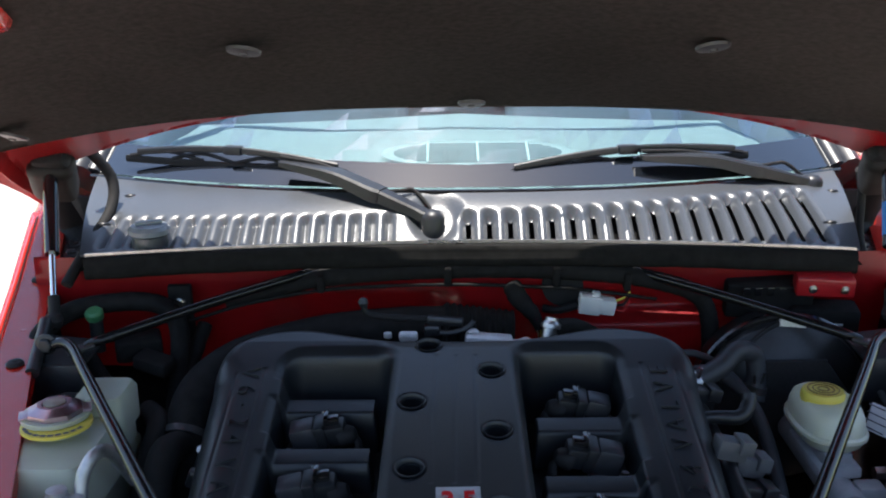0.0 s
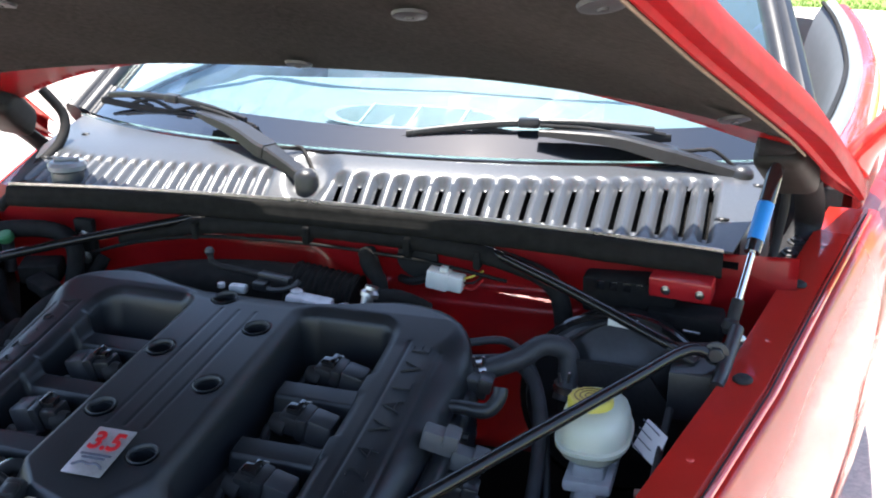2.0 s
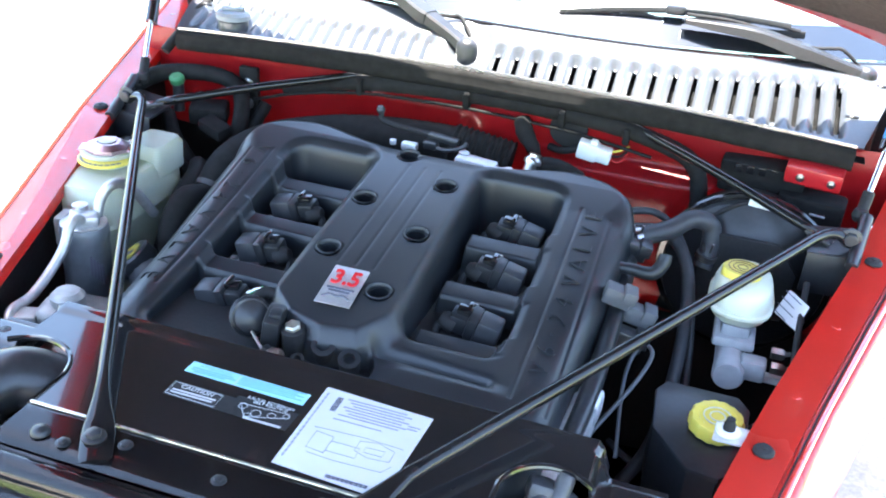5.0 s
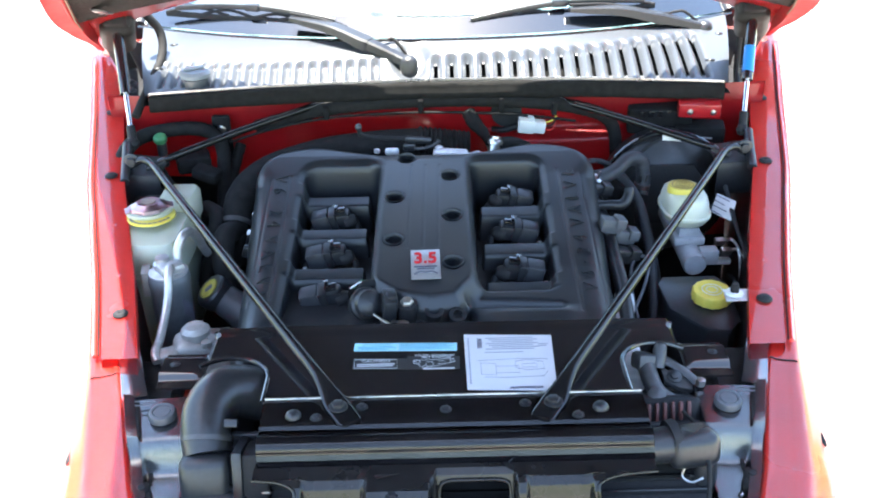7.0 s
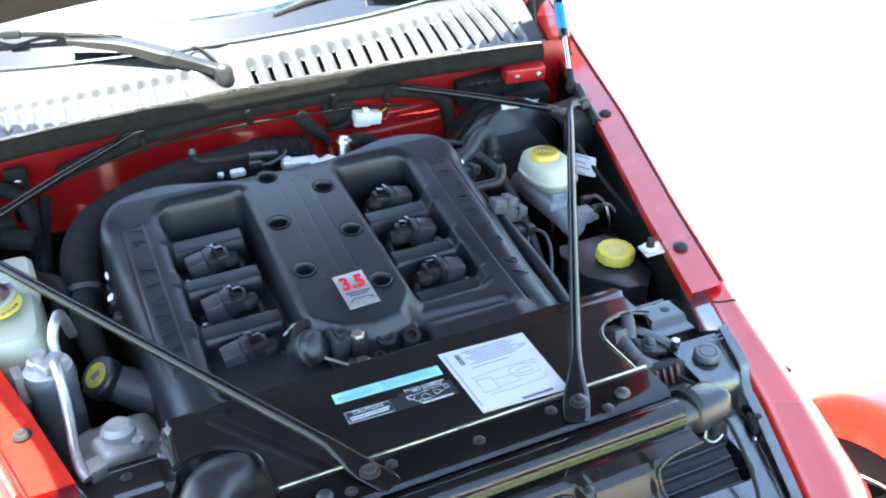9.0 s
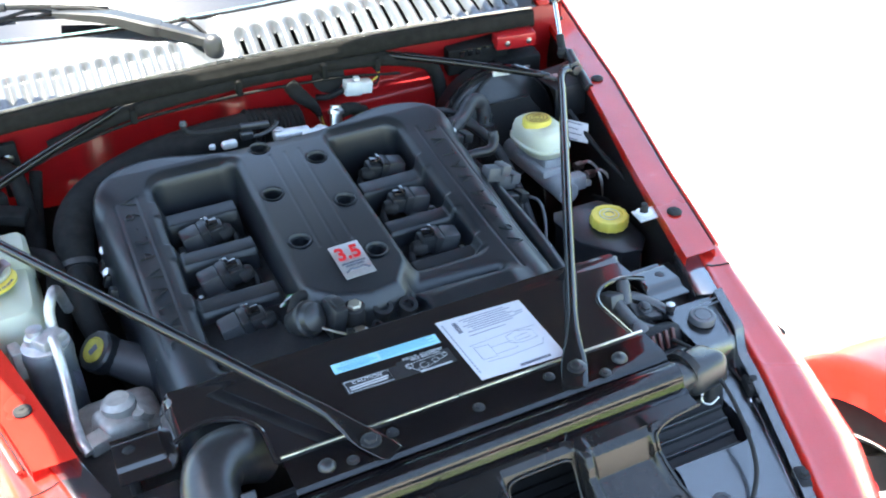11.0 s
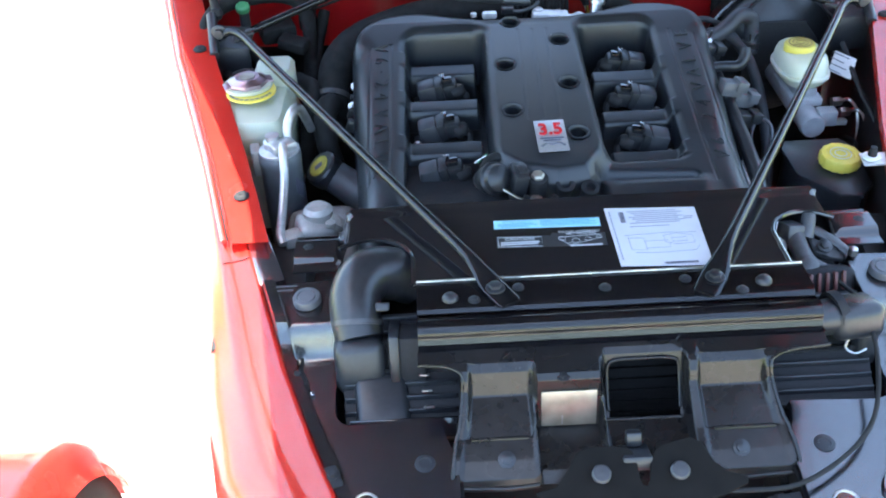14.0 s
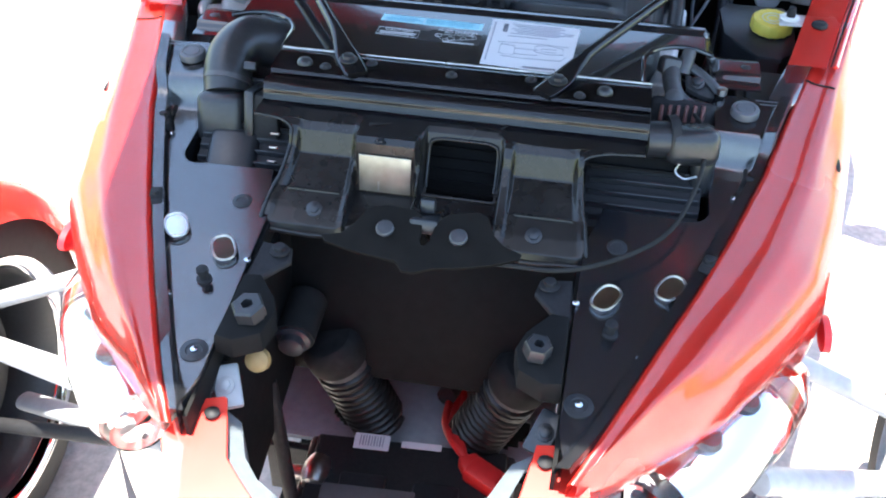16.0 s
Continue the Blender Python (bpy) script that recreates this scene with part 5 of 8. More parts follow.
brace("brace_tube", 1)
brace("brace_tube", -1)
for s in (1, -1):
    b = thing("rear_brace", (s * 0.35, 1.15, 0.84), "black rod brace from the firewall to the bracket", "brace", "rear braces")
    bm = B()
    tube(bm, [(s * 0.205, 1.262, 0.892), (s * 0.235, 1.245, 0.886), (s * 0.34, 1.190, 0.868), (s * 0.45, 1.130, 0.846), (s * 0.478, 1.122, 0.838)], [0.0066, 0.0066, 0.0066, 0.0066, 0.005], 12, 5)
    part("rod", bm, BRACE, b)
    bm = B()
    box(bm, (s * 0.482, 1.118, 0.836), (0.034, 0.020, 0.005), (0, s * 14, s * -20), 0.0015)
    part("tab", bm, BLACK_SEMI, b)
    # corner bracket that carries brace and strut
    k = thing("corner_bracket", (s * 0.51, 1.13, 0.80), "black steel corner bracket on the inner wing", "bracket", "corner brackets")
    bm = B()
    slab(bm, [(s * 0.470, 1.085, 0.822), (s * 0.545, 1.085, 0.828), (s * 0.553, 1.16, 0.836), (s * 0.470, 1.16, 0.826)], (0, 0, 0.005), 0.001, 1)
    part("shelf", bm, BLACK_SEMI, k)
    bm = B()
    box(bm, (s * 0.507, 1.085, 0.800), (0.075, 0.004, 0.055), bevel=0.001)
    part("web", bm, BLACK_SEMI, k)
    bm = B()
    tube(bm, [(s * 0.520, 1.06, 0.828), (s * 0.530, 1.12, 0.848), (s * 0.535, 1.15, 0.86)], 0.008, 10, 4)
    part("stay", bm, BLACK_SEMI, k)
    bm = B()
    bolt(bm, (s * 0.490, 1.12, 0.831), 0.007, 0.007)
    bolt(bm, (s * 0.525, 1.14, 0.834), 0.007, 0.007)
    part("bolts", bm, STEEL, k)

# gas struts
for s in (1, -1):
    g2 = thing("gas_strut", (s * 0.53, 1.16, 0.86), "black gas strut propping the bonnet", "gas strut", "bonnet struts")
    lo, jo, hi = Vector((s * 0.528, 1.160, 0.858)), Vector((s * 0.543, 1.213, 0.930)), Vector((s * 0.568, 1.305, 1.045))
    bm = B()
    tube(bm, [jo, hi], 0.0095, 14, 1)
    body = part("cylinder", bm, BLACK_GLOSS, g2)
    if s > 0:
        bm = B()
        d = hi - jo
        tube(bm, [jo + d * 0.10, jo + d * 0.42], 0.0099, 16, 1)
        st = part("blue_band", bm, BLUE_TAPE, body, "blue printed sticker band")
    bm = B()
    tube(bm, [lo, jo], 0.0042, 10, 1)
    part("rod", bm, CHROME, g2, "polished rod")
    bm = B()
    lathe(bm, [(0.0, -0.011), (0.008, -0.008), (0.011, 0.0), (0.008, 0.008), (0.0, 0.011)], lo, (0, 0, 0), 14)
    tube(bm, [lo, lo + (jo - lo) * 0.35], 0.0075, 10, 1)
    part("lower_socket", bm, BLACK_MATT, g2)
    bm = B()
    tube(bm, [lo, lo + Vector((s * 0.02, 0, -0.022))], 0.005, 8, 1)
    part("ball_stud", bm, STEEL, g2)

# ---- wipers ----


def wiper(name, nut, elbow, tip, tail):
    w = thing(name, nut, "black windscreen wiper parked on the glass", "wiper", "wipers")
    nut, elbow, tip, tail = Vector(nut), Vector(elbow), Vector(tip), Vector(tail)
    bm = B()
    lathe(bm, [(0.016, -0.02), (0.017, 0.006), (0.015, 0.012), (0.009, 0.017), (0.0, 0.018)], nut, (0, 0, 0), 18)
    part("spindle_cap", bm, BLACK_SEMI, w, "worn spindle cap")
    d = (elbow - nut)
    knee = nut + d * 0.34 + Vector((0, 0, 0.012))
    bm = B()
    bar(bm, [nut + Vector((0, 0, 0.004)), nut + d * 0.12 + Vector((0, 0, 0.008)), knee], [0.012, 0.0105, 0.0135], [0.008, 0.007, 0.009])
    part("arm_head", bm, BLACK_SEMI, w)
    bm = B()
    bar(bm, [knee - d * 0.02, knee + d * 0.04, nut + d * 0.62 + Vector((0, 0, 0.016)), nut + d * 0.86 + Vector((0, 0, 0.009)), elbow + Vector((0, 0, 0.004))], [0.0145, 0.0165, 0.0150, 0.0105, 0.006], [0.010, 0.010, 0.008, 0.006, 0.0035])
    part("arm", bm, BLACK_SEMI, w, "satin black channel arm")
    e = (tip - tail)
    bm = B()
    tube(bm, [tail + e * k + Vector((0, -0.002, 0.012 + 0.016 * math.sin(k * math.pi))) for k in (0.06, 0.2, 0.35, 0.5, 0.65, 0.8, 0.94)], 0.0045, 8, 4, flat=(0.7, 1.2))
    part("bridge", bm, BLACK_SEMI, w)
    for a, b in ((0.02, 0.36), (0.64, 0.98), (0.22, 0.50), (0.50, 0.78)):
        bm = B()
        m = (a + b) / 2
        tube(bm, [tail + e * a + Vector((0, 0, 0.008)), tail + e * m + Vector((0, 0, 0.019)), tail + e * b + Vector((0, 0, 0.008))], 0.0032, 6, 4)
        part("claw", bm, BLACK_MATT, w)
    bm = B()
    tube(bm, [tail + e * k + Vector((0, 0, 0.003)) for k in (0, 0.25, 0.5, 0.75, 1.0)], 0.0062, 6, 3, flat=(0.55, 1.0))
    part("blade_rubber", bm, RUBBER, w)
    bm = B()
    c = tail + e * 0.5
    box(bm, c + Vector((0, -0.002, 0.028)), (0.03, 0.014, 0.014), (0, 0, math.degrees(math.atan2(e.y, e.x))), 0.003)
    part("pivot_block", bm, BLACK_SEMI, w)
    bm = B()
    q = nut + d * 0.22
    tube(bm, [nut + Vector((0.012, 0.012, -0.006)), q + Vector((0.025, 0.022, 0.020)), q + Vector((0.004, 0.020, 0.022)), knee + Vector((0, 0.006, 0.006)), nut + d * 0.7 + Vector((0, 0.010, 0.022)), elbow + Vector((0, 0.006, 0.012))], 0.0028, 8, 6)
    part("washer_hose", bm, RUBBER, w)
    return w


wiper("windscreen_wiper", (0.522, 1.446, 0.960), (0.252, 1.395, 1.012), (0.044, 1.371, 0.990), (0.425, 1.455, 1.004))
wiper("windscreen_wiper", (-0.050, 1.290, 0.948), (-0.270, 1.385, 1.010), (-0.165, 1.372, 0.994), (-0.530, 1.505, 0.998))

# washer filler on the cowl, hose beside it
wf = thing("washer_filler", (-0.435, 1.279, 0.920), "glossy grey washer filler cap on the cowl", "filler cap")
bm = B()
lathe(bm, [(0.024, -0.012), (0.024, 0.006), (0.021, 0.009)], (-0.435, 1.279, 0.930), (0, 0, 0), 20)
part("neck", bm, COWL, wf)
bm = B()
lathe(bm, [(0.027, 0.009), (0.028, 0.016), (0.024, 0.021), (0.0, 0.022)], (-0.435, 1.279, 0.930), (0, 0, 0), 24)
box(bm, (-0.435, 1.279, 0.954), (0.036, 0.008, 0.006), (0, 0, 25), 0.002)
part("cap", bm, LIP, wf)
bm = B()
tube(bm, [(-0.540, 1.37, 1.040), (-0.516, 1.385, 0.995), (-0.512, 1.36, 0.955), (-0.526, 1.30, 0.918), (-0.545, 1.25, 0.875)], 0.008, 10, 6)
solo("washer_hose", bm, RUBBER, "black washer hose running down from the bonnet", "hose")
bm = B()
tube(bm, [(0.560, 1.37, 1.00), (0.580, 1.40, 0.96), (0.575, 1.38, 0.90), (0.565, 1.32, 0.87)], 0.006, 10, 6)
solo("bonnet_wire", bm, RUBBER, "black cable at the bonnet hinge", "cable")

# ---- right side of the bay ----
bk = thing("brake_servo", (0.40, 1.17, 0.66), "black round brake servo on the firewall", "brake servo")
bm = B()
lathe(bm, [(0.0, 0.0), (0.045, 0.002), (0.06, 0.006), (0.085, 0.02), (0.108, 0.034), (0.112, 0.045), (0.112, 0.055), (0.105, 0.10)], (0.405, 1.130, 0.735), (-90, 0, 0), 36)
part("shell", bm, BLACK_SEMI, bk)
bm = B()
lathe(bm, [(0.118, 0.0), (0.120, 0.004), (0.118, 0.010)], (0.405, 1.172, 0.735), (-90, 0, 0), 36)
part("seam", bm, BLACK_GLOSS, bk)
bm = B()
slab(bm, [(0.345, 1.122, 0.70), (0.465, 1.122, 0.70), (0.470, 1.122, 0.77), (0.440, 1.122, 0.81), (0.360, 1.122, 0.81), (0.340, 1.122, 0.77)], (0, 0.005, 0), 0.001, 1)
part("mounting_plate", bm, BLACK_MATT, bk, "black mounting plate")
mc = thing("brake_master_cylinder", (0.405, 1.0, 0.67), "cast aluminium master cylinder with cream fluid reservoir", "brake cylinder")
bm = B()
tube(bm, [(0.403, 1.125, 0.722), (0.403, 1.00, 0.718), (0.404, 0.945, 0.716)], [0.018, 0.018, 0.018], 18, 1)
lathe(bm, [(0.0, 0.0), (0.017, 0.0), (0.019, 0.003), (0.019, 0.018)], (0.404, 0.932, 0.716), (-90, 0, 0), 22)
box(bm, (0.403, 1.02, 0.738), (0.05, 0.10, 0.014), bevel=0.004)
box(bm, (0.403, 1.018, 0.750), (0.034, 0.080, 0.018), bevel=0.005)
box(bm, (0.430, 0.955, 0.722), (0.030, 0.024, 0.026), bevel=0.004)
part("body", bm, PAINT_ALU, mc)
for k in (0.955, 0.99):
    bm = B()
    lathe(bm, [(0.008, 0.0), (0.008, 0.012), (0.006, 0.016)], (0.450, k, 0.728), (0, 90, 0), 6)
    part("union_nut", bm, STEEL, mc)
    bm = B()
    tube(bm, [(0.462, k, 0.728), (0.478, k, 0.730), (0.486, k - 0.02, 0.715), (0.488, k - 0.035, 0.66), (0.485, k - 0.03, 0.58)], 0.0030, 8, 5)
    part("brake_pipe", bm, STEEL, mc)
bm = B()


def pot(bm, cx, cy, rows, seg=40, p=3.0):
    """A rounded-oblong vessel from rows of half width, half length, height."""
    rings = []
    for hx, hy, z in rows:
        ring = []
        for i in range(seg):
            a = 2 * math.pi * i / seg
            c, s2 = math.cos(a), math.sin(a)
            ring.append(bm.verts.new((cx + hx * math.copysign(abs(c) ** (2 / p), c), cy + hy * math.copysign(abs(s2) ** (2 / p), s2), z)))
        rings.append(ring)
    for a, b in zip(rings, rings[1:]):
        for i in range(seg):
            bm.faces.new((a[i], a[(i + 1) % seg], b[(i + 1) % seg], b[i]))
    bm.faces.new(rings[0])
    bm.faces.new(rings[-1])


pot(bm, 0.402, 1.023, [(0.017, 0.034, 0.757), (0.028, 0.046, 0.760), (0.034, 0.053, 0.766), (0.0365, 0.056, 0.773), (0.0395, 0.059, 0.775), (0.0395, 0.059, 0.779), (0.0365, 0.056, 0.781), (0.0355, 0.054, 0.793), (0.0325, 0.050, 0.802), (0.027, 0.043, 0.807), (0.015, 0.03, 0.809)], p=2.7)
res = part("reservoir", bm, MILK, mc, "cream translucent reservoir")
bm = B()
lathe(bm, [(0.0225, 0.0), (0.0235, 0.002), (0.0235, 0.014), (0.0215, 0.017), (0.0, 0.0175)], (0.396, 1.022, 0.800), (0, 0, 0), 36, 18, 0.03)
cap = part("cap", bm, YELLOW, res, "yellow ribbed cap")
for r in (0.017, 0.0115, 0.006):
    bm = B()
    tube(bm, [(0.396 + r * math.cos(a), 1.022 + r * math.sin(a), 0.8178) for a in np.linspace(0, 2 * math.pi, 25)], 0.0007, 5, 1)
    o = part("moulded_ring", bm, RUST, mc)
bm = B()
slab(bm, [(0.455, 1.025, 0.798), (0.478, 0.996, 0.795), (0.468, 0.980, 0.770), (0.443, 1.010, 0.773)], (0.0008, 0.0008, 0.001))
tag = solo("warning_tag", bm, PAPER, "white printed paper tag beside the brake reservoir", "tag")
for k in range(4):
    bm = B()
    p0 = Vector((0.452, 1.025, 0.7965)).lerp(Vector((0.442, 1.010, 0.7765)), k / 3)
    p1 = p0 + Vector((0.018 - 0.004 * (k % 2), -0.023 + 0.005 * (k % 2), -0.003))
    tube(bm, [p0 + Vector((-0.0006, -0.0006, 0.0012)), p1 + Vector((-0.0006, -0.0006, 0.0012))], 0.0009, 4, 1)
    part("text_bar", bm, INK, tag)

bm = B()
box(bm, (0.460, 0.978, 0.699), (0.030, 0.012, 0.010), (0, 8, 10), 0.002)
solo("cable_tag", bm, WHITE, "small white tag on the wiring by the wing", "tag")
ps = thing("power_steering_reservoir", (0.385, 0.80, 0.64), "black plastic fluid reservoir with yellow scalloped cap", "fluid reservoir")
bm = B()
pts = [(0.330, 0.850, 0.0), (0.340, 0.868, 0.0), (0.415, 0.868, 0.0), (0.428, 0.850, 0.0), (0.425, 0.760, 0.0), (0.405, 0.738, 0.0), (0.375, 0.742, 0.0), (0.335, 0.790, 0.0)]
slab(bm, [(x, y, 0.722 + 0.10 * (y - 0.80)) for x, y, _ in pts], (0, 0, -0.10), 0.004)
part("tank", bm, BLACK_SEMI, ps)
bm = B()
slab(bm, [((x - 0.38) * 1.06 + 0.38, (y - 0.80) * 1.05 + 0.80, 0.724 + 0.10 * (y - 0.80)) for x, y, _ in pts], (0, 0, -0.006), 0.002)
part("seam_flange", bm, BLACK_SEMI, ps)
bm = B()
lathe(bm, [(0.026, 0.0), (0.028, 0.002), (0.028, 0.014), (0.026, 0.017), (0.020, 0.0175), (0.018, 0.0155), (0.0, 0.016)], (0.396, 0.808, 0.726), (4, 0, 0), 48, 14, 0.045)
pcap = part("cap", bm, YELLOW, ps, "yellow scalloped cap")
bm = B()
for r in (0.0145, 0.008):
    tube(bm, [(0.396 + r * math.cos(a), 0.808 + r * math.sin(a), 0.7425 + 0.07 * r * math.sin(a)) for a in np.linspace(0, 2 * math.pi, 29)], 0.0008, 5, 1)
part("moulded_ring", bm, MILK, pcap, "pale moulded rings")
st = thing("stud_bracket", (0.42, 0.735, 0.76), "bright metal tab with a rubber stud on the wing edge", "bracket")
bm = B()
slab(bm, [(0.390, 0.722, 0.771), (0.432, 0.718, 0.774), (0.434, 0.742, 0.777), (0.392, 0.748, 0.774)], (0, 0, 0.003), 0.001, 1)
part("tab", bm, ALU, st)
bm = B()
lathe(bm, [(0.012, 0), (0.012, 0.003), (0.008, 0.0035)], (0.404, 0.735, 0.777), (0, 0, 0), 18)
part("washer", bm, WHITE, st)
bm = B()
lathe(bm, [(0.006, 0.003), (0.006, 0.010), (0.0045, 0.012), (0.0045, 0.016), (0.0, 0.0165)], (0.404, 0.735, 0.777), (0, 0, 0), 14)
part("stud", bm, BLACK_MATT, st)


def pipe(name, pts, r, material, label, category="hose", seg=10, n=6, ridges=0.0):
    bm = B()
    tube(bm, pts, r, seg, n, ridges=ridges)
    return solo(name, bm, material, label, category)


hz = thing("heater_hose", (0.32, 1.10, 0.80), "thick black heater hose arching beside the engine", "hose")
bm = B()
tube(bm, [(0.235, 1.060, 0.792), (0.262, 1.076, 0.802), (0.300, 1.100, 0.812), (0.325, 1.118, 0.825), (0.350, 1.130, 0.815), (0.354, 1.125, 0.785), (0.350, 1.115, 0.760)], 0.0125, 14, 6)
part("tube", bm, HOSE, hz)
for at, rot in (((0.262, 1.076, 0.802), (0, 80, 30)), ((0.352, 1.120, 0.775), (0, 10, 0))):
    bm = B()
    lathe(bm, [(0.0135, -0.004), (0.0142, -0.004), (0.0142, 0.004), (0.0135, 0.004)], at, rot, 16)
    tube(bm, [Vector(at) + Vector((0.004, -0.008, 0.010)), Vector(at) + Vector((0.006, -0.012, 0.024))], 0.0016, 6, 1)
    tube(bm, [Vector(at) + Vector((-0.004, -0.008, 0.010)), Vector(at) + Vector((-0.006, -0.012, 0.022))], 0.0016, 6, 1)
    part("spring_clamp", bm, STEEL, hz, "bright spring clamp")
pipe("coolant_hose", [(0.24, 1.10, 0.80), (0.30, 1.11, 0.80), (0.335, 1.06, 0.77), (0.345, 0.98, 0.70), (0.335, 0.90, 0.62), (0.30, 0.86, 0.56)], 0.0085, HOSE, "long black coolant hose looping down")
pipe("vacuum_hose", [(0.225, 1.115, 0.815), (0.28, 1.135, 0.815), (0.325, 1.09, 0.79), (0.352, 1.02, 0.72), (0.36, 0.96, 0.62), (0.33, 0.93, 0.56), (0.28, 0.96, 0.56)], 0.0050, HOSE, "thin black vacuum hose")
pipe("vacuum_hose", [(0.27, 0.78, 0.70), (0.305, 0.84, 0.74), (0.315, 0.88, 0.755), (0.300, 0.90, 0.75), (0.29, 0.87, 0.72), (0.30, 0.80, 0.66)], 0.0025, GREY, "thin grey looped vacuum pipe")
pipe("wiring_loom", [(0.43, 0.94, 0.66), (0.40, 0.90, 0.68), (0.43, 0.87, 0.69), (0.46, 0.90, 0.70), (0.47, 0.96, 0.68)], 0.004, BLACK_MATT, "thin black wiring by the servo", "wiring")
pipe("wiring_loom", [(0.475, 1.05, 0.80), (0.470, 0.95, 0.77), (0.465, 0.85, 0.75), (0.450, 0.76, 0.70), (0.43, 0.70, 0.62)], 0.004, BLACK_MATT, "thin black wiring along the wing", "wiring")
# plug connectors down the right bank
fr = thing("fuel_rail", (0.27, 0.95, 0.74), "dark fuel rail with grey plugs along the engine", "fuel rail")
bm = B()
tube(bm, [(0.258, 1.06, 0.790), (0.262, 0.95, 0.775), (0.262, 0.80, 0.752), (0.255, 0.70, 0.735)], 0.011, 12, 4)
part("rail", bm, BLACK_SEMI, fr, "black fuel rail")
for x, y, z, mt in ((0.262, 0.919, 0.798, GREY), (0.287, 0.935, 0.770, GREY), (0.262, 1.045, 0.800, BLACK_SEMI), (0.285, 0.905, 0.752, BLACK_SEMI)):
    bm = B()
    box(bm, (x, y, z), (0.034, 0.022, 0.022), (0, 15, 8), 0.003)
    box(bm, (x + 0.014, y, z + 0.004), (0.016, 0.026, 0.016), (0, 15, 8), 0.002)
    part("plug", bm, mt, fr)
bm = B()
tube(bm, [(0.225, 0.985, 0.797), (0.262, 0.988, 0.800), (0.292, 0.988, 0.800), (0.303, 0.996, 0.812), (0.304, 1.002, 0.822)], [0.0075, 0.0075, 0.0085, 0.0085, 0.008], 12, 5)
part("valve", bm, BLACK_SEMI, fr)
for y in (1.02, 0.96):
    bm = B()
    tube(bm, [(0.235, y, 0.785), (0.280, y + 0.004, 0.780)], 0.0045, 8, 1)
    part("pipe_stub", bm, BLACK_SEMI, fr)
bm = B()
box(bm, (0.252, 0.70, 0.715), (0.03, 0.18, 0.05), (5, 0, -4), 0.008, 3)
box(bm, (0.262, 0.78, 0.735), (0.028, 0.035, 0.03), (5, 0, -4), 0.006, 3)
part("cast_bracket", bm, ALU, fr, "bare cast bracket")

# firewall fittings
cn = thing("white_connector", (0.166, 1.245, 0.83), "white plastic wiring plug on the firewall", "connector")
bm = B()
box(bm, (0.160, 1.236, 0.848), (0.030, 0.022, 0.026), (6, 8, 0), 0.003)
box(bm, (0.183, 1.236, 0.845), (0.022, 0.020, 0.022), (6, 8, 0), 0.003)
box(bm, (0.168, 1.236, 0.862), (0.010, 0.014, 0.006), (6, 8, 0), 0.001)
part("housing", bm, WHITE, cn)
for dz, mt in ((-0.006, RED_WIRE), (0.0, BLACK_MATT), (0.006, YELLOW)):
    bm = B()
    tube(bm, [(0.194, 1.236, 0.845 + dz), (0.206, 1.238, 0.846 + dz * 1.5), (0.216, 1.25, 0.853 + dz)], 0.0015, 6, 4)
    part("wire", bm, mt, cn)
bm = B()
tube(bm, [(0.145, 1.238, 0.846), (0.12, 1.245, 0.836), (0.10, 1.255, 0.835)], 0.006, 8, 4)
part("loom_tail", bm, BLACK_MATT, cn)
lm = thing("wiring_harness", (0, 1.23, 0.86), "thick black taped wiring harness along the firewall", "wiring")
for pts, r in (([(-0.33, 1.252, 0.850), (-0.22, 1.252, 0.878), (-0.10, 1.252, 0.890), (0.05, 1.253, 0.892), (0.18, 1.250, 0.886), (0.26, 1.245, 0.874), (0.310, 1.242, 0.852), (0.326, 1.240, 0.80), (0.324, 1.235, 0.72), (0.31, 1.20, 0.64)], 0.0120),
               ([(-0.38, 1.240, 0.826), (-0.30, 1.240, 0.850), (-0.20, 1.240, 0.868), (-0.10, 1.240, 0.874), (0.02, 1.240, 0.874), (0.15, 1.240, 0.866), (0.25, 1.240, 0.852)], 0.0024)):
    bm = B()
    tube(bm, pts, r, 10, 10, ridges=0.05)
    part("loom", bm, SHADE_BLACK, lm)
for x in (-0.20, -0.03, 0.115, 0.21):
    bm = B()
    box(bm, (x, 1.248, 0.887 - 0.08 * max(0, abs(x) - 0.1)), (0.010, 0.028, 0.026), (10, 0, 0), 0.003)
    part("clip", bm, SHADE_BLACK, lm)
bm = B()
tube(bm, [(0.055, 1.248, 0.872), (0.065, 1.235, 0.856), (0.085, 1.222, 0.835), (0.092, 1.212, 0.815)], [0.012, 0.013, 0.009, 0.004], 10, 4, ridges=0.08)
part("branch", bm, SHADE_BLACK, lm)
for x, mt in ((0.090, STEEL), (0.094, YELLOW), (0.098, RED_WIRE)):
    bm = B()
    tube(bm, [(x - 0.002, 1.21, 0.820), (x + 0.001, 1.208, 0.805), (x + 0.004, 1.209, 0.795)], 0.0013, 6, 3)
    part("wire", bm, mt, lm)
bm = B()
lathe(bm, [(0.0, 0.0), (0.024, 0.0), (0.028, 0.004), (0.028, 0.012)], (0.125, 1.262, 0.868), (90, 0, 0), 22)
solo("grommet", bm, RUBBER, "round black rubber grommet in the firewall", "grommet")
rb = thing("relay_box", (0.42, 1.255, 0.80), "black relay box behind the brake servo", "relay box")
bm = B()
box(bm, (0.405, 1.262, 0.848), (0.115, 0.045, 0.050), (8, 0, -6), 0.005)
part("case", bm, SHADE_BLACK, rb)
bm = B()
box(bm, (0.475, 1.240, 0.822), (0.090, 0.040, 0.045), (8, 0, -8), 0.006)
part("lower_case", bm, SHADE_BLACK, rb)
bm = B()
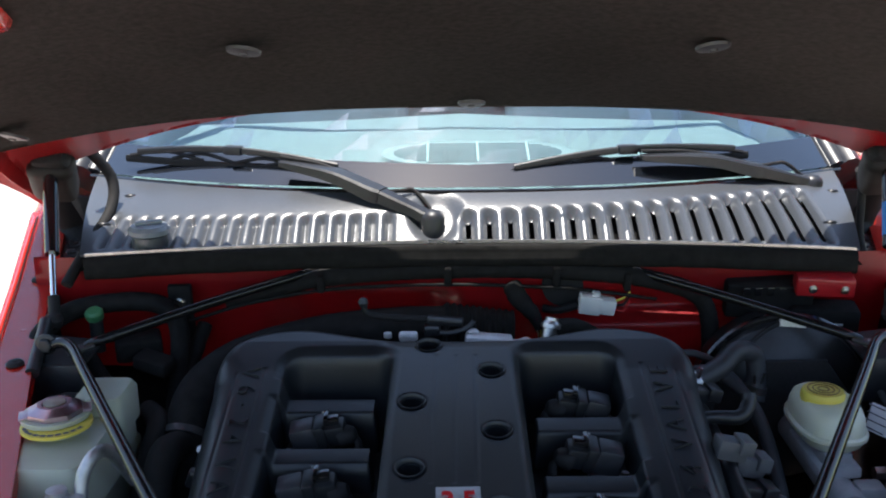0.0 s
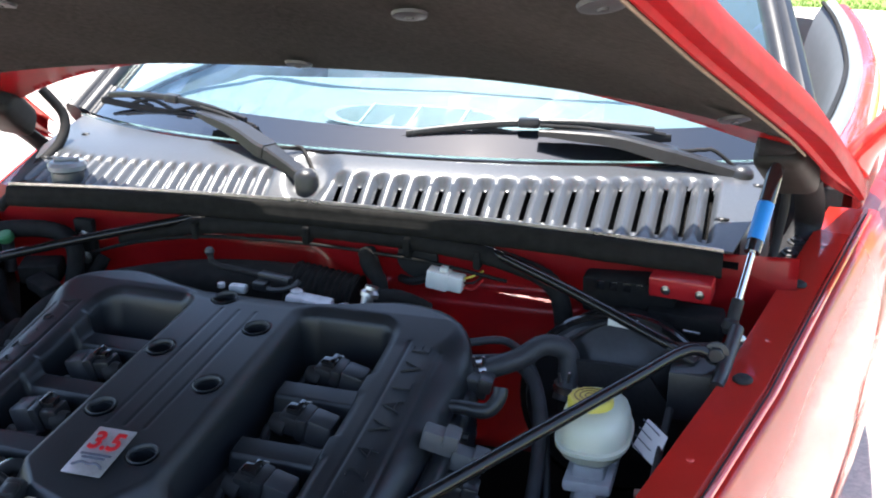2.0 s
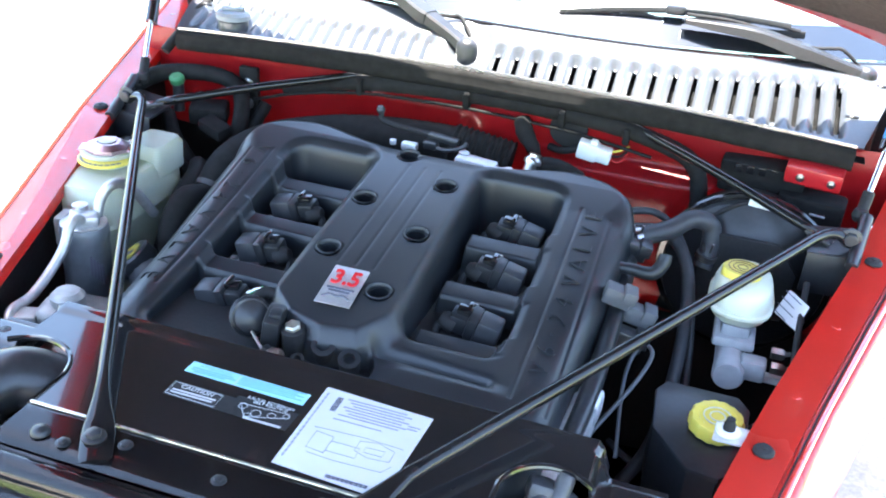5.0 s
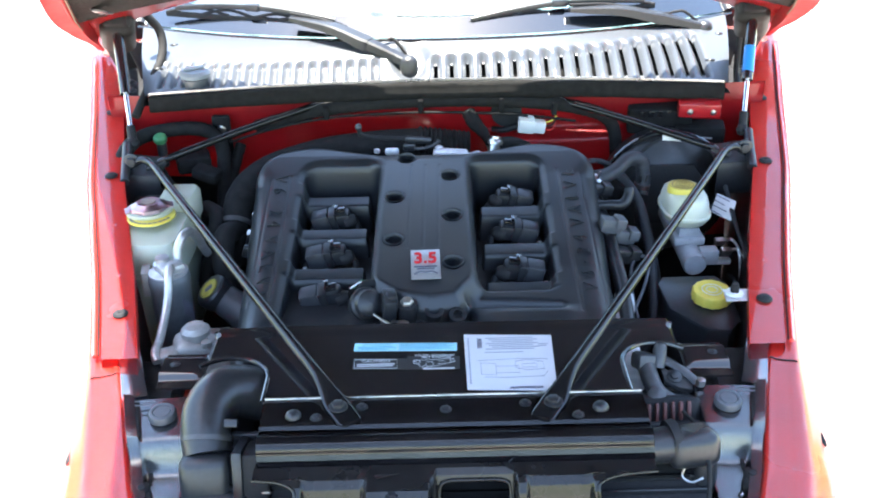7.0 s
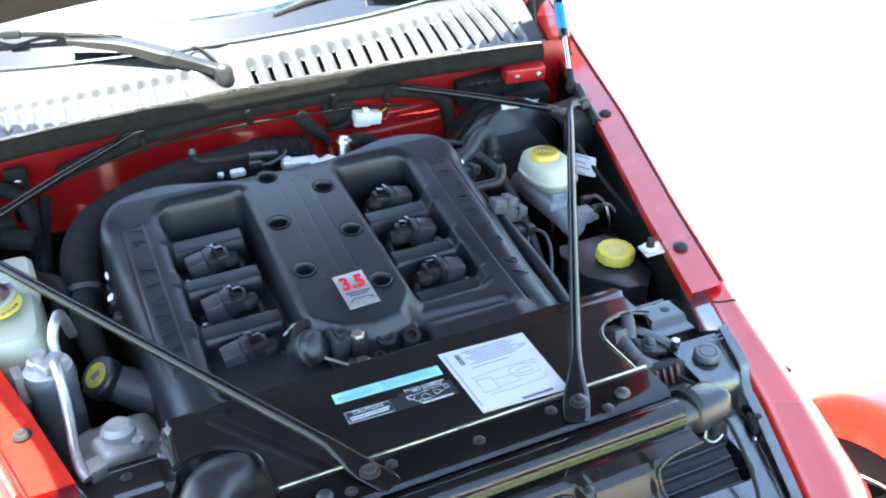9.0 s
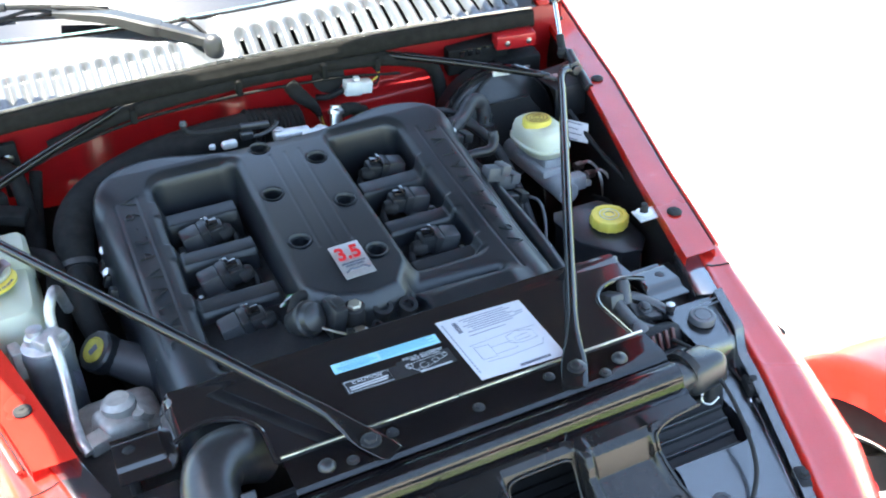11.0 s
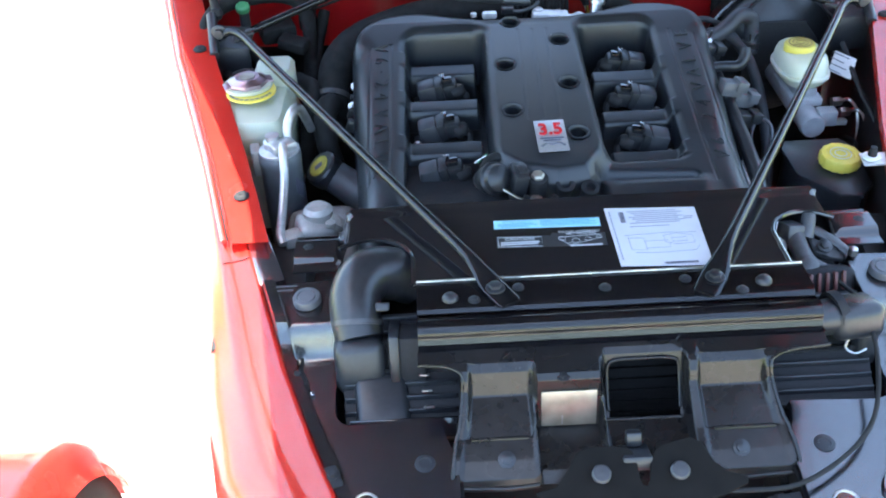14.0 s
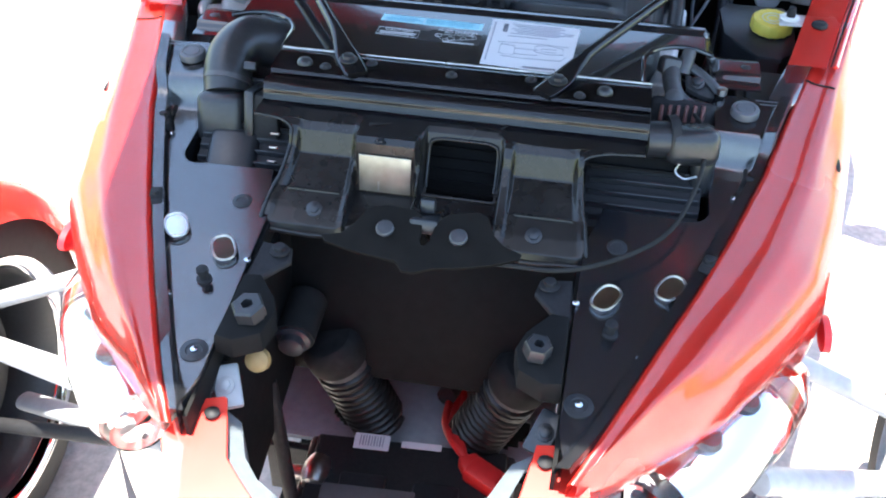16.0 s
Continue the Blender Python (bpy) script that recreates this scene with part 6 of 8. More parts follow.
for k in range(5):
    box(bm, (0.370 + 0.016 * k, 1.2375, 0.862), (0.010, 0.003, 0.012), (8, 0, -6), 0.001)
part("terminal_covers", bm, BLACK_GLOSS, rb)
bm = B()
tube(bm, [(0.474, 1.2185, 0.8225), (0.494, 1.2165, 0.8215)], 0.0016, 4, 1)
part("text_bar", bm, WHITE_INK, rb)
bm = B()
box(bm, (0.468, 1.228, 0.876), (0.074, 0.030, 0.026), (10, 0, -8), 0.003)
rbr = solo("red_bracket", bm, RED_IN, "red painted folded bracket on the firewall", "bracket")
for x in (0.450, 0.490):
    bm = B()
    bolt(bm, (x, 1.214 - (x - 0.468) * 0.14, 0.872), 0.004, 0.004, (100, 0, 0))
    part("rivet", bm, STEEL, rbr)
tg = thing("cable_tag", (0.40, 1.15, 0.82), "small white tag on a black cable tie", "tag")
bm = B()
box(bm, (0.408, 1.165, 0.845), (0.034, 0.006, 0.012), (0, 6, 0), 0.001)
part("tag", bm, WHITE, tg)
bm = B()
tube(bm, [(0.392, 1.165, 0.844), (0.372, 1.16, 0.836), (0.350, 1.15, 0.822)], 0.0028, 6, 4)
part("tie", bm, BLACK_MATT, tg)

# ---- left side of the bay ----
cb = thing("coolant_bottle", (-0.45, 0.95, 0.60), "milky plastic coolant bottle with metal pressure cap", "coolant bottle")
bm = B()
pot(bm, -0.448, 0.965, [(0.050, 0.090, 0.62), (0.051, 0.094, 0.66), (0.052, 0.097, 0.742), (0.054, 0.100, 0.745), (0.054, 0.100, 0.750), (0.051, 0.096, 0.754), (0.050, 0.093, 0.790), (0.045, 0.087, 0.801), (0.03, 0.05, 0.805)], p=8)
part("tank", bm, BOTTLE, cb)
bm = B()
pot(bm, -0.424, 1.025, [(0.030, 0.036, 0.78), (0.030, 0.036, 0.816), (0.025, 0.031, 0.824), (0.014, 0.02, 0.826)], p=6)
part("rear_chamber", bm, BOTTLE, cb)
bm = B()
lathe(bm, [(0.030, 0.0), (0.030, 0.016), (0.036, 0.017), (0.036, 0.022)], (-0.455, 0.962, 0.803), (0, 0, 0), 28)
part("neck", bm, BOTTLE, cb)
bm = B()
lathe(bm, [(0.037, 0.0), (0.037, 0.003), (0.026, 0.004)], (-0.450, 0.950, 0.815), (0, 0, 0), 32)
part("warning_ring", bm, YELLOW, cb, "yellow printed warning ring")
for k in range(10):
    a = -2.6 + k * 0.24
    bm = B()
    box(bm, (-0.450 + 0.0325 * math.cos(a), 0.950 + 0.0325 * math.sin(a), 0.8190), (0.0035, 0.006, 0.0004), (0, 0, math.degrees(a)))
    part("text_bar", bm, INK, cb)
bm = B()
lathe(bm, [(0.029, 0.0), (0.0305, 0.004), (0.0295, 0.010), (0.023, 0.013), (0.019, 0.016), (0.014, 0.016), (0.012, 0.013), (0.010, 0.015), (0.0, 0.0155)], (-0.455, 0.962, 0.820), (0, 0, 0), 8)
pc = part("pressure_cap", bm, CAPMETAL, cb, "stamped metal pressure cap")
bm = B()
lathe(bm, [(0.0115, 0.0), (0.0115, 0.002), (0.0, 0.0025)], (-0.455, 0.962, 0.835), (0, 0, 0), 20)
part("valve_disc", bm, GOLD, pc, "brass valve disc")
for a in (20, 200):
    bm = B()
    box(bm, (-0.455 + 0.030 * math.cos(radians(a)), 0.962 + 0.030 * math.sin(radians(a)), 0.826), (0.014, 0.022, 0.003), (0, 6, a), 0.001)
    part("ear", bm, CAPMETAL, pc)
acc = thing("air_conditioning_dryer", (-0.400, 0.828, 0.60), "silver air-conditioning accumulator with bent pipe", "accumulator")
bm = B()
lathe(bm, [(0.026, -0.16), (0.029, -0.15), (0.0295, -0.022), (0.0305, -0.020), (0.0305, -0.010), (0.0295, -0.004), (0.0275, 0.0), (0.012, 0.002), (0.0, 0.002)], (-0.400, 0.828, 0.784), (0, 0, 0), 28)
part("canister", bm, CANISTER, acc)
bm = B()
lathe(bm, [(0.0285, 0.0), (0.0285, 0.003), (0.027, 0.004), (0.0, 0.0045)], (-0.400, 0.828, 0.7815), (0, 0, 0), 28)
part("top_plate", bm, PIPE, acc, "bright top plate")
for k in range(5):
    bm = B()
    a = -0.75 + 0.12 * k
    box(bm, (-0.400 + 0.0300 * math.cos(a), 0.828 + 0.0300 * math.sin(a), 0.735 - 0.004 * k), (0.001, 0.003, 0.026), (0, 0, math.degrees(a)))
    part("text_bar", bm, INK, acc)
bm = B()
lathe(bm, [(0.014, 0.0), (0.014, 0.010), (0.010, 0.012), (0.010, 0.020), (0.0, 0.021)], (-0.408, 0.834, 0.784), (0, 0, 0), 14)
box(bm, (-0.394, 0.822, 0.792), (0.036, 0.026, 0.014), (0, 0, 35), 0.004)
part("fitting", bm, PIPE, acc)
bm = B()
tube(bm, [(-0.392, 0.818, 0.790), (-0.389, 0.802, 0.803), (-0.388, 0.786, 0.797), (-0.388, 0.765, 0.770), (-0.390, 0.715, 0.742), (-0.388, 0.676, 0.742), (-0.383, 0.662, 0.735)], 0.0062, 12, 6)
part("pipe", bm, PIPE, acc, "bare aluminium pipe")
bm = B()
tube(bm, [(-0.388, 0.840, 0.790), (-0.386, 0.848, 0.812), (-0.378, 0.862, 0.826), (-0.372, 0.888, 0.815), (-0.366, 0.93, 0.76)], 0.0068, 12, 6)
part("rear_pipe", bm, PIPE, acc, "bare aluminium pipe")
bm = B()
box(bm, (-0.435, 0.835, 0.765), (0.014, 0.030, 0.040), (0, 0, 10), 0.003)
part("clamp", bm, CASTG, acc)
cmp_ = thing("compressor", (-0.35, 0.70, 0.60), "cast aluminium compressor head beside the engine", "compressor")
bm = B()
box(bm, (-0.345, 0.705, 0.722), (0.055, 0.050, 0.045), (0, 10, 15), 0.012, 3)
lathe(bm, [(0.020, -0.02), (0.020, 0.012), (0.014, 0.018), (0.0, 0.019)], (-0.340, 0.712, 0.742), (0, 0, 0), 18)
box(bm, (-0.372, 0.680, 0.728), (0.026, 0.026, 0.026), (0, 0, 20), 0.004, 2)
lathe(bm, [(0.012, 0.0), (0.012, 0.010), (0.0, 0.012)], (-0.318, 0.700, 0.735), (0, 40, 0), 12)
box(bm, (-0.34, 0.73, 0.66), (0.10, 0.14, 0.10), (0, 0, 5), 0.02, 3)
part("housing", bm, CASTG, cmp_)
bm = B()
lathe(bm, [(0.007, 0), (0.007, 0.006), (0.0, 0.007)], (-0.322, 0.690, 0.742), (0, 0, 0), 12)
part("port_cap", bm, CASTG, cmp_)
of = thing("oil_filler", (-0.33, 0.87, 0.66), "black oil filler tube with yellow-marked cap", "oil filler")
bm = B()
tube(bm, [(-0.250, 0.800, 0.690), (-0.290, 0.825, 0.705), (-0.330, 0.850, 0.722)], [0.030, 0.027, 0.024], 18, 3)
part("tube", bm, HOSE, of)
bm = B()
lathe(bm, [(0.025, 0.0), (0.0265, 0.002), (0.0265, 0.020), (0.024, 0.023), (0.0, 0.0235)], (-0.336, 0.853, 0.724), (14, -38, 0), 28, 14, 0.03)
oc = part("cap", bm, BLACK_SEMI, of)
mo = pose(-0.336, 0.853, 0.724, 14, -38, 0)
bm = B()
tube(bm, [mo @ Vector((0.016 * math.cos(a), 0.016 * math.sin(a), 0.0238)) for a in np.linspace(0, 2 * math.pi, 22)], 0.0012, 5, 1, up=(1, 0, 0))
lathe(bm, [(0.0145, 0.0235), (0.0145, 0.0242), (0.0, 0.0243)], (-0.336, 0.853, 0.724), (14, -38, 0), 24)
part("ring_mark", bm, OLIVE, oc, "yellow printed ring")
bm = B()
box(bm, (0, 0, 0.0246), (0.014, 0.008, 0.0008), bevel=0.0002)
bmesh.ops.transform(bm, matrix=mo, verts=bm.verts)
part("symbol", bm, INK, oc)
bm = B()
tube(bm, [(-0.282, 0.76, 0.76), (-0.289, 0.755, 0.72), (-0.288, 0.75, 0.64), (-0.285, 0.75, 0.58)], 0.0035, 8, 5)
solo("dipstick_tube", bm, BLACK_SEMI, "thin black dipstick tube beside the engine", "dipstick")

# intake tract behind the engine
it = thing("intake_duct", (-0.25, 1.15, 0.75), "large black intake duct curving behind the engine", "air duct")
bm = B()
tube(bm, [(-0.335, 0.99, 0.70), (-0.338, 1.035, 0.760), (-0.330, 1.09, 0.788), (-0.290, 1.150, 0.800), (-0.20, 1.195, 0.810), (-0.10, 1.210, 0.815), (-0.03, 1.212, 0.816)], [0.020, 0.024, 0.029, 0.034, 0.036, 0.037, 0.037], 22, 8)
part("duct", bm, SHADE_BLACK, it)
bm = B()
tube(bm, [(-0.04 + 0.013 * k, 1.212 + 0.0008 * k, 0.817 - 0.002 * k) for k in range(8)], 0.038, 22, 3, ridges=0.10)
part("bellows", bm, SHADE_BLACK, it, "ribbed rubber bellows")
bm = B()
lathe(bm, [(0.0245, -0.004), (0.0260, -0.004), (0.0260, 0.004), (0.0245, 0.004)], (-0.338, 1.035, 0.760), (-48, 8, 0), 22, caps=False)
part("clamp", bm, CAST, it, "dull worm-drive clamp")
bm = B()
tube(bm, [(-0.338, 1.02, 0.755), (-0.346, 0.975, 0.765), (-0.345, 0.935, 0.735), (-0.330, 0.92, 0.68), (-0.31, 0.93, 0.62)], [0.018, 0.018, 0.017, 0.016, 0.016], 14, 6)
part("breather_hose", bm, RUBBER, it)
for k in range(5):
    bm = B()
    box(bm, (-0.302, 0.94 + 0.02 * k, 0.755 - 0.012 * (k % 2)), (0.022, 0.014, 0.020), (0, 20, 0), 0.003)
    part("plug", bm, BLACK_SEMI, it)
for p in ((-0.300, 1.02, 0.782), (-0.305, 0.985, 0.765)):
    bm = B()
    bolt(bm, p, 0.005, 0.008, (40, -30, 0))
    part("bolt", bm, STEEL, it)
th = thing("throttle_linkage", (-0.02, 1.15, 0.82), "black throttle linkage and bright throttle body behind the cover", "throttle")
bm = B()
tube(bm, [(-0.137, 1.172, 0.872), (-0.135, 1.170, 0.862), (-0.120, 1.166, 0.858), (-0.085, 1.160, 0.857), (-0.05, 1.155, 0.857)], 0.0042, 10, 5)
part("rod", bm, BLACK_MATT, th)
bm = B()
box(bm, (-0.034, 1.154, 0.855), (0.046, 0.014, 0.010), (0, 4, -4), 0.003)
box(bm, (-0.050, 1.146, 0.846), (0.020, 0.016, 0.012), (0, 0, -4), 0.003)
tube(bm, [(-0.058, 1.146, 0.846), (-0.030, 1.142, 0.843), (-0.006, 1.146, 0.849), (0.002, 1.150, 0.856)], 0.0034, 8, 5)
part("cable_housing", bm, BLACK_SEMI, th)
bm = B()
lathe(bm, [(0.0, -0.007), (0.005, -0.005), (0.0068, 0.0), (0.005, 0.005), (0.0, 0.007)], (-0.138, 1.172, 0.874), (0, 0, 0), 12)
part("ball_end", bm, BLACK_SEMI, th)
bm = B()
box(bm, (-0.080, 1.140, 0.840), (0.024, 0.014, 0.012), (0, 0, 0), 0.004)
lathe(bm, [(0.005, 0.0), (0.005, 0.006), (0.0, 0.007)], (-0.106, 1.142, 0.838), (0, 0, 0), 10)
part("lever_plate", bm, ALU, th, "bright lever plate")
bm = B()
box(bm, (0.020, 1.140, 0.832), (0.060, 0.026, 0.018), (0, 4, -2), 0.005)
box(bm, (0.048, 1.130, 0.830), (0.034, 0.020, 0.014), (6, 8, 14), 0.005)
box(bm, (0.066, 1.136, 0.828), (0.022, 0.024, 0.016), (0, -6, 30), 0.005)
lathe(bm, [(0.008, 0.0), (0.008, 0.007), (0.005, 0.009), (0.0, 0.0095)], (0.000, 1.144, 0.838), (0, 4, 0), 12)
part("throttle_body", bm, ALU, th, "bright cast throttle body")
bm = B()
lathe(bm, [(0.010, -0.03), (0.010, 0.0), (0.013, 0.001), (0.013, 0.006), (0.009, 0.010), (0.009, 0.014), (0.0, 0.015)], (0.098, 1.148, 0.846), (-15, 10, 0), 14)
part("breather_fitting", bm, STEEL, th, "bright breather fitting")
bm = B()
tube(bm, [(0.10, 1.15, 0.845), (0.13, 1.17, 0.84), (0.16, 1.19, 0.82)], 0.011, 12, 4)
part("breather_hose", bm, SHADE_BLACK, th)

# service port, hoses and strap at the left rear
sp = thing("service_port", (-0.491, 1.20, 0.84), "air-conditioning service port with green cap", "valve")
bm = B()
tube(bm, [(-0.491, 1.20, 0.80), (-0.491, 1.20, 0.846)], 0.009, 12, 1)
part("stem", bm, BLACK_SEMI, sp)
bm = B()
lathe(bm, [(0.010, 0.0), (0.0115, 0.002), (0.0115, 0.010), (0.009, 0.013), (0.0, 0.0135)], (-0.491, 1.199, 0.846), (18, 0, 0), 18, 9, 0.04)
part("cap", bm, GREEN_CAP, sp, "green screw cap")
pipe("air_conditioning_hose", [(-0.545, 1.10, 0.80), (-0.548, 1.15, 0.835), (-0.53, 1.20, 0.852), (-0.48, 1.225, 0.858), (-0.42, 1.23, 0.855), (-0.39, 1.22, 0.83), (-0.385, 1.19, 0.77), (-0.39, 1.15, 0.70)], 0.013, SHADE_BLACK, "black air-conditioning hose bending along the firewall", seg=12)
pipe("air_conditioning_hose", [(-0.50, 1.18, 0.80), (-0.47, 1.15, 0.775), (-0.43, 1.13, 0.745), (-0.40, 1.12, 0.72), (-0.38, 1.09, 0.66)], 0.012, SHADE_BLACK, "black hose behind the coolant bottle", seg=12)
pipe("wiring_loom", [(-0.36, 1.245, 0.82), (-0.375, 1.20, 0.77), (-0.385, 1.14, 0.72), (-0.39, 1.08, 0.66)], 0.010, SHADE_BLACK, "black wiring loom dropping beside the engine", "wiring", ridges=0.05)
pipe("wiring_loom", [(-0.52, 1.12, 0.78), (-0.50, 1.06, 0.79), (-0.47, 1.05, 0.80), (-0.42, 1.08, 0.77), (-0.40, 1.10, 0.72)], 0.008, BLACK_MATT, "black wiring loom behind the coolant bottle", "wiring", ridges=0.05)
pipe("coolant_hose", [(-0.40, 1.10, 0.76), (-0.37, 1.04, 0.77), (-0.375, 1.0, 0.74), (-0.39, 0.97, 0.66)], 0.014, RUBBER, "black coolant hose behind the bottle")
sb = thing("firewall_strap", (-0.395, 1.24, 0.83), "black riveted strap on the firewall", "bracket")
bm = B()
box(bm, (-0.392, 1.252, 0.830), (0.032, 0.012, 0.090), (4, 0, 0), 0.003)
part("strap", bm, SHADE_BLACK, sb)
for z in (0.815, 0.852):
    bm = B()
    bolt(bm, (-0.392, 1.246, z), 0.006, 0.005, (90, 0, 0))
    part("rivet", bm, STEEL, sb)
bm = B()
box(bm, (-0.44, 1.205, 0.805), (0.06, 0.04, 0.03), (10, 0, 20), 0.006)
box(bm, (-0.41, 1.17, 0.795), (0.05, 0.03, 0.02), (10, 10, -20), 0.005)
solo("switch_block", bm, SHADE_BLACK, "black switch block on the firewall", "switch")

# throttle sensor group in the cover's front recess
vg = thing("vacuum_actuator", (-0.055, 0.70, 0.72), "black vacuum actuator and plugs in the cover's front recess", "actuator")
bm = B()
lathe(bm, [(0.008, -0.036), (0.013, -0.032), (0.0175, -0.019), (0.020, -0.004), (0.023, -0.002), (0.023, 0.003), (0.020, 0.005), (0.018, 0.013), (0.010, 0.018), (0.0, 0.019)], (-0.104, 0.712, 0.788), (62, 0, 34), 28)
part("can", bm, BLACK_SEMI, vg)
bm = B()
tube(bm, [(-0.093, 0.694, 0.782), (-0.078, 0.680, 0.779), (-0.060, 0.666, 0.776)], 0.0018, 8, 1)
part("rod", bm, STEEL, vg)
bm = B()
box(bm, (-0.040, 0.668, 0.774), (0.062, 0.010, 0.006), (0, 12, -14), 0.002)
part("lever", bm, BLACK_SEMI, vg)
bm = B()
bolt(bm, (-0.054, 0.667, 0.777), 0.0075, 0.008, (14, 0, 0))
part("bolt", bm, STEEL, vg, "bright hex bolt")
bm = B()
box(bm, (-0.074, 0.706, 0.784), (0.020, 0.036, 0.046), (10, 8, 12), 0.005, 2)
box(bm, (-0.068, 0.702, 0.806), (0.014, 0.016, 0.008), (10, 0, 12), 0.003)
part("bracket", bm, BLACK_SEMI, vg)
bm = B()
lathe(bm, [(0.013, -0.05), (0.013, 0.0), (0.010, 0.002)], (-0.048, 0.700, 0.794), (12, 0, 0), 16)
part("sensor", bm, BLACK_MATT, vg)
bm = B()
lathe(bm, [(0.009, 0.0), (0.009, 0.005), (0.007, 0.007), (0.0, 0.0075)], (-0.048, 0.700, 0.794), (12, 0, 0), 6)
part("sensor_nut", bm, GOLD, vg, "brass sensor nut")
for at, rr, hh in (((-0.012, 0.698, 0.784), 0.012, 0.05), ((0.020, 0.692, 0.780), 0.011, 0.04), ((-0.030, 0.672, 0.778), 0.007, 0.03)):
    bm = B()
    lathe(bm, [(rr, -hh), (rr, -0.006), (rr * 1.08, -0.005), (rr * 1.08, 0.0), (rr * 0.85, 0.001), (rr * 0.6, 0.001), (rr * 0.55, -0.006), (0.0, -0.006)], at, (24, 6, 0), 18)
    part("stub", bm, BLACK_MATT, vg)
bm = B()
tube(bm, [(-0.118, 0.735, 0.785), (-0.104, 0.748, 0.798), (-0.084, 0.748, 0.792), (-0.070, 0.728, 0.778)], 0.0075, 10, 5)
part("hose", bm, RUBBER, vg)
for k in range(2):
    bm = B()
    tube(bm, [(-0.128 + 0.004 * k, 0.748, 0.792), (-0.112, 0.752 + 0.003 * k, 0.800), (-0.098, 0.746, 0.796)], 0.0014, 6, 4)
    part("wire", bm, GREEN_CAP if k else STEEL, vg)

# ---- front compartment ----


def side_z(y, x=0.215):
    return 0.675 - 0.045 * (x - 0.215) + 0.112 * (y - 0.116) + 0.036 * S(y, 0.462, 0.484)


def side_panel(side):
    bm = B()

    def sheet(y, xi, u):
        ax = lerp_rows(WING, y)[0] - 0.006
        x = xi + (ax - xi) * u
        z = side_z(y, x) + 0.004 * S(x, ax - 0.016, ax - 0.010) - 0.05 * (1 - S(u, 0.0, 0.03))
        if y > 0.553:
            z -= 0.10 * (y - 0.553) / 0.017 * 0.5
        return (side * x, y, z)

    def front(u, v):
        y = 0.028 + 0.337 * v
        return sheet(y, 0.166 + 0.008 * S(0.08 - y, 0, 0.05) + 0.015 * S(y, 0.30, 0.36), u)

    def rear(u, v):
        y = 0.365 + 0.205 * v
        k = max(0.0, 0.387 - y)
        return sheet(y, 0.280 + math.sqrt(max(0.0, 0.022 ** 2 - k * k)), u)
    surface(bm, front, 50, 56, thick=-0.003)
    bm2 = B()
    surface(bm2, rear, 34, 70, thick=-0.003)
    me2 = bpy.data.meshes.new("rear_sheet")
    bm2.to_mesh(me2)
    bm2.free()
    bm.from_mesh(me2)
    bpy.data.meshes.remove(me2)
    p = part("side_panel", bm, LINER, car, "satin black wing liner panel with oval plugs and studs", 50)

    def zz(y, x=0.215):
        return side_z(y, x)
    for x, y, a in ((0.262, 0.256, 30), (0.199, 0.229, 32)):
        bm = B()
        pts = [(0.0125 * math.copysign(abs(math.cos(t)) ** 0.8, math.cos(t)) * 0.95, 0.019 * math.copysign(abs(math.sin(t)) ** 0.8, math.sin(t)) * 0.95, 0) for t in np.linspace(0, 2 * math.pi, 29)[:-1]]
        slab(bm, pts, (0, 0, 0.005), 0.0015)
        bmesh.ops.transform(bm, matrix=pose(side * x, y, zz(y, x) + 0.001, 6, 0, side * (a - 60)), verts=bm.verts)
        plug = part("oval_plug", bm, PLUG, p, "shiny oval plug")
        bm = B()
        tube(bm, [pose(side * x, y, zz(y, x) + 0.0065, 6, 0, side * (a - 60)) @ Vector(q) for q in pts + pts[:1]], 0.0014, 6, 1)
        part("bright_edge", bm, STEEL, p, "bright rim")
    for x, y, r in ((0.206, 0.308, 0.011), (0.183, 0.098, 0.014)):
        bm = B()
        lathe(bm, [(r, 0.0), (r * 0.97, 0.0015), (r * 0.6, 0.002), (r * 0.55, 0.001), (0.0, 0.001)], (side * x, y, zz(y, x)), (6, 0, 0), 22)
        part("boss", bm, BLACK_SEMI, p)
    for x, y in ((0.183, 0.098), (0.235, 0.164), (0.296, 0.290), (0.330, 0.412), (0.158 + 0.012, 0.219)):
        bm = B()
        lathe(bm, [(0.0038, 0.0), (0.0036, 0.0025), (0.002, 0.0038), (0.0, 0.004)], (side * x, y, zz(y, x) + 0.001), (6, 0, 0), 14)
        part("rivet", bm, PLUG, p, "bright rivet head")
    bm = B()
    lathe(bm, [(0.008, 0.0), (0.008, 0.003), (0.0045, 0.004), (0.0045, 0.012), (0.0065, 0.013), (0.006, 0.017), (0.0, 0.018)], (side * 0.206, 0.188, zz(0.188)), (6, 0, 0), 12)
    part("stud", bm, BLACK_MATT, p)
    for x, y in ((0.345, 0.428), (0.300, 0.292)):
        bm = B()
        box(bm, (side * x, y, zz(y, x) + 0.006), (0.018, 0.030, 0.016), (6, 0, side * -20), 0.005)
        bolt(bm, (side * x, y, zz(y, x) + 0.013), 0.005, 0.006)
        part("clip_block", bm, BLACK_MATT, p)
    bm = B()
    lathe(bm, [(0.0165, -0.004), (0.0165, 0.002), (0.0150, 0.0045), (0.0115, 0.0050), (0.0105, 0.0035), (0.0095, 0.0050), (0.0, 0.0052)], (side * 0.338, 0.518, side_z(0.518)), (6, 0, 0), 28)
    part("push_plug", bm, GREY, p, "round dark grey push plug")
    bm = B()
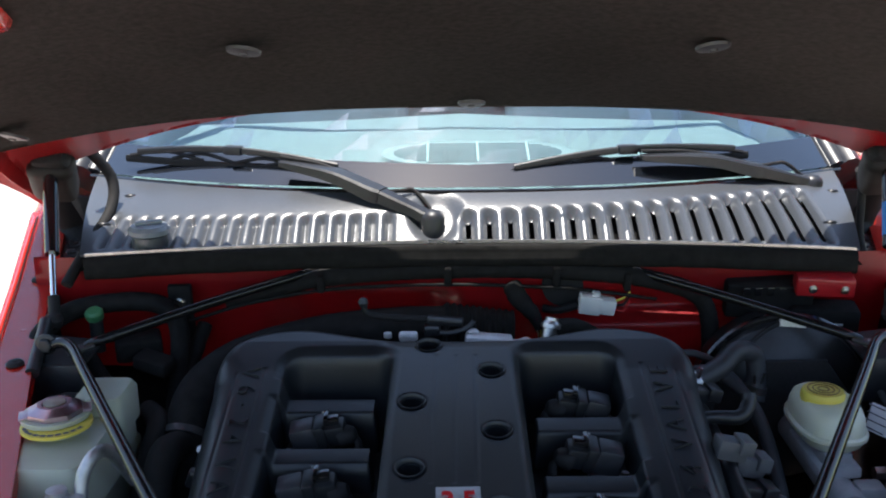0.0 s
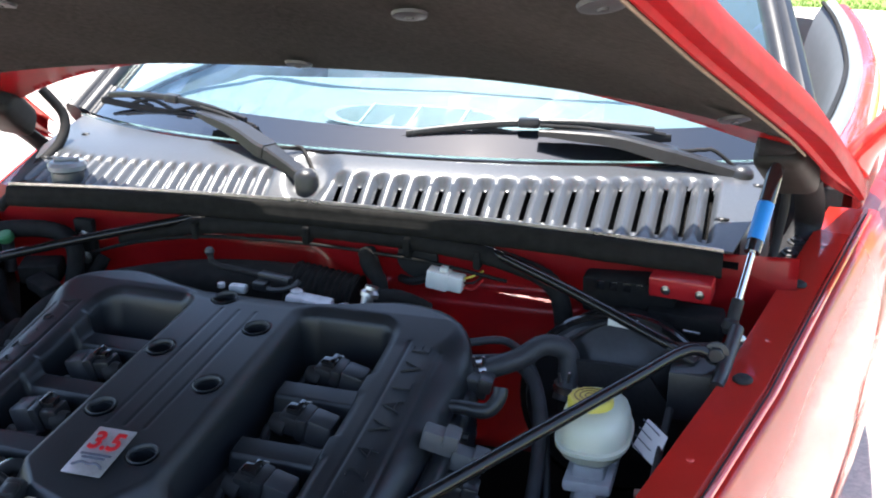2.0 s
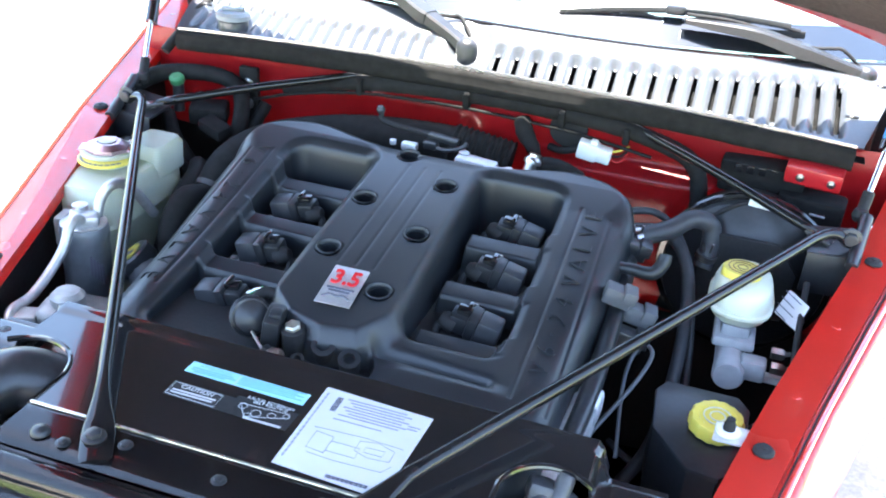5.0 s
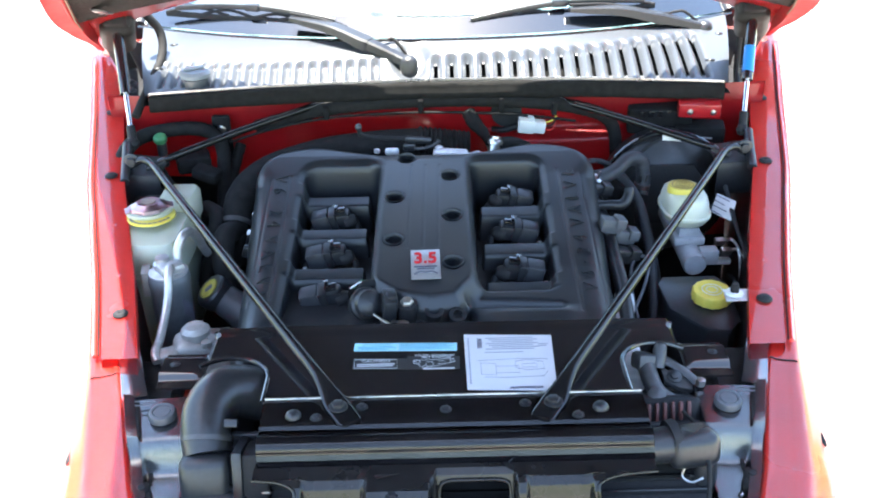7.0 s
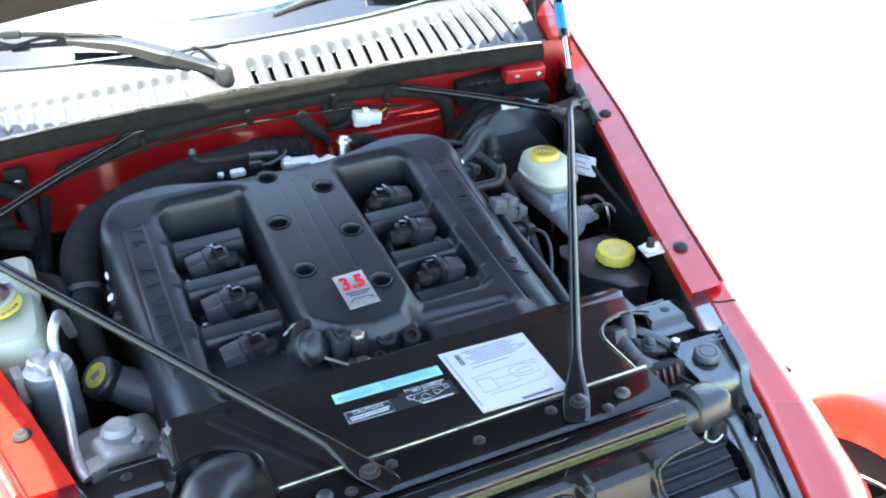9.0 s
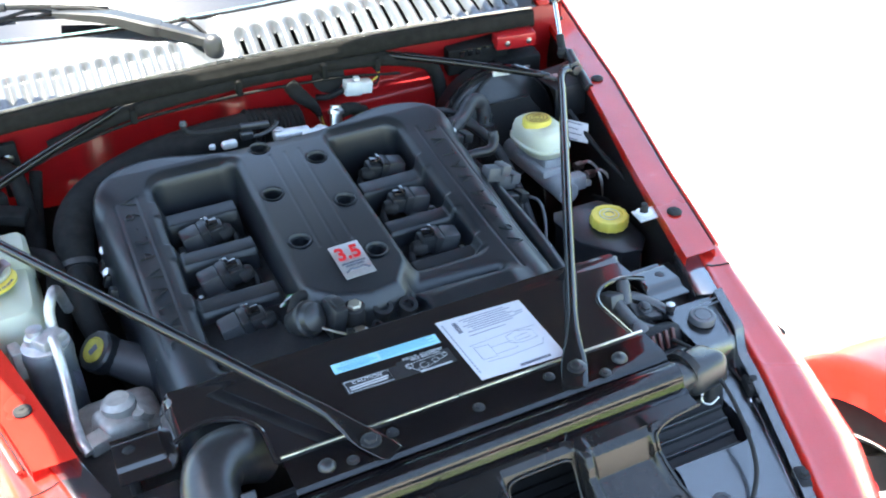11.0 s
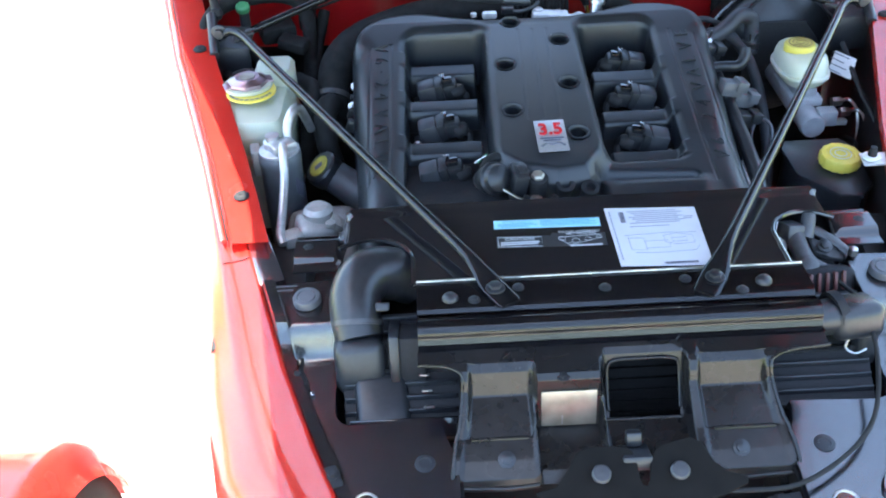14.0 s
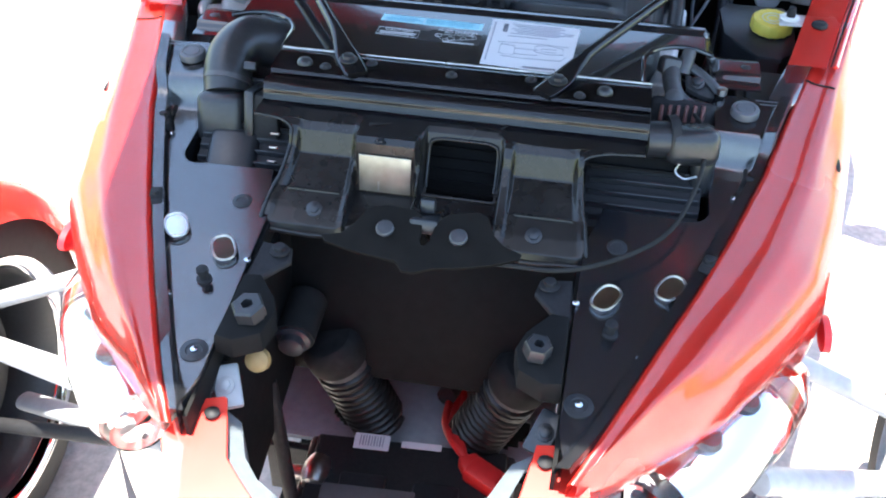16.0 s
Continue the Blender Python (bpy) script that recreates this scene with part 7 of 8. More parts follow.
    for k in range(2):
        box(bm, (side * (0.368 + 0.0), 0.540 - 0.008 * k, side_z(0.540) + 0.0006), (0.034 - 0.008 * k, 0.0018, 0.0006), (3, 0, 0))
    part("text_bar", bm, GREY, p)


side_panel(1)
side_panel(-1)
for s in (1, -1):
    bm = B()
    slab(bm, [(s * 0.166, 0.03, 0.66), (s * 0.168, 0.36, 0.70), (s * 0.168, 0.36, 0.45), (s * 0.160, 0.03, 0.40)], (s * 0.004, 0, 0))
    part("inner_web", bm, PIT, car, "black frame rail")
    bm = B()
    slab(bm, [(s * 0.17, 0.37, 0.60), (s * 0.31, 0.37, 0.60), (s * 0.32, 0.52, 0.62), (s * 0.17, 0.52, 0.62)], (0, 0, -0.004))
    part("duct_floor", bm, BLACK_MATT, car, "black duct floor")
    # grey edge strip on the lining lip
    bm = B()

    def lip(u, v, s=s):
        y = 0.030 + 0.520 * u
        ax, az = lerp_rows(WING, y)[:2]
        k = v * 5
        px = np.interp(k, [0, 1, 4, 5], [0.004, 0.006, 0.0185, 0.0205])
        pz = np.interp(k, [0, 1, 4, 5], [-0.006, 0.001, 0.0, -0.016])
        return (s * (ax - px), y, max(az - 0.006, side_z(y) + 0.003) + pz)
    surface(bm, lip, 60, 10, thick=0.001)
    part("edge_lip", bm, LINER, car, "satin black edge lip of the wing liner", 40)
    bm = B()
    slab(bm, [(s * 0.338, 0.35, 0.56), (s * 0.338, 0.35, 0.690), (s * 0.350, 0.64, 0.742), (s * 0.350, 0.64, 0.50)], (s * 0.004, 0, 0))
    part("duct_wall", bm, BLACK_MATT, car, "black duct side wall")
    bm = B()
    box(bm, (s * 0.27, 0.585, 0.600), (0.20, 0.17, 0.012), bevel=0.003)
    part("bay_floor", bm, BLACK_MATT, car, "black bay floor plate")

# cooler fins inside the side openings
for s in (1, -1):
    ck = thing("side_cooler", (s * 0.24, 0.44, 0.64), "black finned cooler behind the side opening", "cooler", "side coolers")
    bm = B()
    slab(bm, [(s * 0.165, 0.372, 0.672), (s * 0.292, 0.372, 0.672), (s * 0.300, 0.495, 0.745), (s * 0.165, 0.495, 0.745)], (0, 0.012, -0.02))
    part("core", bm, BLACK_MATT, ck)
    fb = B()
    box(fb, (0, 0, 0), (0.125, 0.0035, 0.007), bevel=0.001, seg=1)
    fme = finish(fb, BLACK_SEMI)
    for k in range(9):
        o = part("fin", fme, None, ck)
        t = (k + 0.5) / 9
        o.matrix_basis = Matrix.Translation((s * (0.230 + 0.003 * t), 0.374 + 0.120 * t, 0.676 + 0.072 * t))

# left intake elbow
el = thing("intake_elbow", (-0.27, 0.50, 0.70), "black rubber intake elbow clamped to its box", "air duct")
bm = B()
tube(bm, [(-0.276, 0.466, 0.735), (-0.280, 0.486, 0.754), (-0.279, 0.510, 0.767), (-0.265, 0.535, 0.772), (-0.240, 0.550, 0.763), (-0.215, 0.558, 0.745)], [0.028, 0.029, 0.030, 0.032, 0.032, 0.030], 24, 6)
part("elbow", bm, BLACK_SEMI, el)
bm = B()
lathe(bm, [(0.0285, -0.003), (0.0302, -0.003), (0.0302, 0.003), (0.0285, 0.003)], (-0.278, 0.478, 0.747), (-46, 0, 0), 26)
part("clamp", bm, CAST, el, "dull hose clamp")
bm = B()
box(bm, (-0.248, 0.481, 0.768), (0.016, 0.010, 0.010), (-40, 0, 0), 0.002)
part("clamp_screw", bm, BLACK_SEMI, el)
bm = B()
box(bm, (-0.276, 0.450, 0.715), (0.058, 0.050, 0.062), (-18, 0, 4), 0.012, 3)
box(bm, (-0.236, 0.452, 0.722), (0.012, 0.056, 0.064), (-18, 0, 0), 0.003)
part("box", bm, BLACK_SEMI, el)
bm = B()
box(bm, (-0.218, 0.452, 0.722), (0.034, 0.048, 0.056), (-18, 0, 0), 0.004)
part("flange", bm, BLACK_MATT, el)
tr = thing("oil_cooler_fitting", (-0.23, 0.40, 0.66), "black cooler housing with small bright screws", "cooler")
bm = B()
box(bm, (-0.252, 0.402, 0.690), (0.060, 0.070, 0.020), (28, 0, 4), 0.009, 3)
part("housing", bm, BLACK_SEMI, tr)
for k in range(5):
    bm = B()
    box(bm, (-0.206 + 0.002 * k, 0.440 - 0.016 * k, 0.722 - 0.009 * k), (0.012, 0.003, 0.003), (28, 0, 0), 0.001, 1)
    part("screw", bm, STEEL, tr)
bm = B()
lathe(bm, [(0.006, 0), (0.006, 0.006), (0, 0.007)], (-0.212, 0.455, 0.742), (20, 0, 0), 10)
lathe(bm, [(0.005, 0), (0.005, 0.006), (0, 0.007)], (-0.205, 0.443, 0.738), (20, 0, 0), 10)
part("union", bm, BLACK_SEMI, tr)
bm = B()
box(bm, (-0.225, 0.372, 0.684), (0.125, 0.004, 0.022), (-30, 0, 0), 0.001, 1)
part("lip", bm, BLACK_GLOSS, tr)

# alternator and right duct
al = thing("alternator", (0.285, 0.57, 0.66), "grey alternator with black vented fan behind its bracket", "alternator")
bm = B()
lathe(bm, [(0.0, 0.0), (0.020, 0.0), (0.026, 0.004), (0.046, 0.010), (0.050, 0.016), (0.050, 0.05)], (0.290, 0.545, 0.695), (-120, 0, 20), 26)
part("end_frame", bm, BLACK_MATT, al)
for k in range(12):
    a = 2 * math.pi * k / 12
    bm = B()
    mm = pose(0.290, 0.545, 0.695, -120, 0, 20)
    box(bm, (0, 0, 0), (0.016, 0.005, 0.004), (0, 0, math.degrees(a)), 0.001, 1)
    bmesh.ops.transform(bm, matrix=mm @ Matrix.Translation((0.035 * math.cos(a), 0.035 * math.sin(a), 0.006)), verts=bm.verts)
    part("vent_slot", bm, BLACK_MATT, al)
bm = B()
box(bm, (0.250, 0.588, 0.768), (0.026, 0.030, 0.022), (-20, 10, 10), 0.006, 2)
lathe(bm, [(0.0085, 0.0), (0.0085, 0.026), (0.0070, 0.030), (0.0, 0.0305)], (0.266, 0.578, 0.764), (-35, 12, 0), 18)
tube(bm, [(0.252, 0.584, 0.766), (0.254, 0.560, 0.758), (0.262, 0.545, 0.750), (0.280, 0.536, 0.744), (0.306, 0.530, 0.742)], [0.012, 0.011, 0.010, 0.008, 0.007], 14, 5)
tube(bm, [(0.266, 0.592, 0.772), (0.288, 0.578, 0.766), (0.308, 0.560, 0.756), (0.318, 0.542, 0.746)], [0.008, 0.007, 0.007, 0.007], 12, 5, flat=(1.0, 0.7))
slab(bm, [(0.270, 0.582, 0.764), (0.300, 0.566, 0.757), (0.312, 0.548, 0.748), (0.290, 0.556, 0.748), (0.272, 0.562, 0.754)], (0, 0.003, -0.006), 0.0015, 1)
part("bracket", bm, CAST, al, "dull grey cast bracket")
bm = B()
lathe(bm, [(0.011, -0.010), (0.011, 0.003), (0.008, 0.005), (0.0, 0.0055)], (0.256, 0.533, 0.755), (38, 0, 0), 20)
part("pivot_boss", bm, CAST, al, "round cast pivot boss")
bm = B()
bolt(bm, (0.283, 0.562, 0.762), 0.006, 0.006, (25, 0, 0))
part("bolt", bm, BLACK_SEMI, al)
bm = B()
box(bm, (0.268, 0.526, 0.730), (0.082, 0.034, 0.050), (-28, 0, -6), 0.010, 3)
part("winding_cover", bm, BLACK_MATT, al)
for k in range(6):
    bm = B()
    box(bm, (0.243 + 0.0095 * k, 0.512, 0.744 + 0.0008 * k), (0.0045, 0.006, 0.022), (-28, 0, -6), 0.0015)
    part("winding", bm, WINDING, al, "copper-brown winding")
bm = B()
lathe(bm, [(0.006, 0.0), (0.006, 0.008), (0.0, 0.009)], (0.312, 0.548, 0.758), (0, 0, 0), 6)
part("bolt", bm, STEEL, al)
rd = thing("right_duct", (0.28, 0.46, 0.70), "black rubber duct end with wire clip", "air duct")
bm = B()
box(bm, (0.276, 0.446, 0.748), (0.060, 0.048, 0.042), (-14, 0, 8), 0.013, 4)
box(bm, (0.292, 0.448, 0.716), (0.028, 0.040, 0.060), (-10, 0, 8), 0.010, 3)
tube(bm, [(0.226, 0.440, 0.752), (0.252, 0.444, 0.752)], [0.020, 0.021], 20, 1)
part("boot", bm, BLACK_SEMI, rd)
bm = B()
lathe(bm, [(0.022, -0.005), (0.025, -0.005), (0.025, 0.005), (0.022, 0.005)], (0.256, 0.447, 0.754), (0, 84, 12), 22)
part("collar", bm, BLACK_MATT, rd)
bm = B()
tube(bm, [(0.268, 0.424, 0.740), (0.262, 0.418, 0.728), (0.272, 0.414, 0.722), (0.286, 0.418, 0.724)], 0.0014, 6, 5)
part("wire_clip", bm, STEEL, rd)

# suspension seen in the well
PLATE_Z = 0.44
cm = thing("front_crossmember", (0, 0.25, 0.40), "grey painted suspension crossmember in the well", "crossmember")
bm = B()


def cm_keep(u, v):
    x, y = -0.165 + 0.33 * u, 0.20 + 0.13 * v
    return math.hypot(x + 0.062, y - 0.262) > 0.040 and math.hypot(x - 0.100, y - 0.262) > 0.038


surface(bm, lambda u, v: (-0.165 + 0.33 * u, 0.20 + 0.13 * v, PLATE_Z), 60, 26, cm_keep, thick=-0.006)
part("top_plate", bm, PAINT_ALU, cm)
bm = B()
box(bm, (0, 0.335, 0.47), (0.33, 0.012, 0.07), bevel=0.003)
part("rear_wall", bm, BLACK_MATT, cm)
bm = B()
box(bm, (0, 0.19, 0.40), (0.33, 0.012, 0.08), bevel=0.003)
part("front_wall", bm, BLACK_MATT, cm)
bm = B()
box(bm, (0, 0.24, 0.165), (0.42, 0.58, 0.02), bevel=0.003)
part("well_floor", bm, PIT, car, "black well floor")
bm = B()
box(bm, (0, 0.338, 0.565), (0.34, 0.008, 0.25), (-12, 0, 0), 0.002)
part("shroud", bm, PIT, car, "black radiator shroud")


def shock(side, top, bot):
    k = thing("shock_absorber", ((top[0] + bot[0]) / 2, (top[1] + bot[1]) / 2, 0.40), "inboard shock absorber with black coil spring", "shock absorber", "front shocks")
    top, bot = Vector(top), Vector(bot)
    d = (bot - top)
    q = Vector((0, 0, 1)).rotation_difference(-d.normalized()).to_matrix().to_4x4()
    base = Matrix.Translation(top) @ q
    bm = B()
    lathe(bm, [(0.0, 0.012), (0.026, 0.010), (0.032, 0.004), (0.034, -0.004), (0.034, -0.020), (0.031, -0.026), (0.027, -0.027)], (0, 0, 0), (0, 0, 0), 26)
    bmesh.ops.transform(bm, matrix=base, verts=bm.verts)
    part("upper_seat", bm, SHADE_BLACK, k)
    bm = B()
    lathe(bm, [(0.0285, -0.026), (0.0295, -0.026), (0.0295, -0.040), (0.0285, -0.040)], (0, 0, 0), (0, 0, 0), 26)
    bmesh.ops.transform(bm, matrix=base, verts=bm.verts)
    part("collar", bm, CAST, k, "dull collar ring")
    bm = B()
    n = 11
    L = d.length - 0.03
    pts = []
    for i in range(n * 14 + 1):
        a = 2 * math.pi * i / 14
        pts.append(base @ Vector((0.029 * math.cos(a), 0.029 * math.sin(a), -0.03 - L * i / (n * 14))))
    tube(bm, pts, 0.0046, 8, 1)
    part("coil_spring", bm, COILSPRING, k)
    bm = B()
    tube(bm, [top, bot], 0.019, 16, 1)
    part("damper", bm, BLACK_MATT, k)
    bm = B()
    e = top + Vector((side * 0.026, -0.018, 0.044))
    tube(bm, [e + Vector((0, 0.032, 0.004)), e - Vector((0, 0.020, 0.004))], 0.021, 20, 1)
    part("eye", bm, RUBBER, k, "rubber-bushed eye")
    bm = B()
    lathe(bm, [(0.018, 0.0), (0.018, 0.004), (0.013, 0.006), (0.013, 0.014), (0.010, 0.016), (0.0, 0.016)], e - Vector((0, 0.020, 0.004)), (95, 0, 0), 20)
    part("eye_bolt", bm, COIL, k)
    return k


shocks = [shock(-1, (-0.082, 0.205, 0.600), (-0.037, 0.222, 0.470)), shock(1, (0.128, 0.205, 0.598), (0.076, 0.216, 0.470))]
for s in (-1, 1):
    mb = thing("shock_bracket", (s * 0.14, 0.16, 0.64), "black forged bracket at the top of the shock", "bracket", "shock brackets")
    bm = B()
    lathe(bm, [(0.012, -0.030), (0.012, -0.012), (0.016, -0.010), (0.016, 0.003), (0.014, 0.005), (0.006, 0.005), (0.0055, -0.004), (0.0, -0.004)], (s * 0.140, 0.138, 0.703), (8, s * 6, 0), 6, sx=0.95 - 0.1 * s, sy=0.95 - 0.1 * s)
    part("hollow_nut", bm, BLACK_SEMI, mb)
    bm = B()
    slab(bm, [(s * 0.166, 0.108, 0.690), (s * 0.166, 0.196, 0.694), (s * 0.148, 0.200, 0.692), (s * 0.126, 0.172, 0.690), (s * 0.118, 0.150, 0.688), (s * 0.124, 0.122, 0.686), (s * 0.148, 0.106, 0.688)], (0, 0, -0.024), 0.004, 2)
    part("arm", bm, PIT, mb)
    bm = B()
    slab(bm, [(s * 0.165, 0.255, 0.690), (s * 0.132, 0.252, 0.688), (s * 0.128, 0.232, 0.686), (s * 0.150, 0.205, 0.684), (s * 0.168, 0.200, 0.684)], (0, 0, -0.006), 0.002, 1)
    bolt(bm, (s * 0.142, 0.240, 0.690), 0.007, 0.008)
    part("upper_tab", bm, BLACK_MATT, mb)
    bm = B()
    lathe(bm, [(0.011, 0.0), (0.013, 0.003), (0.012, 0.010), (0.006, 0.012)], (s * 0.133, 0.132, 0.640), (60, 0, 0), 18)
    part("bushing", bm, RUST, mb, "rusty yellow bushing") if s < 0 else bm.free()
    bm = B()
    box(bm, (s * 0.156, 0.100, 0.628), (0.026, 0.044, 0.012), (30, 0, s * -25), 0.003)
    bolt(bm, (s * 0.156, 0.096, 0.634), 0.006, 0.006, (30, 0, 0))
    part("lower_clip", bm, PAINT_ALU if s < 0 else BLACK_SEMI, mb)
bm = B()
tube(bm, [(-0.130, 0.14, 0.60), (-0.120, 0.125, 0.54), (-0.108, 0.105, 0.48), (-0.095, 0.09, 0.43)], 0.008, 10, 5)
sway = solo("sway_link", bm, BLACK_MATT, "black sway-bar link rod in the well", "link rod")
bm = B()
lathe(bm, [(0.0, -0.02), (0.012, -0.018), (0.016, -0.006), (0.016, 0.006), (0.012, 0.018), (0.0, 0.02)], (-0.085, 0.130, 0.475), (90, 30, 0), 16)
tube(bm, [(-0.085, 0.13, 0.475), (-0.12, 0.13, 0.468)], 0.008, 10, 1)
joint = solo("ball_joint", bm, STEEL, "worn metal ball joint in the well", "ball joint")

bt = thing("battery", (0.0, 0.10, 0.34), "black car battery with red terminal cables", "battery")
bm = B()
box(bm, (0.015, 0.110, 0.405), (0.235, 0.165, 0.13), (0, 0, 3), 0.006)
part("case", bm, BLACK_SEMI, bt)
bm = B()
box(bm, (0.015, 0.112, 0.474), (0.215, 0.150, 0.012), (0, 0, 3), 0.004)
part("lid", bm, BLACK_MATT, bt)
for dx in (-0.03, 0.05):
    bm = B()
    box(bm, (dx, 0.105, 0.484), (0.050, 0.050, 0.010), (0, 0, 3), 0.004)
    part("vent_cover", bm, BLACK_SEMI, bt)
bm = B()
box(bm, (-0.034, 0.178, 0.481), (0.040, 0.020, 0.0012), (8, 0, 3))
lb = part("label", bm, PAPER, bt, "white barcode label")
for k in range(9):
    bm = B()
    box(bm, (-0.047 + 0.0032 * k, 0.178 + 0.0002 * k, 0.4822), (0.0012 + 0.0006 * (k % 2), 0.013, 0.0006), (8, 0, 3))
    part("barcode_bar", bm, INK_PALE, lb)
bm = B()
box(bm, (0.022, 0.182, 0.4815), (0.045, 0.008, 0.0012), (8, 0, 3))
part("label", bm, PAPER, bt, "white strip label")
bm = B()
box(bm, (-0.02, 0.095, 0.4915), (0.10, 0.028, 0.004), (0, 0, 3), 0.002)
part("handle_strap", bm, GREY, bt)
bm = B()
box(bm, (0.098, 0.148, 0.488), (0.045, 0.030, 0.022), (0, 8, -25), 0.007, 2)
box(bm, (0.080, 0.160, 0.490), (0.024, 0.020, 0.018), (0, 0, 30), 0.005, 2)
part("terminal_cover", bm, RED_WIRE, bt, "red terminal cover")
for k in range(3):
    bm = B()
    tube(bm, [(0.078 - 0.002 * k, 0.164, 0.490), (0.058 + 0.004 * k, 0.185, 0.492), (0.042 + 0.008 * k, 0.222, 0.480), (0.040 + 0.008 * k, 0.27, 0.470), (0.042, 0.31, 0.47)], 0.0048, 10, 5)
    part("cable", bm, RED_WIRE, bt, "red battery cable")
bm = B()
tube(bm, [(0.036, 0.262, 0.480), (0.044, 0.300, 0.474), (0.046, 0.330, 0.490)], 0.012, 10, 4)
part("cable_sleeve", bm, RUBBER, bt)

# the well's parts lie low behind the nose
WELL = Matrix.Translation((-0.0236, 0.0769, -0.2008)) @ Matrix.Scale(1.15, 4)
for root in [cm, bt] + shocks:
    for ob in root.children_recursive:
        ob.data.transform(WELL)
for ob in (sway, joint):
    ob.data.transform(WELL)

# nose
nz = thing("nose_bracket", (-0.14, 0.02, 0.60), "red painted nose bracket plate with a black screw", "bracket", "nose brackets")
bm = B()
slab(bm, [(-0.190, 0.020, 0.640), (-0.184, 0.050, 0.640), (-0.172, 0.070, 0.640), (-0.150, 0.078, 0.640), (-0.146, 0.076, 0.640), (-0.124, 0.012, 0.634), (-0.104, -0.008, 0.630), (-0.060, -0.048, 0.620), (-0.075, -0.075, 0.612), (-0.160, -0.045, 0.622)], (0, 0, -0.004), 0.001, 1)
part("plate", bm, RED, nz)
bm = B()
lathe(bm, [(0.0075, 0.0), (0.0075, 0.002), (0.005, 0.004), (0.0, 0.0045)], (-0.153, 0.054, 0.6405), (0, 0, 0), 16)
part("screw", bm, BLACK_MATT, nz)
nz2 = thing("nose_bracket", (0.165, 0.03, 0.60), "red painted nose bracket plate with a black screw", "bracket", "nose brackets")
bm = B()
slab(bm, [(0.203, 0.020, 0.640), (0.200, 0.045, 0.640), (0.186, 0.068, 0.640), (0.172, 0.080, 0.640), (0.150, 0.076, 0.640), (0.140, 0.016, 0.634), (0.110, -0.020, 0.628), (0.060, -0.048, 0.620), (0.075, -0.075, 0.612), (0.170, -0.045, 0.622)], (0, 0, -0.004), 0.001, 1)
part("plate", bm, RED, nz2)
bm = B()
lathe(bm, [(0.0075, 0.0), (0.0075, 0.002), (0.005, 0.004), (0.0, 0.0045)], (0.160, 0.056, 0.6405), (0, 0, 0), 16)
part("screw", bm, BLACK_MATT, nz2)
for s in (-1, 1):
    bm = B()
    inner = [(0.128, 0.062), (0.112, 0.026), (0.094, 0.006), (0.070, -0.008), (0.040, -0.018), (0.0, -0.022)]
    outer = [(0.148, 0.072), (0.130, 0.016), (0.106, -0.008), (0.074, -0.030), (0.040, -0.040), (0.0, -0.044)]

    def ledge(u, v, s=s, inner=inner, outer=outer):
        t = np.linspace(0, 1, 6)
        a = (np.interp(u, t, [q[0] for q in outer]), np.interp(u, t, [q[1] for q in outer]))
        b = (np.interp(u, t, [q[0] for q in inner]), np.interp(u, t, [q[1] for q in inner]))
        return (s * (a[0] + (b[0] - a[0]) * v), a[1] + (b[1] - a[1]) * v, 0.628 - 0.010 * u - 0.006 * v - 0.05 * S(v, 0.93, 1.0))
    surface(bm, ledge, 30, 14, thick=0.003)
    part("nose_lining", bm, LIP, car, "grey nose lining strip")
bm = B()
surface(bm, lambda u, v: ((u - 0.5) * (0.36 - 0.10 * v), -0.03 - 0.10 * v - 0.05 * (1 - (2 * u - 1) ** 2), 0.615 - 0.33 * v), 20, 12, thick=0.004)
part("nose_skin", bm, RED, car, "red nose skin", 60)

# headlamps, bumper arms
for s in (1, -1):
    hm = pose(s * 0.335, 0.195, 0.545, 0, 0, s * -36)
    bm = B()
    lathe(bm, [(0.0, -0.10), (0.028, -0.095), (0.040, -0.07), (0.046, -0.01), (0.044, 0.05), (0.03, 0.10), (0.0, 0.13)], (0, 0, 0), (-90, 0, 0), 22)
    bmesh.ops.transform(bm, matrix=hm @ Matrix.Translation((0, 0, -0.008)), verts=bm.verts)
    hl = part("headlamp", bm, CHROME, car, "clear teardrop headlamp with a chrome reflector body")
    bm = B()
    lathe(bm, [(0.0, -0.135), (0.030, -0.125), (0.048, -0.09), (0.055, -0.02), (0.052, 0.05), (0.040, 0.11), (0.020, 0.15), (0.0, 0.16)], (0, 0, 0), (-90, 0, 0), 26)
    bmesh.ops.transform(bm, matrix=hm, verts=bm.verts)
    part("lens", bm, LENS, hl, "clear moulded lens").visible_shadow = False
    for yy, r in ((-0.04, 0.020), (0.03, 0.018)):
        bm = B()
        lathe(bm, [(r, 0.0), (r * 0.8, 0.006), (r * 0.3, 0.001), (0.0, 0.001)], hm @ Vector((0.0, yy, 0.042)), (0, s * 20, 0), 18)
        part("bulb_cup", bm, STEEL, hl)
    bm = B()
    lathe(bm, [(0.0, -0.008), (0.014, -0.004), (0.014, 0.004), (0.0, 0.010)], (s * 0.447, 0.335, 0.592), (0, s * 90, 0), 16, sx=1.0, sy=2.0)
    part("side_marker", bm, RED_INK, hl, "small red side lamp")
    bm = B()
    surface(bm, lambda u, v, s=s: (s * (0.20 + 0.22 * u), 0.0 + 0.30 * u ** 1.3 - 0.02 * v, 0.50 - 0.20 * v + 0.01 * math.sin(u * 3.1)), 20, 10, thick=0.012)
    part("bumper", bm, BUMPER, car, "grey moulded front bumper wing", 60)

# ---- front wheels ----


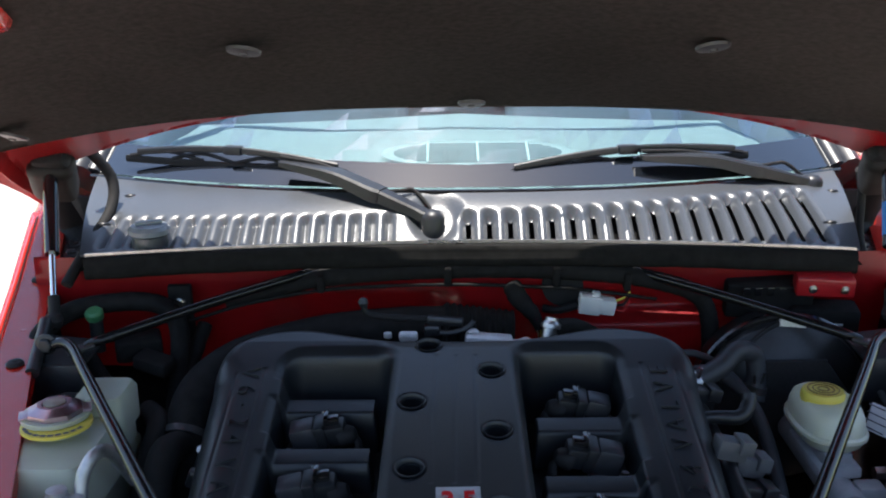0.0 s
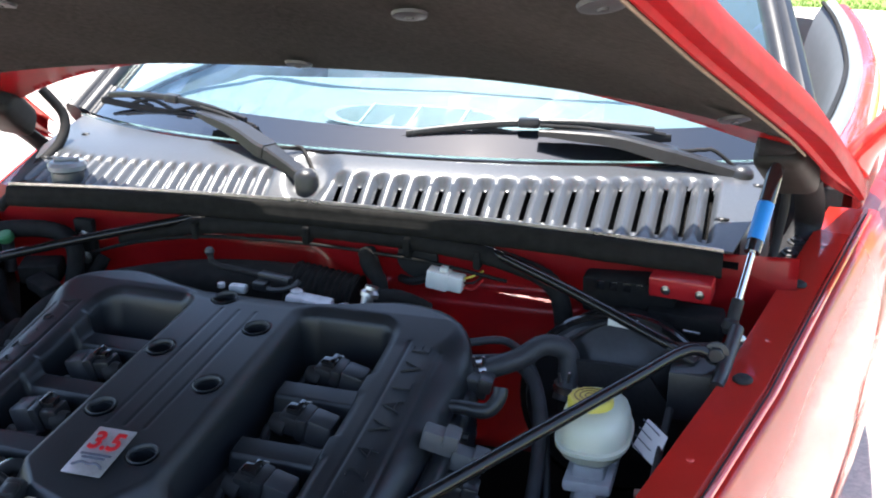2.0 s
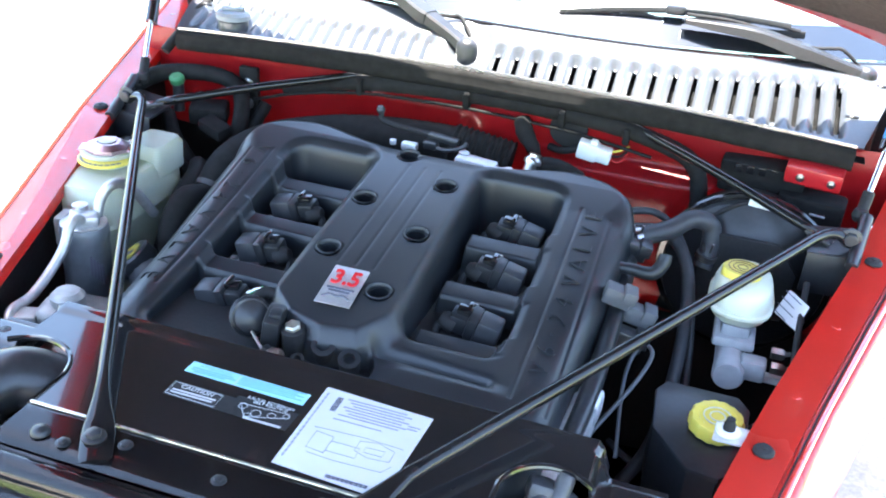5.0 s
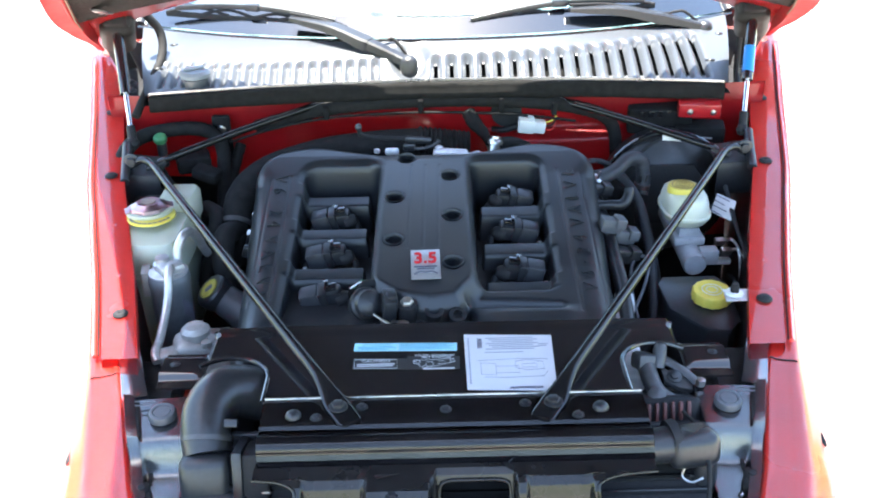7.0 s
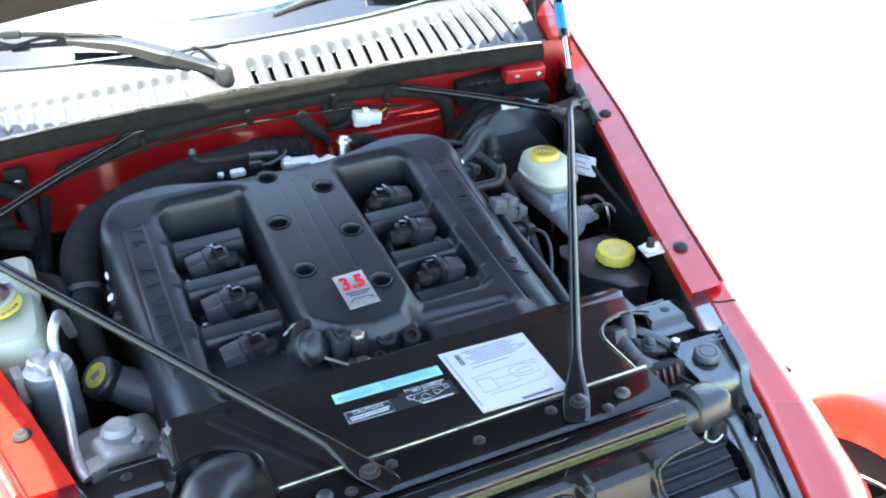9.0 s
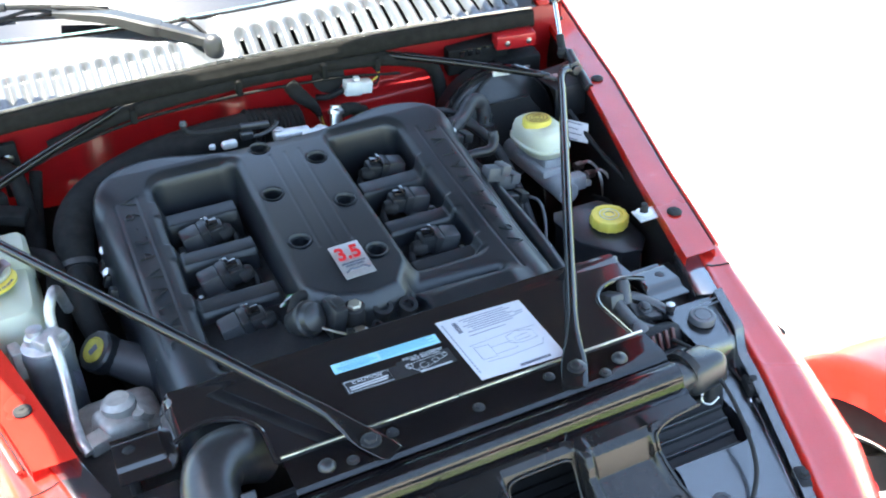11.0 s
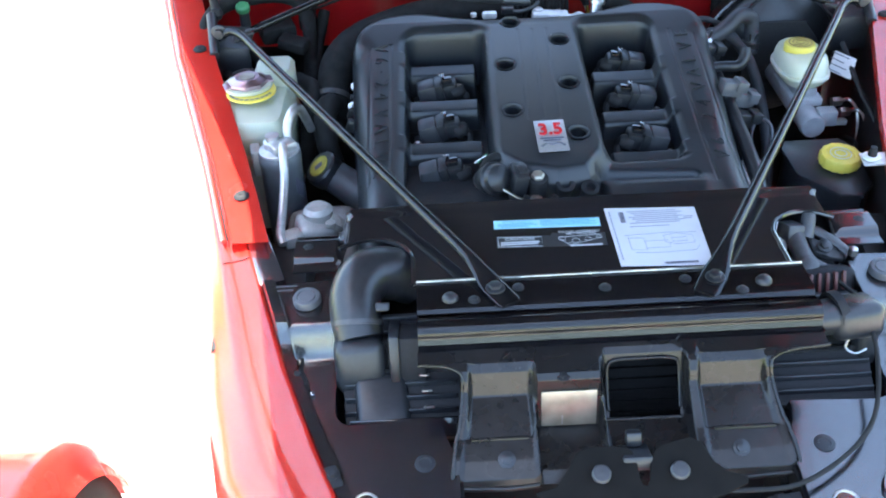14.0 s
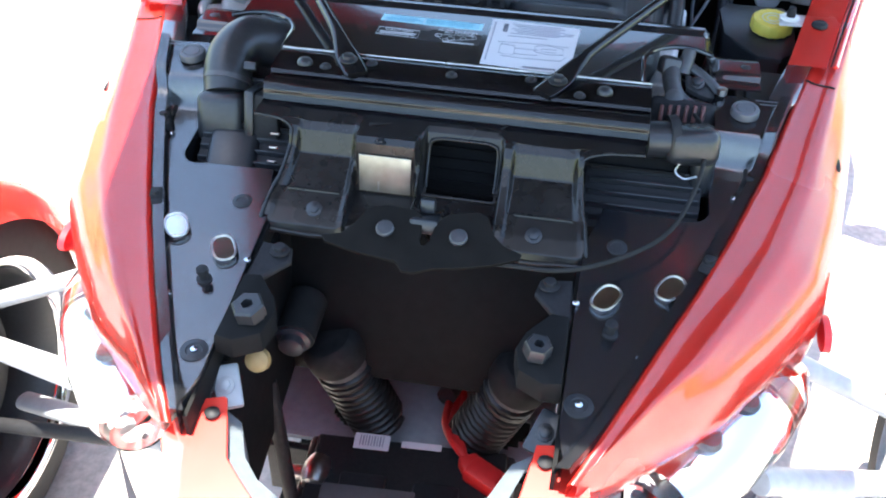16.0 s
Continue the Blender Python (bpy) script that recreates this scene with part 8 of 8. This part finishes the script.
def wheel(side):
    cx, cy, cz = side * 0.825, 0.475 if side > 0 else 0.418, 0.155
    mm = pose(cx, cy, cz, 0, 90, 0)
    bm = B()
    lathe(bm, [(0.218, -0.095), (0.230, -0.108), (0.262, -0.112), (0.298, -0.098), (0.304, -0.06), (0.305, 0.0), (0.304, 0.06), (0.298, 0.098), (0.262, 0.112), (0.230, 0.108), (0.218, 0.095)], (0, 0, 0), (0, 0, 0), 64, caps=False)
    bmesh.ops.transform(bm, matrix=mm, verts=bm.verts)
    w = part("front_wheel", bm, TYRE, car, "low-profile front tyre on a chromed alloy wheel")
    # barrel in black: the shade inside the wheel is put into its colour
    bm = B()
    lathe(bm, [(0.206, -0.092), (0.196, -0.080), (0.190, 0.0), (0.196, 0.080), (0.206, 0.092)], (0, 0, 0), (0, 0, 0), 56, caps=False)
    bmesh.ops.transform(bm, matrix=mm, verts=bm.verts)
    part("barrel", bm, BLACK_SEMI, w, "inner barrel blackened for the shade inside the wheel")
    for z in (-1, 1):
        bm = B()
        lathe(bm, [(0.226, z * 0.100), (0.231, z * 0.104), (0.228, z * 0.110), (0.216, z * 0.106), (0.206, z * 0.092)], (0, 0, 0), (0, 0, 0), 56, caps=False)
        bmesh.ops.transform(bm, matrix=mm, verts=bm.verts)
        part("rim", bm, CHROME, w, "chrome rim")
    bm = B()
    lathe(bm, [(0.185, 0.0), (0.185, 0.006), (0.0, 0.006)], (0, 0, side * 0.03), (0, 0, 0), 40)
    bmesh.ops.transform(bm, matrix=mm, verts=bm.verts)
    part("backing_plate", bm, ANCHOR, w, "brown dust shield")
    for k in range(5):
        bm = B()
        box(bm, (0.115, 0, side * 0.06), (0.185, 0.045, 0.025), (0, 0, 0), 0.008)
        bmesh.ops.transform(bm, matrix=mm @ pose(0, 0, 0, 0, 0, 72 * k), verts=bm.verts)
        part("spoke", bm, CHROME, w)
    bm = B()
    lathe(bm, [(0.15, -0.03), (0.15, -0.01), (0.06, 0.0), (0.06, 0.06), (0.0, 0.062)], (0, 0, 0), (0, 0 if side > 0 else 180, 0), 30)
    bmesh.ops.transform(bm, matrix=mm, verts=bm.verts)
    part("brake_disc", bm, BLACK_SEMI, w)
    bm = B()

    def fn(u, v):
        a = radians(-15 + 125 * u)
        r = 0.340 + 0.012 * math.sin(v * math.pi)
        e = (v - 0.5) * 2
        r -= 0.050 * max(0.0, abs(e) - 0.72) / 0.28
        return (cx + 0.125 * e, cy - r * math.sin(a - radians(20)) * -1, cz + r * math.cos(a - radians(20)))
    surface(bm, fn, 36, 20, thick=0.004)
    fd = part("cycle_fender", bm, RED, car, "red cycle fender arched over the front tyre", 60)
    for k in range(2):
        bm = B()
        a = radians(-15 - 8 + 26 * k)
        lathe(bm, [(0.008, 0.0), (0.006, 0.005), (0.0, 0.006)], (cx - side * 0.127, cy + 0.315 * math.sin(a), cz + 0.315 * math.cos(a)), (0, -side * 90, 0), 12)
        part("screw", bm, STEEL, fd)
    for p0, p1, r in (((side * 0.40, 0.385, 0.515), (side * 0.70, 0.430, 0.345), 0.016), ((side * 0.385, 0.190, 0.500), (side * 0.70, 0.400, 0.300), 0.018), ((side * 0.36, 0.30, 0.26), (side * 0.71, 0.46, 0.100), 0.018)):
        bm = B()
        tube(bm, [p0, p1], r, 14, 1, flat=(1.0, 0.75))
        part("suspension_arm", bm, PAINT_ALU, car, "bare silver suspension arm reaching to the wheel")
    bm = B()
    tube(bm, [(side * 0.36, 0.235, 0.34), (side * 0.72, 0.35, 0.17)], 0.011, 10, 1)
    part("tie_rod", bm, BLACK_MATT, car, "black steering tie rod")


wheel(-1)
wheel(1)

# rear wheels behind the doors keep the car standing
for s in (1, -1):
    bm = B()
    lathe(bm, [(0.24, -0.13), (0.31, -0.14), (0.345, -0.11), (0.35, 0.0), (0.345, 0.11), (0.31, 0.14), (0.24, 0.13)], (s * 0.76, 3.35, 0.20), (0, 90, 0), 40)
    part("rear_wheel", bm, TYRE, car, "dark rear tyre under the quarter panel")

# ---- garden ----


def tree(x, y, h, seed, girth, spread):
    rnd = random.Random(seed)
    t = thing("shade_tree", (x, y, 0.3), "broad leafy shade tree standing on the lawn", "tree", "garden trees")
    bm = B()
    tube(bm, [(x, y, -0.3), (x + 0.02, y, 0.5), (x + 0.05, y, h * 0.3), (x, y + 0.1, h * 0.55), (x + 0.1, y, h * 0.85)], [girth * 1.35, girth, girth * 0.85, girth * 0.6, girth * 0.15], 14, 5)
    for k in range(9):
        a = k * 2.4 + rnd.random()
        z0 = h * (0.28 + 0.05 * k)
        r = h * (0.42 - 0.02 * k)
        tube(bm, [(x, y, z0), (x + r * 0.5 * math.cos(a), y + r * 0.5 * math.sin(a), z0 + h * 0.12), (x + r * math.cos(a), y + r * math.sin(a), z0 + h * 0.20)], [girth * 0.4, girth * 0.22, girth * 0.06], 8, 3)
    part("trunk", bm, BARK, t)
    verts, faces = [], []
    clumps = []
    for k in range(90):
        a, r, z = rnd.uniform(0, 6.283), h * 0.47 * math.sqrt(rnd.random()), rnd.uniform(0.34, 0.98) * h
        r *= math.sqrt(max(0.08, 1 - ((z / h - 0.60) / 0.44) ** 2))
        clumps.append((x + r * math.cos(a), y - spread + r * math.sin(a), z, h * rnd.uniform(0.05, 0.10)))
    for cx, cy, cz, cr in clumps:
        for j in range(70):
            v = Vector((rnd.gauss(0, 1), rnd.gauss(0, 1), rnd.gauss(0, 0.8)))
            v = v.normalized() * cr * rnd.random() ** 0.4
            p = Vector((cx, cy, cz)) + v
            d1 = Vector((rnd.gauss(0, 1), rnd.gauss(0, 1), rnd.gauss(0, 0.5))).normalized() * 0.16
            d2 = d1.cross(Vector((rnd.gauss(0, 1), rnd.gauss(0, 1), rnd.gauss(0, 1)))).normalized() * 0.09
            n = len(verts)
            verts += [p - d1, p + d2, p + d1, p - d2]
            faces.append((n, n + 1, n + 2, n + 3))
    me = bpy.data.meshes.new("crown")
    me.from_pydata([tuple(v) for v in verts], [], faces)
    me.materials.append(LEAF)
    part("crown", me, None, t)


tree(7.7, 35.5, 11.0, 3, 0.36, 7.0)
tree(17.0, 42.0, 11.0, 5, 0.3, 3.0)
tree(-13.0, 38.0, 10.0, 8, 0.3, 3.0)
rnd = random.Random(11)
verts, faces = [], []
for k in range(42000):
    x, y = rnd.uniform(0.5, 13), 14.5 + 16 * rnd.random() ** 1.4
    if y < float(np.interp(x, [2, 3.5, 4.8, 5.7, 7.6, 9], [20.65, 20.0, 19.0, 17.9, 15.05, 14])):
        continue
    a, hh = rnd.uniform(0, 6.28), rnd.uniform(0.03, 0.07)
    z = -0.18 + 0.5 * (1 - math.exp(-max(0, math.hypot(x, y) - 25) / 60))
    n = len(verts)
    c, s2 = math.cos(a) * 0.02, math.sin(a) * 0.02
    verts += [(x - c, y - s2, z), (x + c, y + s2, z), (x + rnd.uniform(-0.03, 0.03), y + rnd.uniform(-0.03, 0.03), z + hh)]
    faces.append((n, n + 1, n + 2))
me = bpy.data.meshes.new("lawn_grass")
me.from_pydata(verts, [], faces)
me.materials.append(BLADE)
tagged(part("lawn_grass", me, None), "short mown grass blades beside the driveway", "grass", kind="stuff")
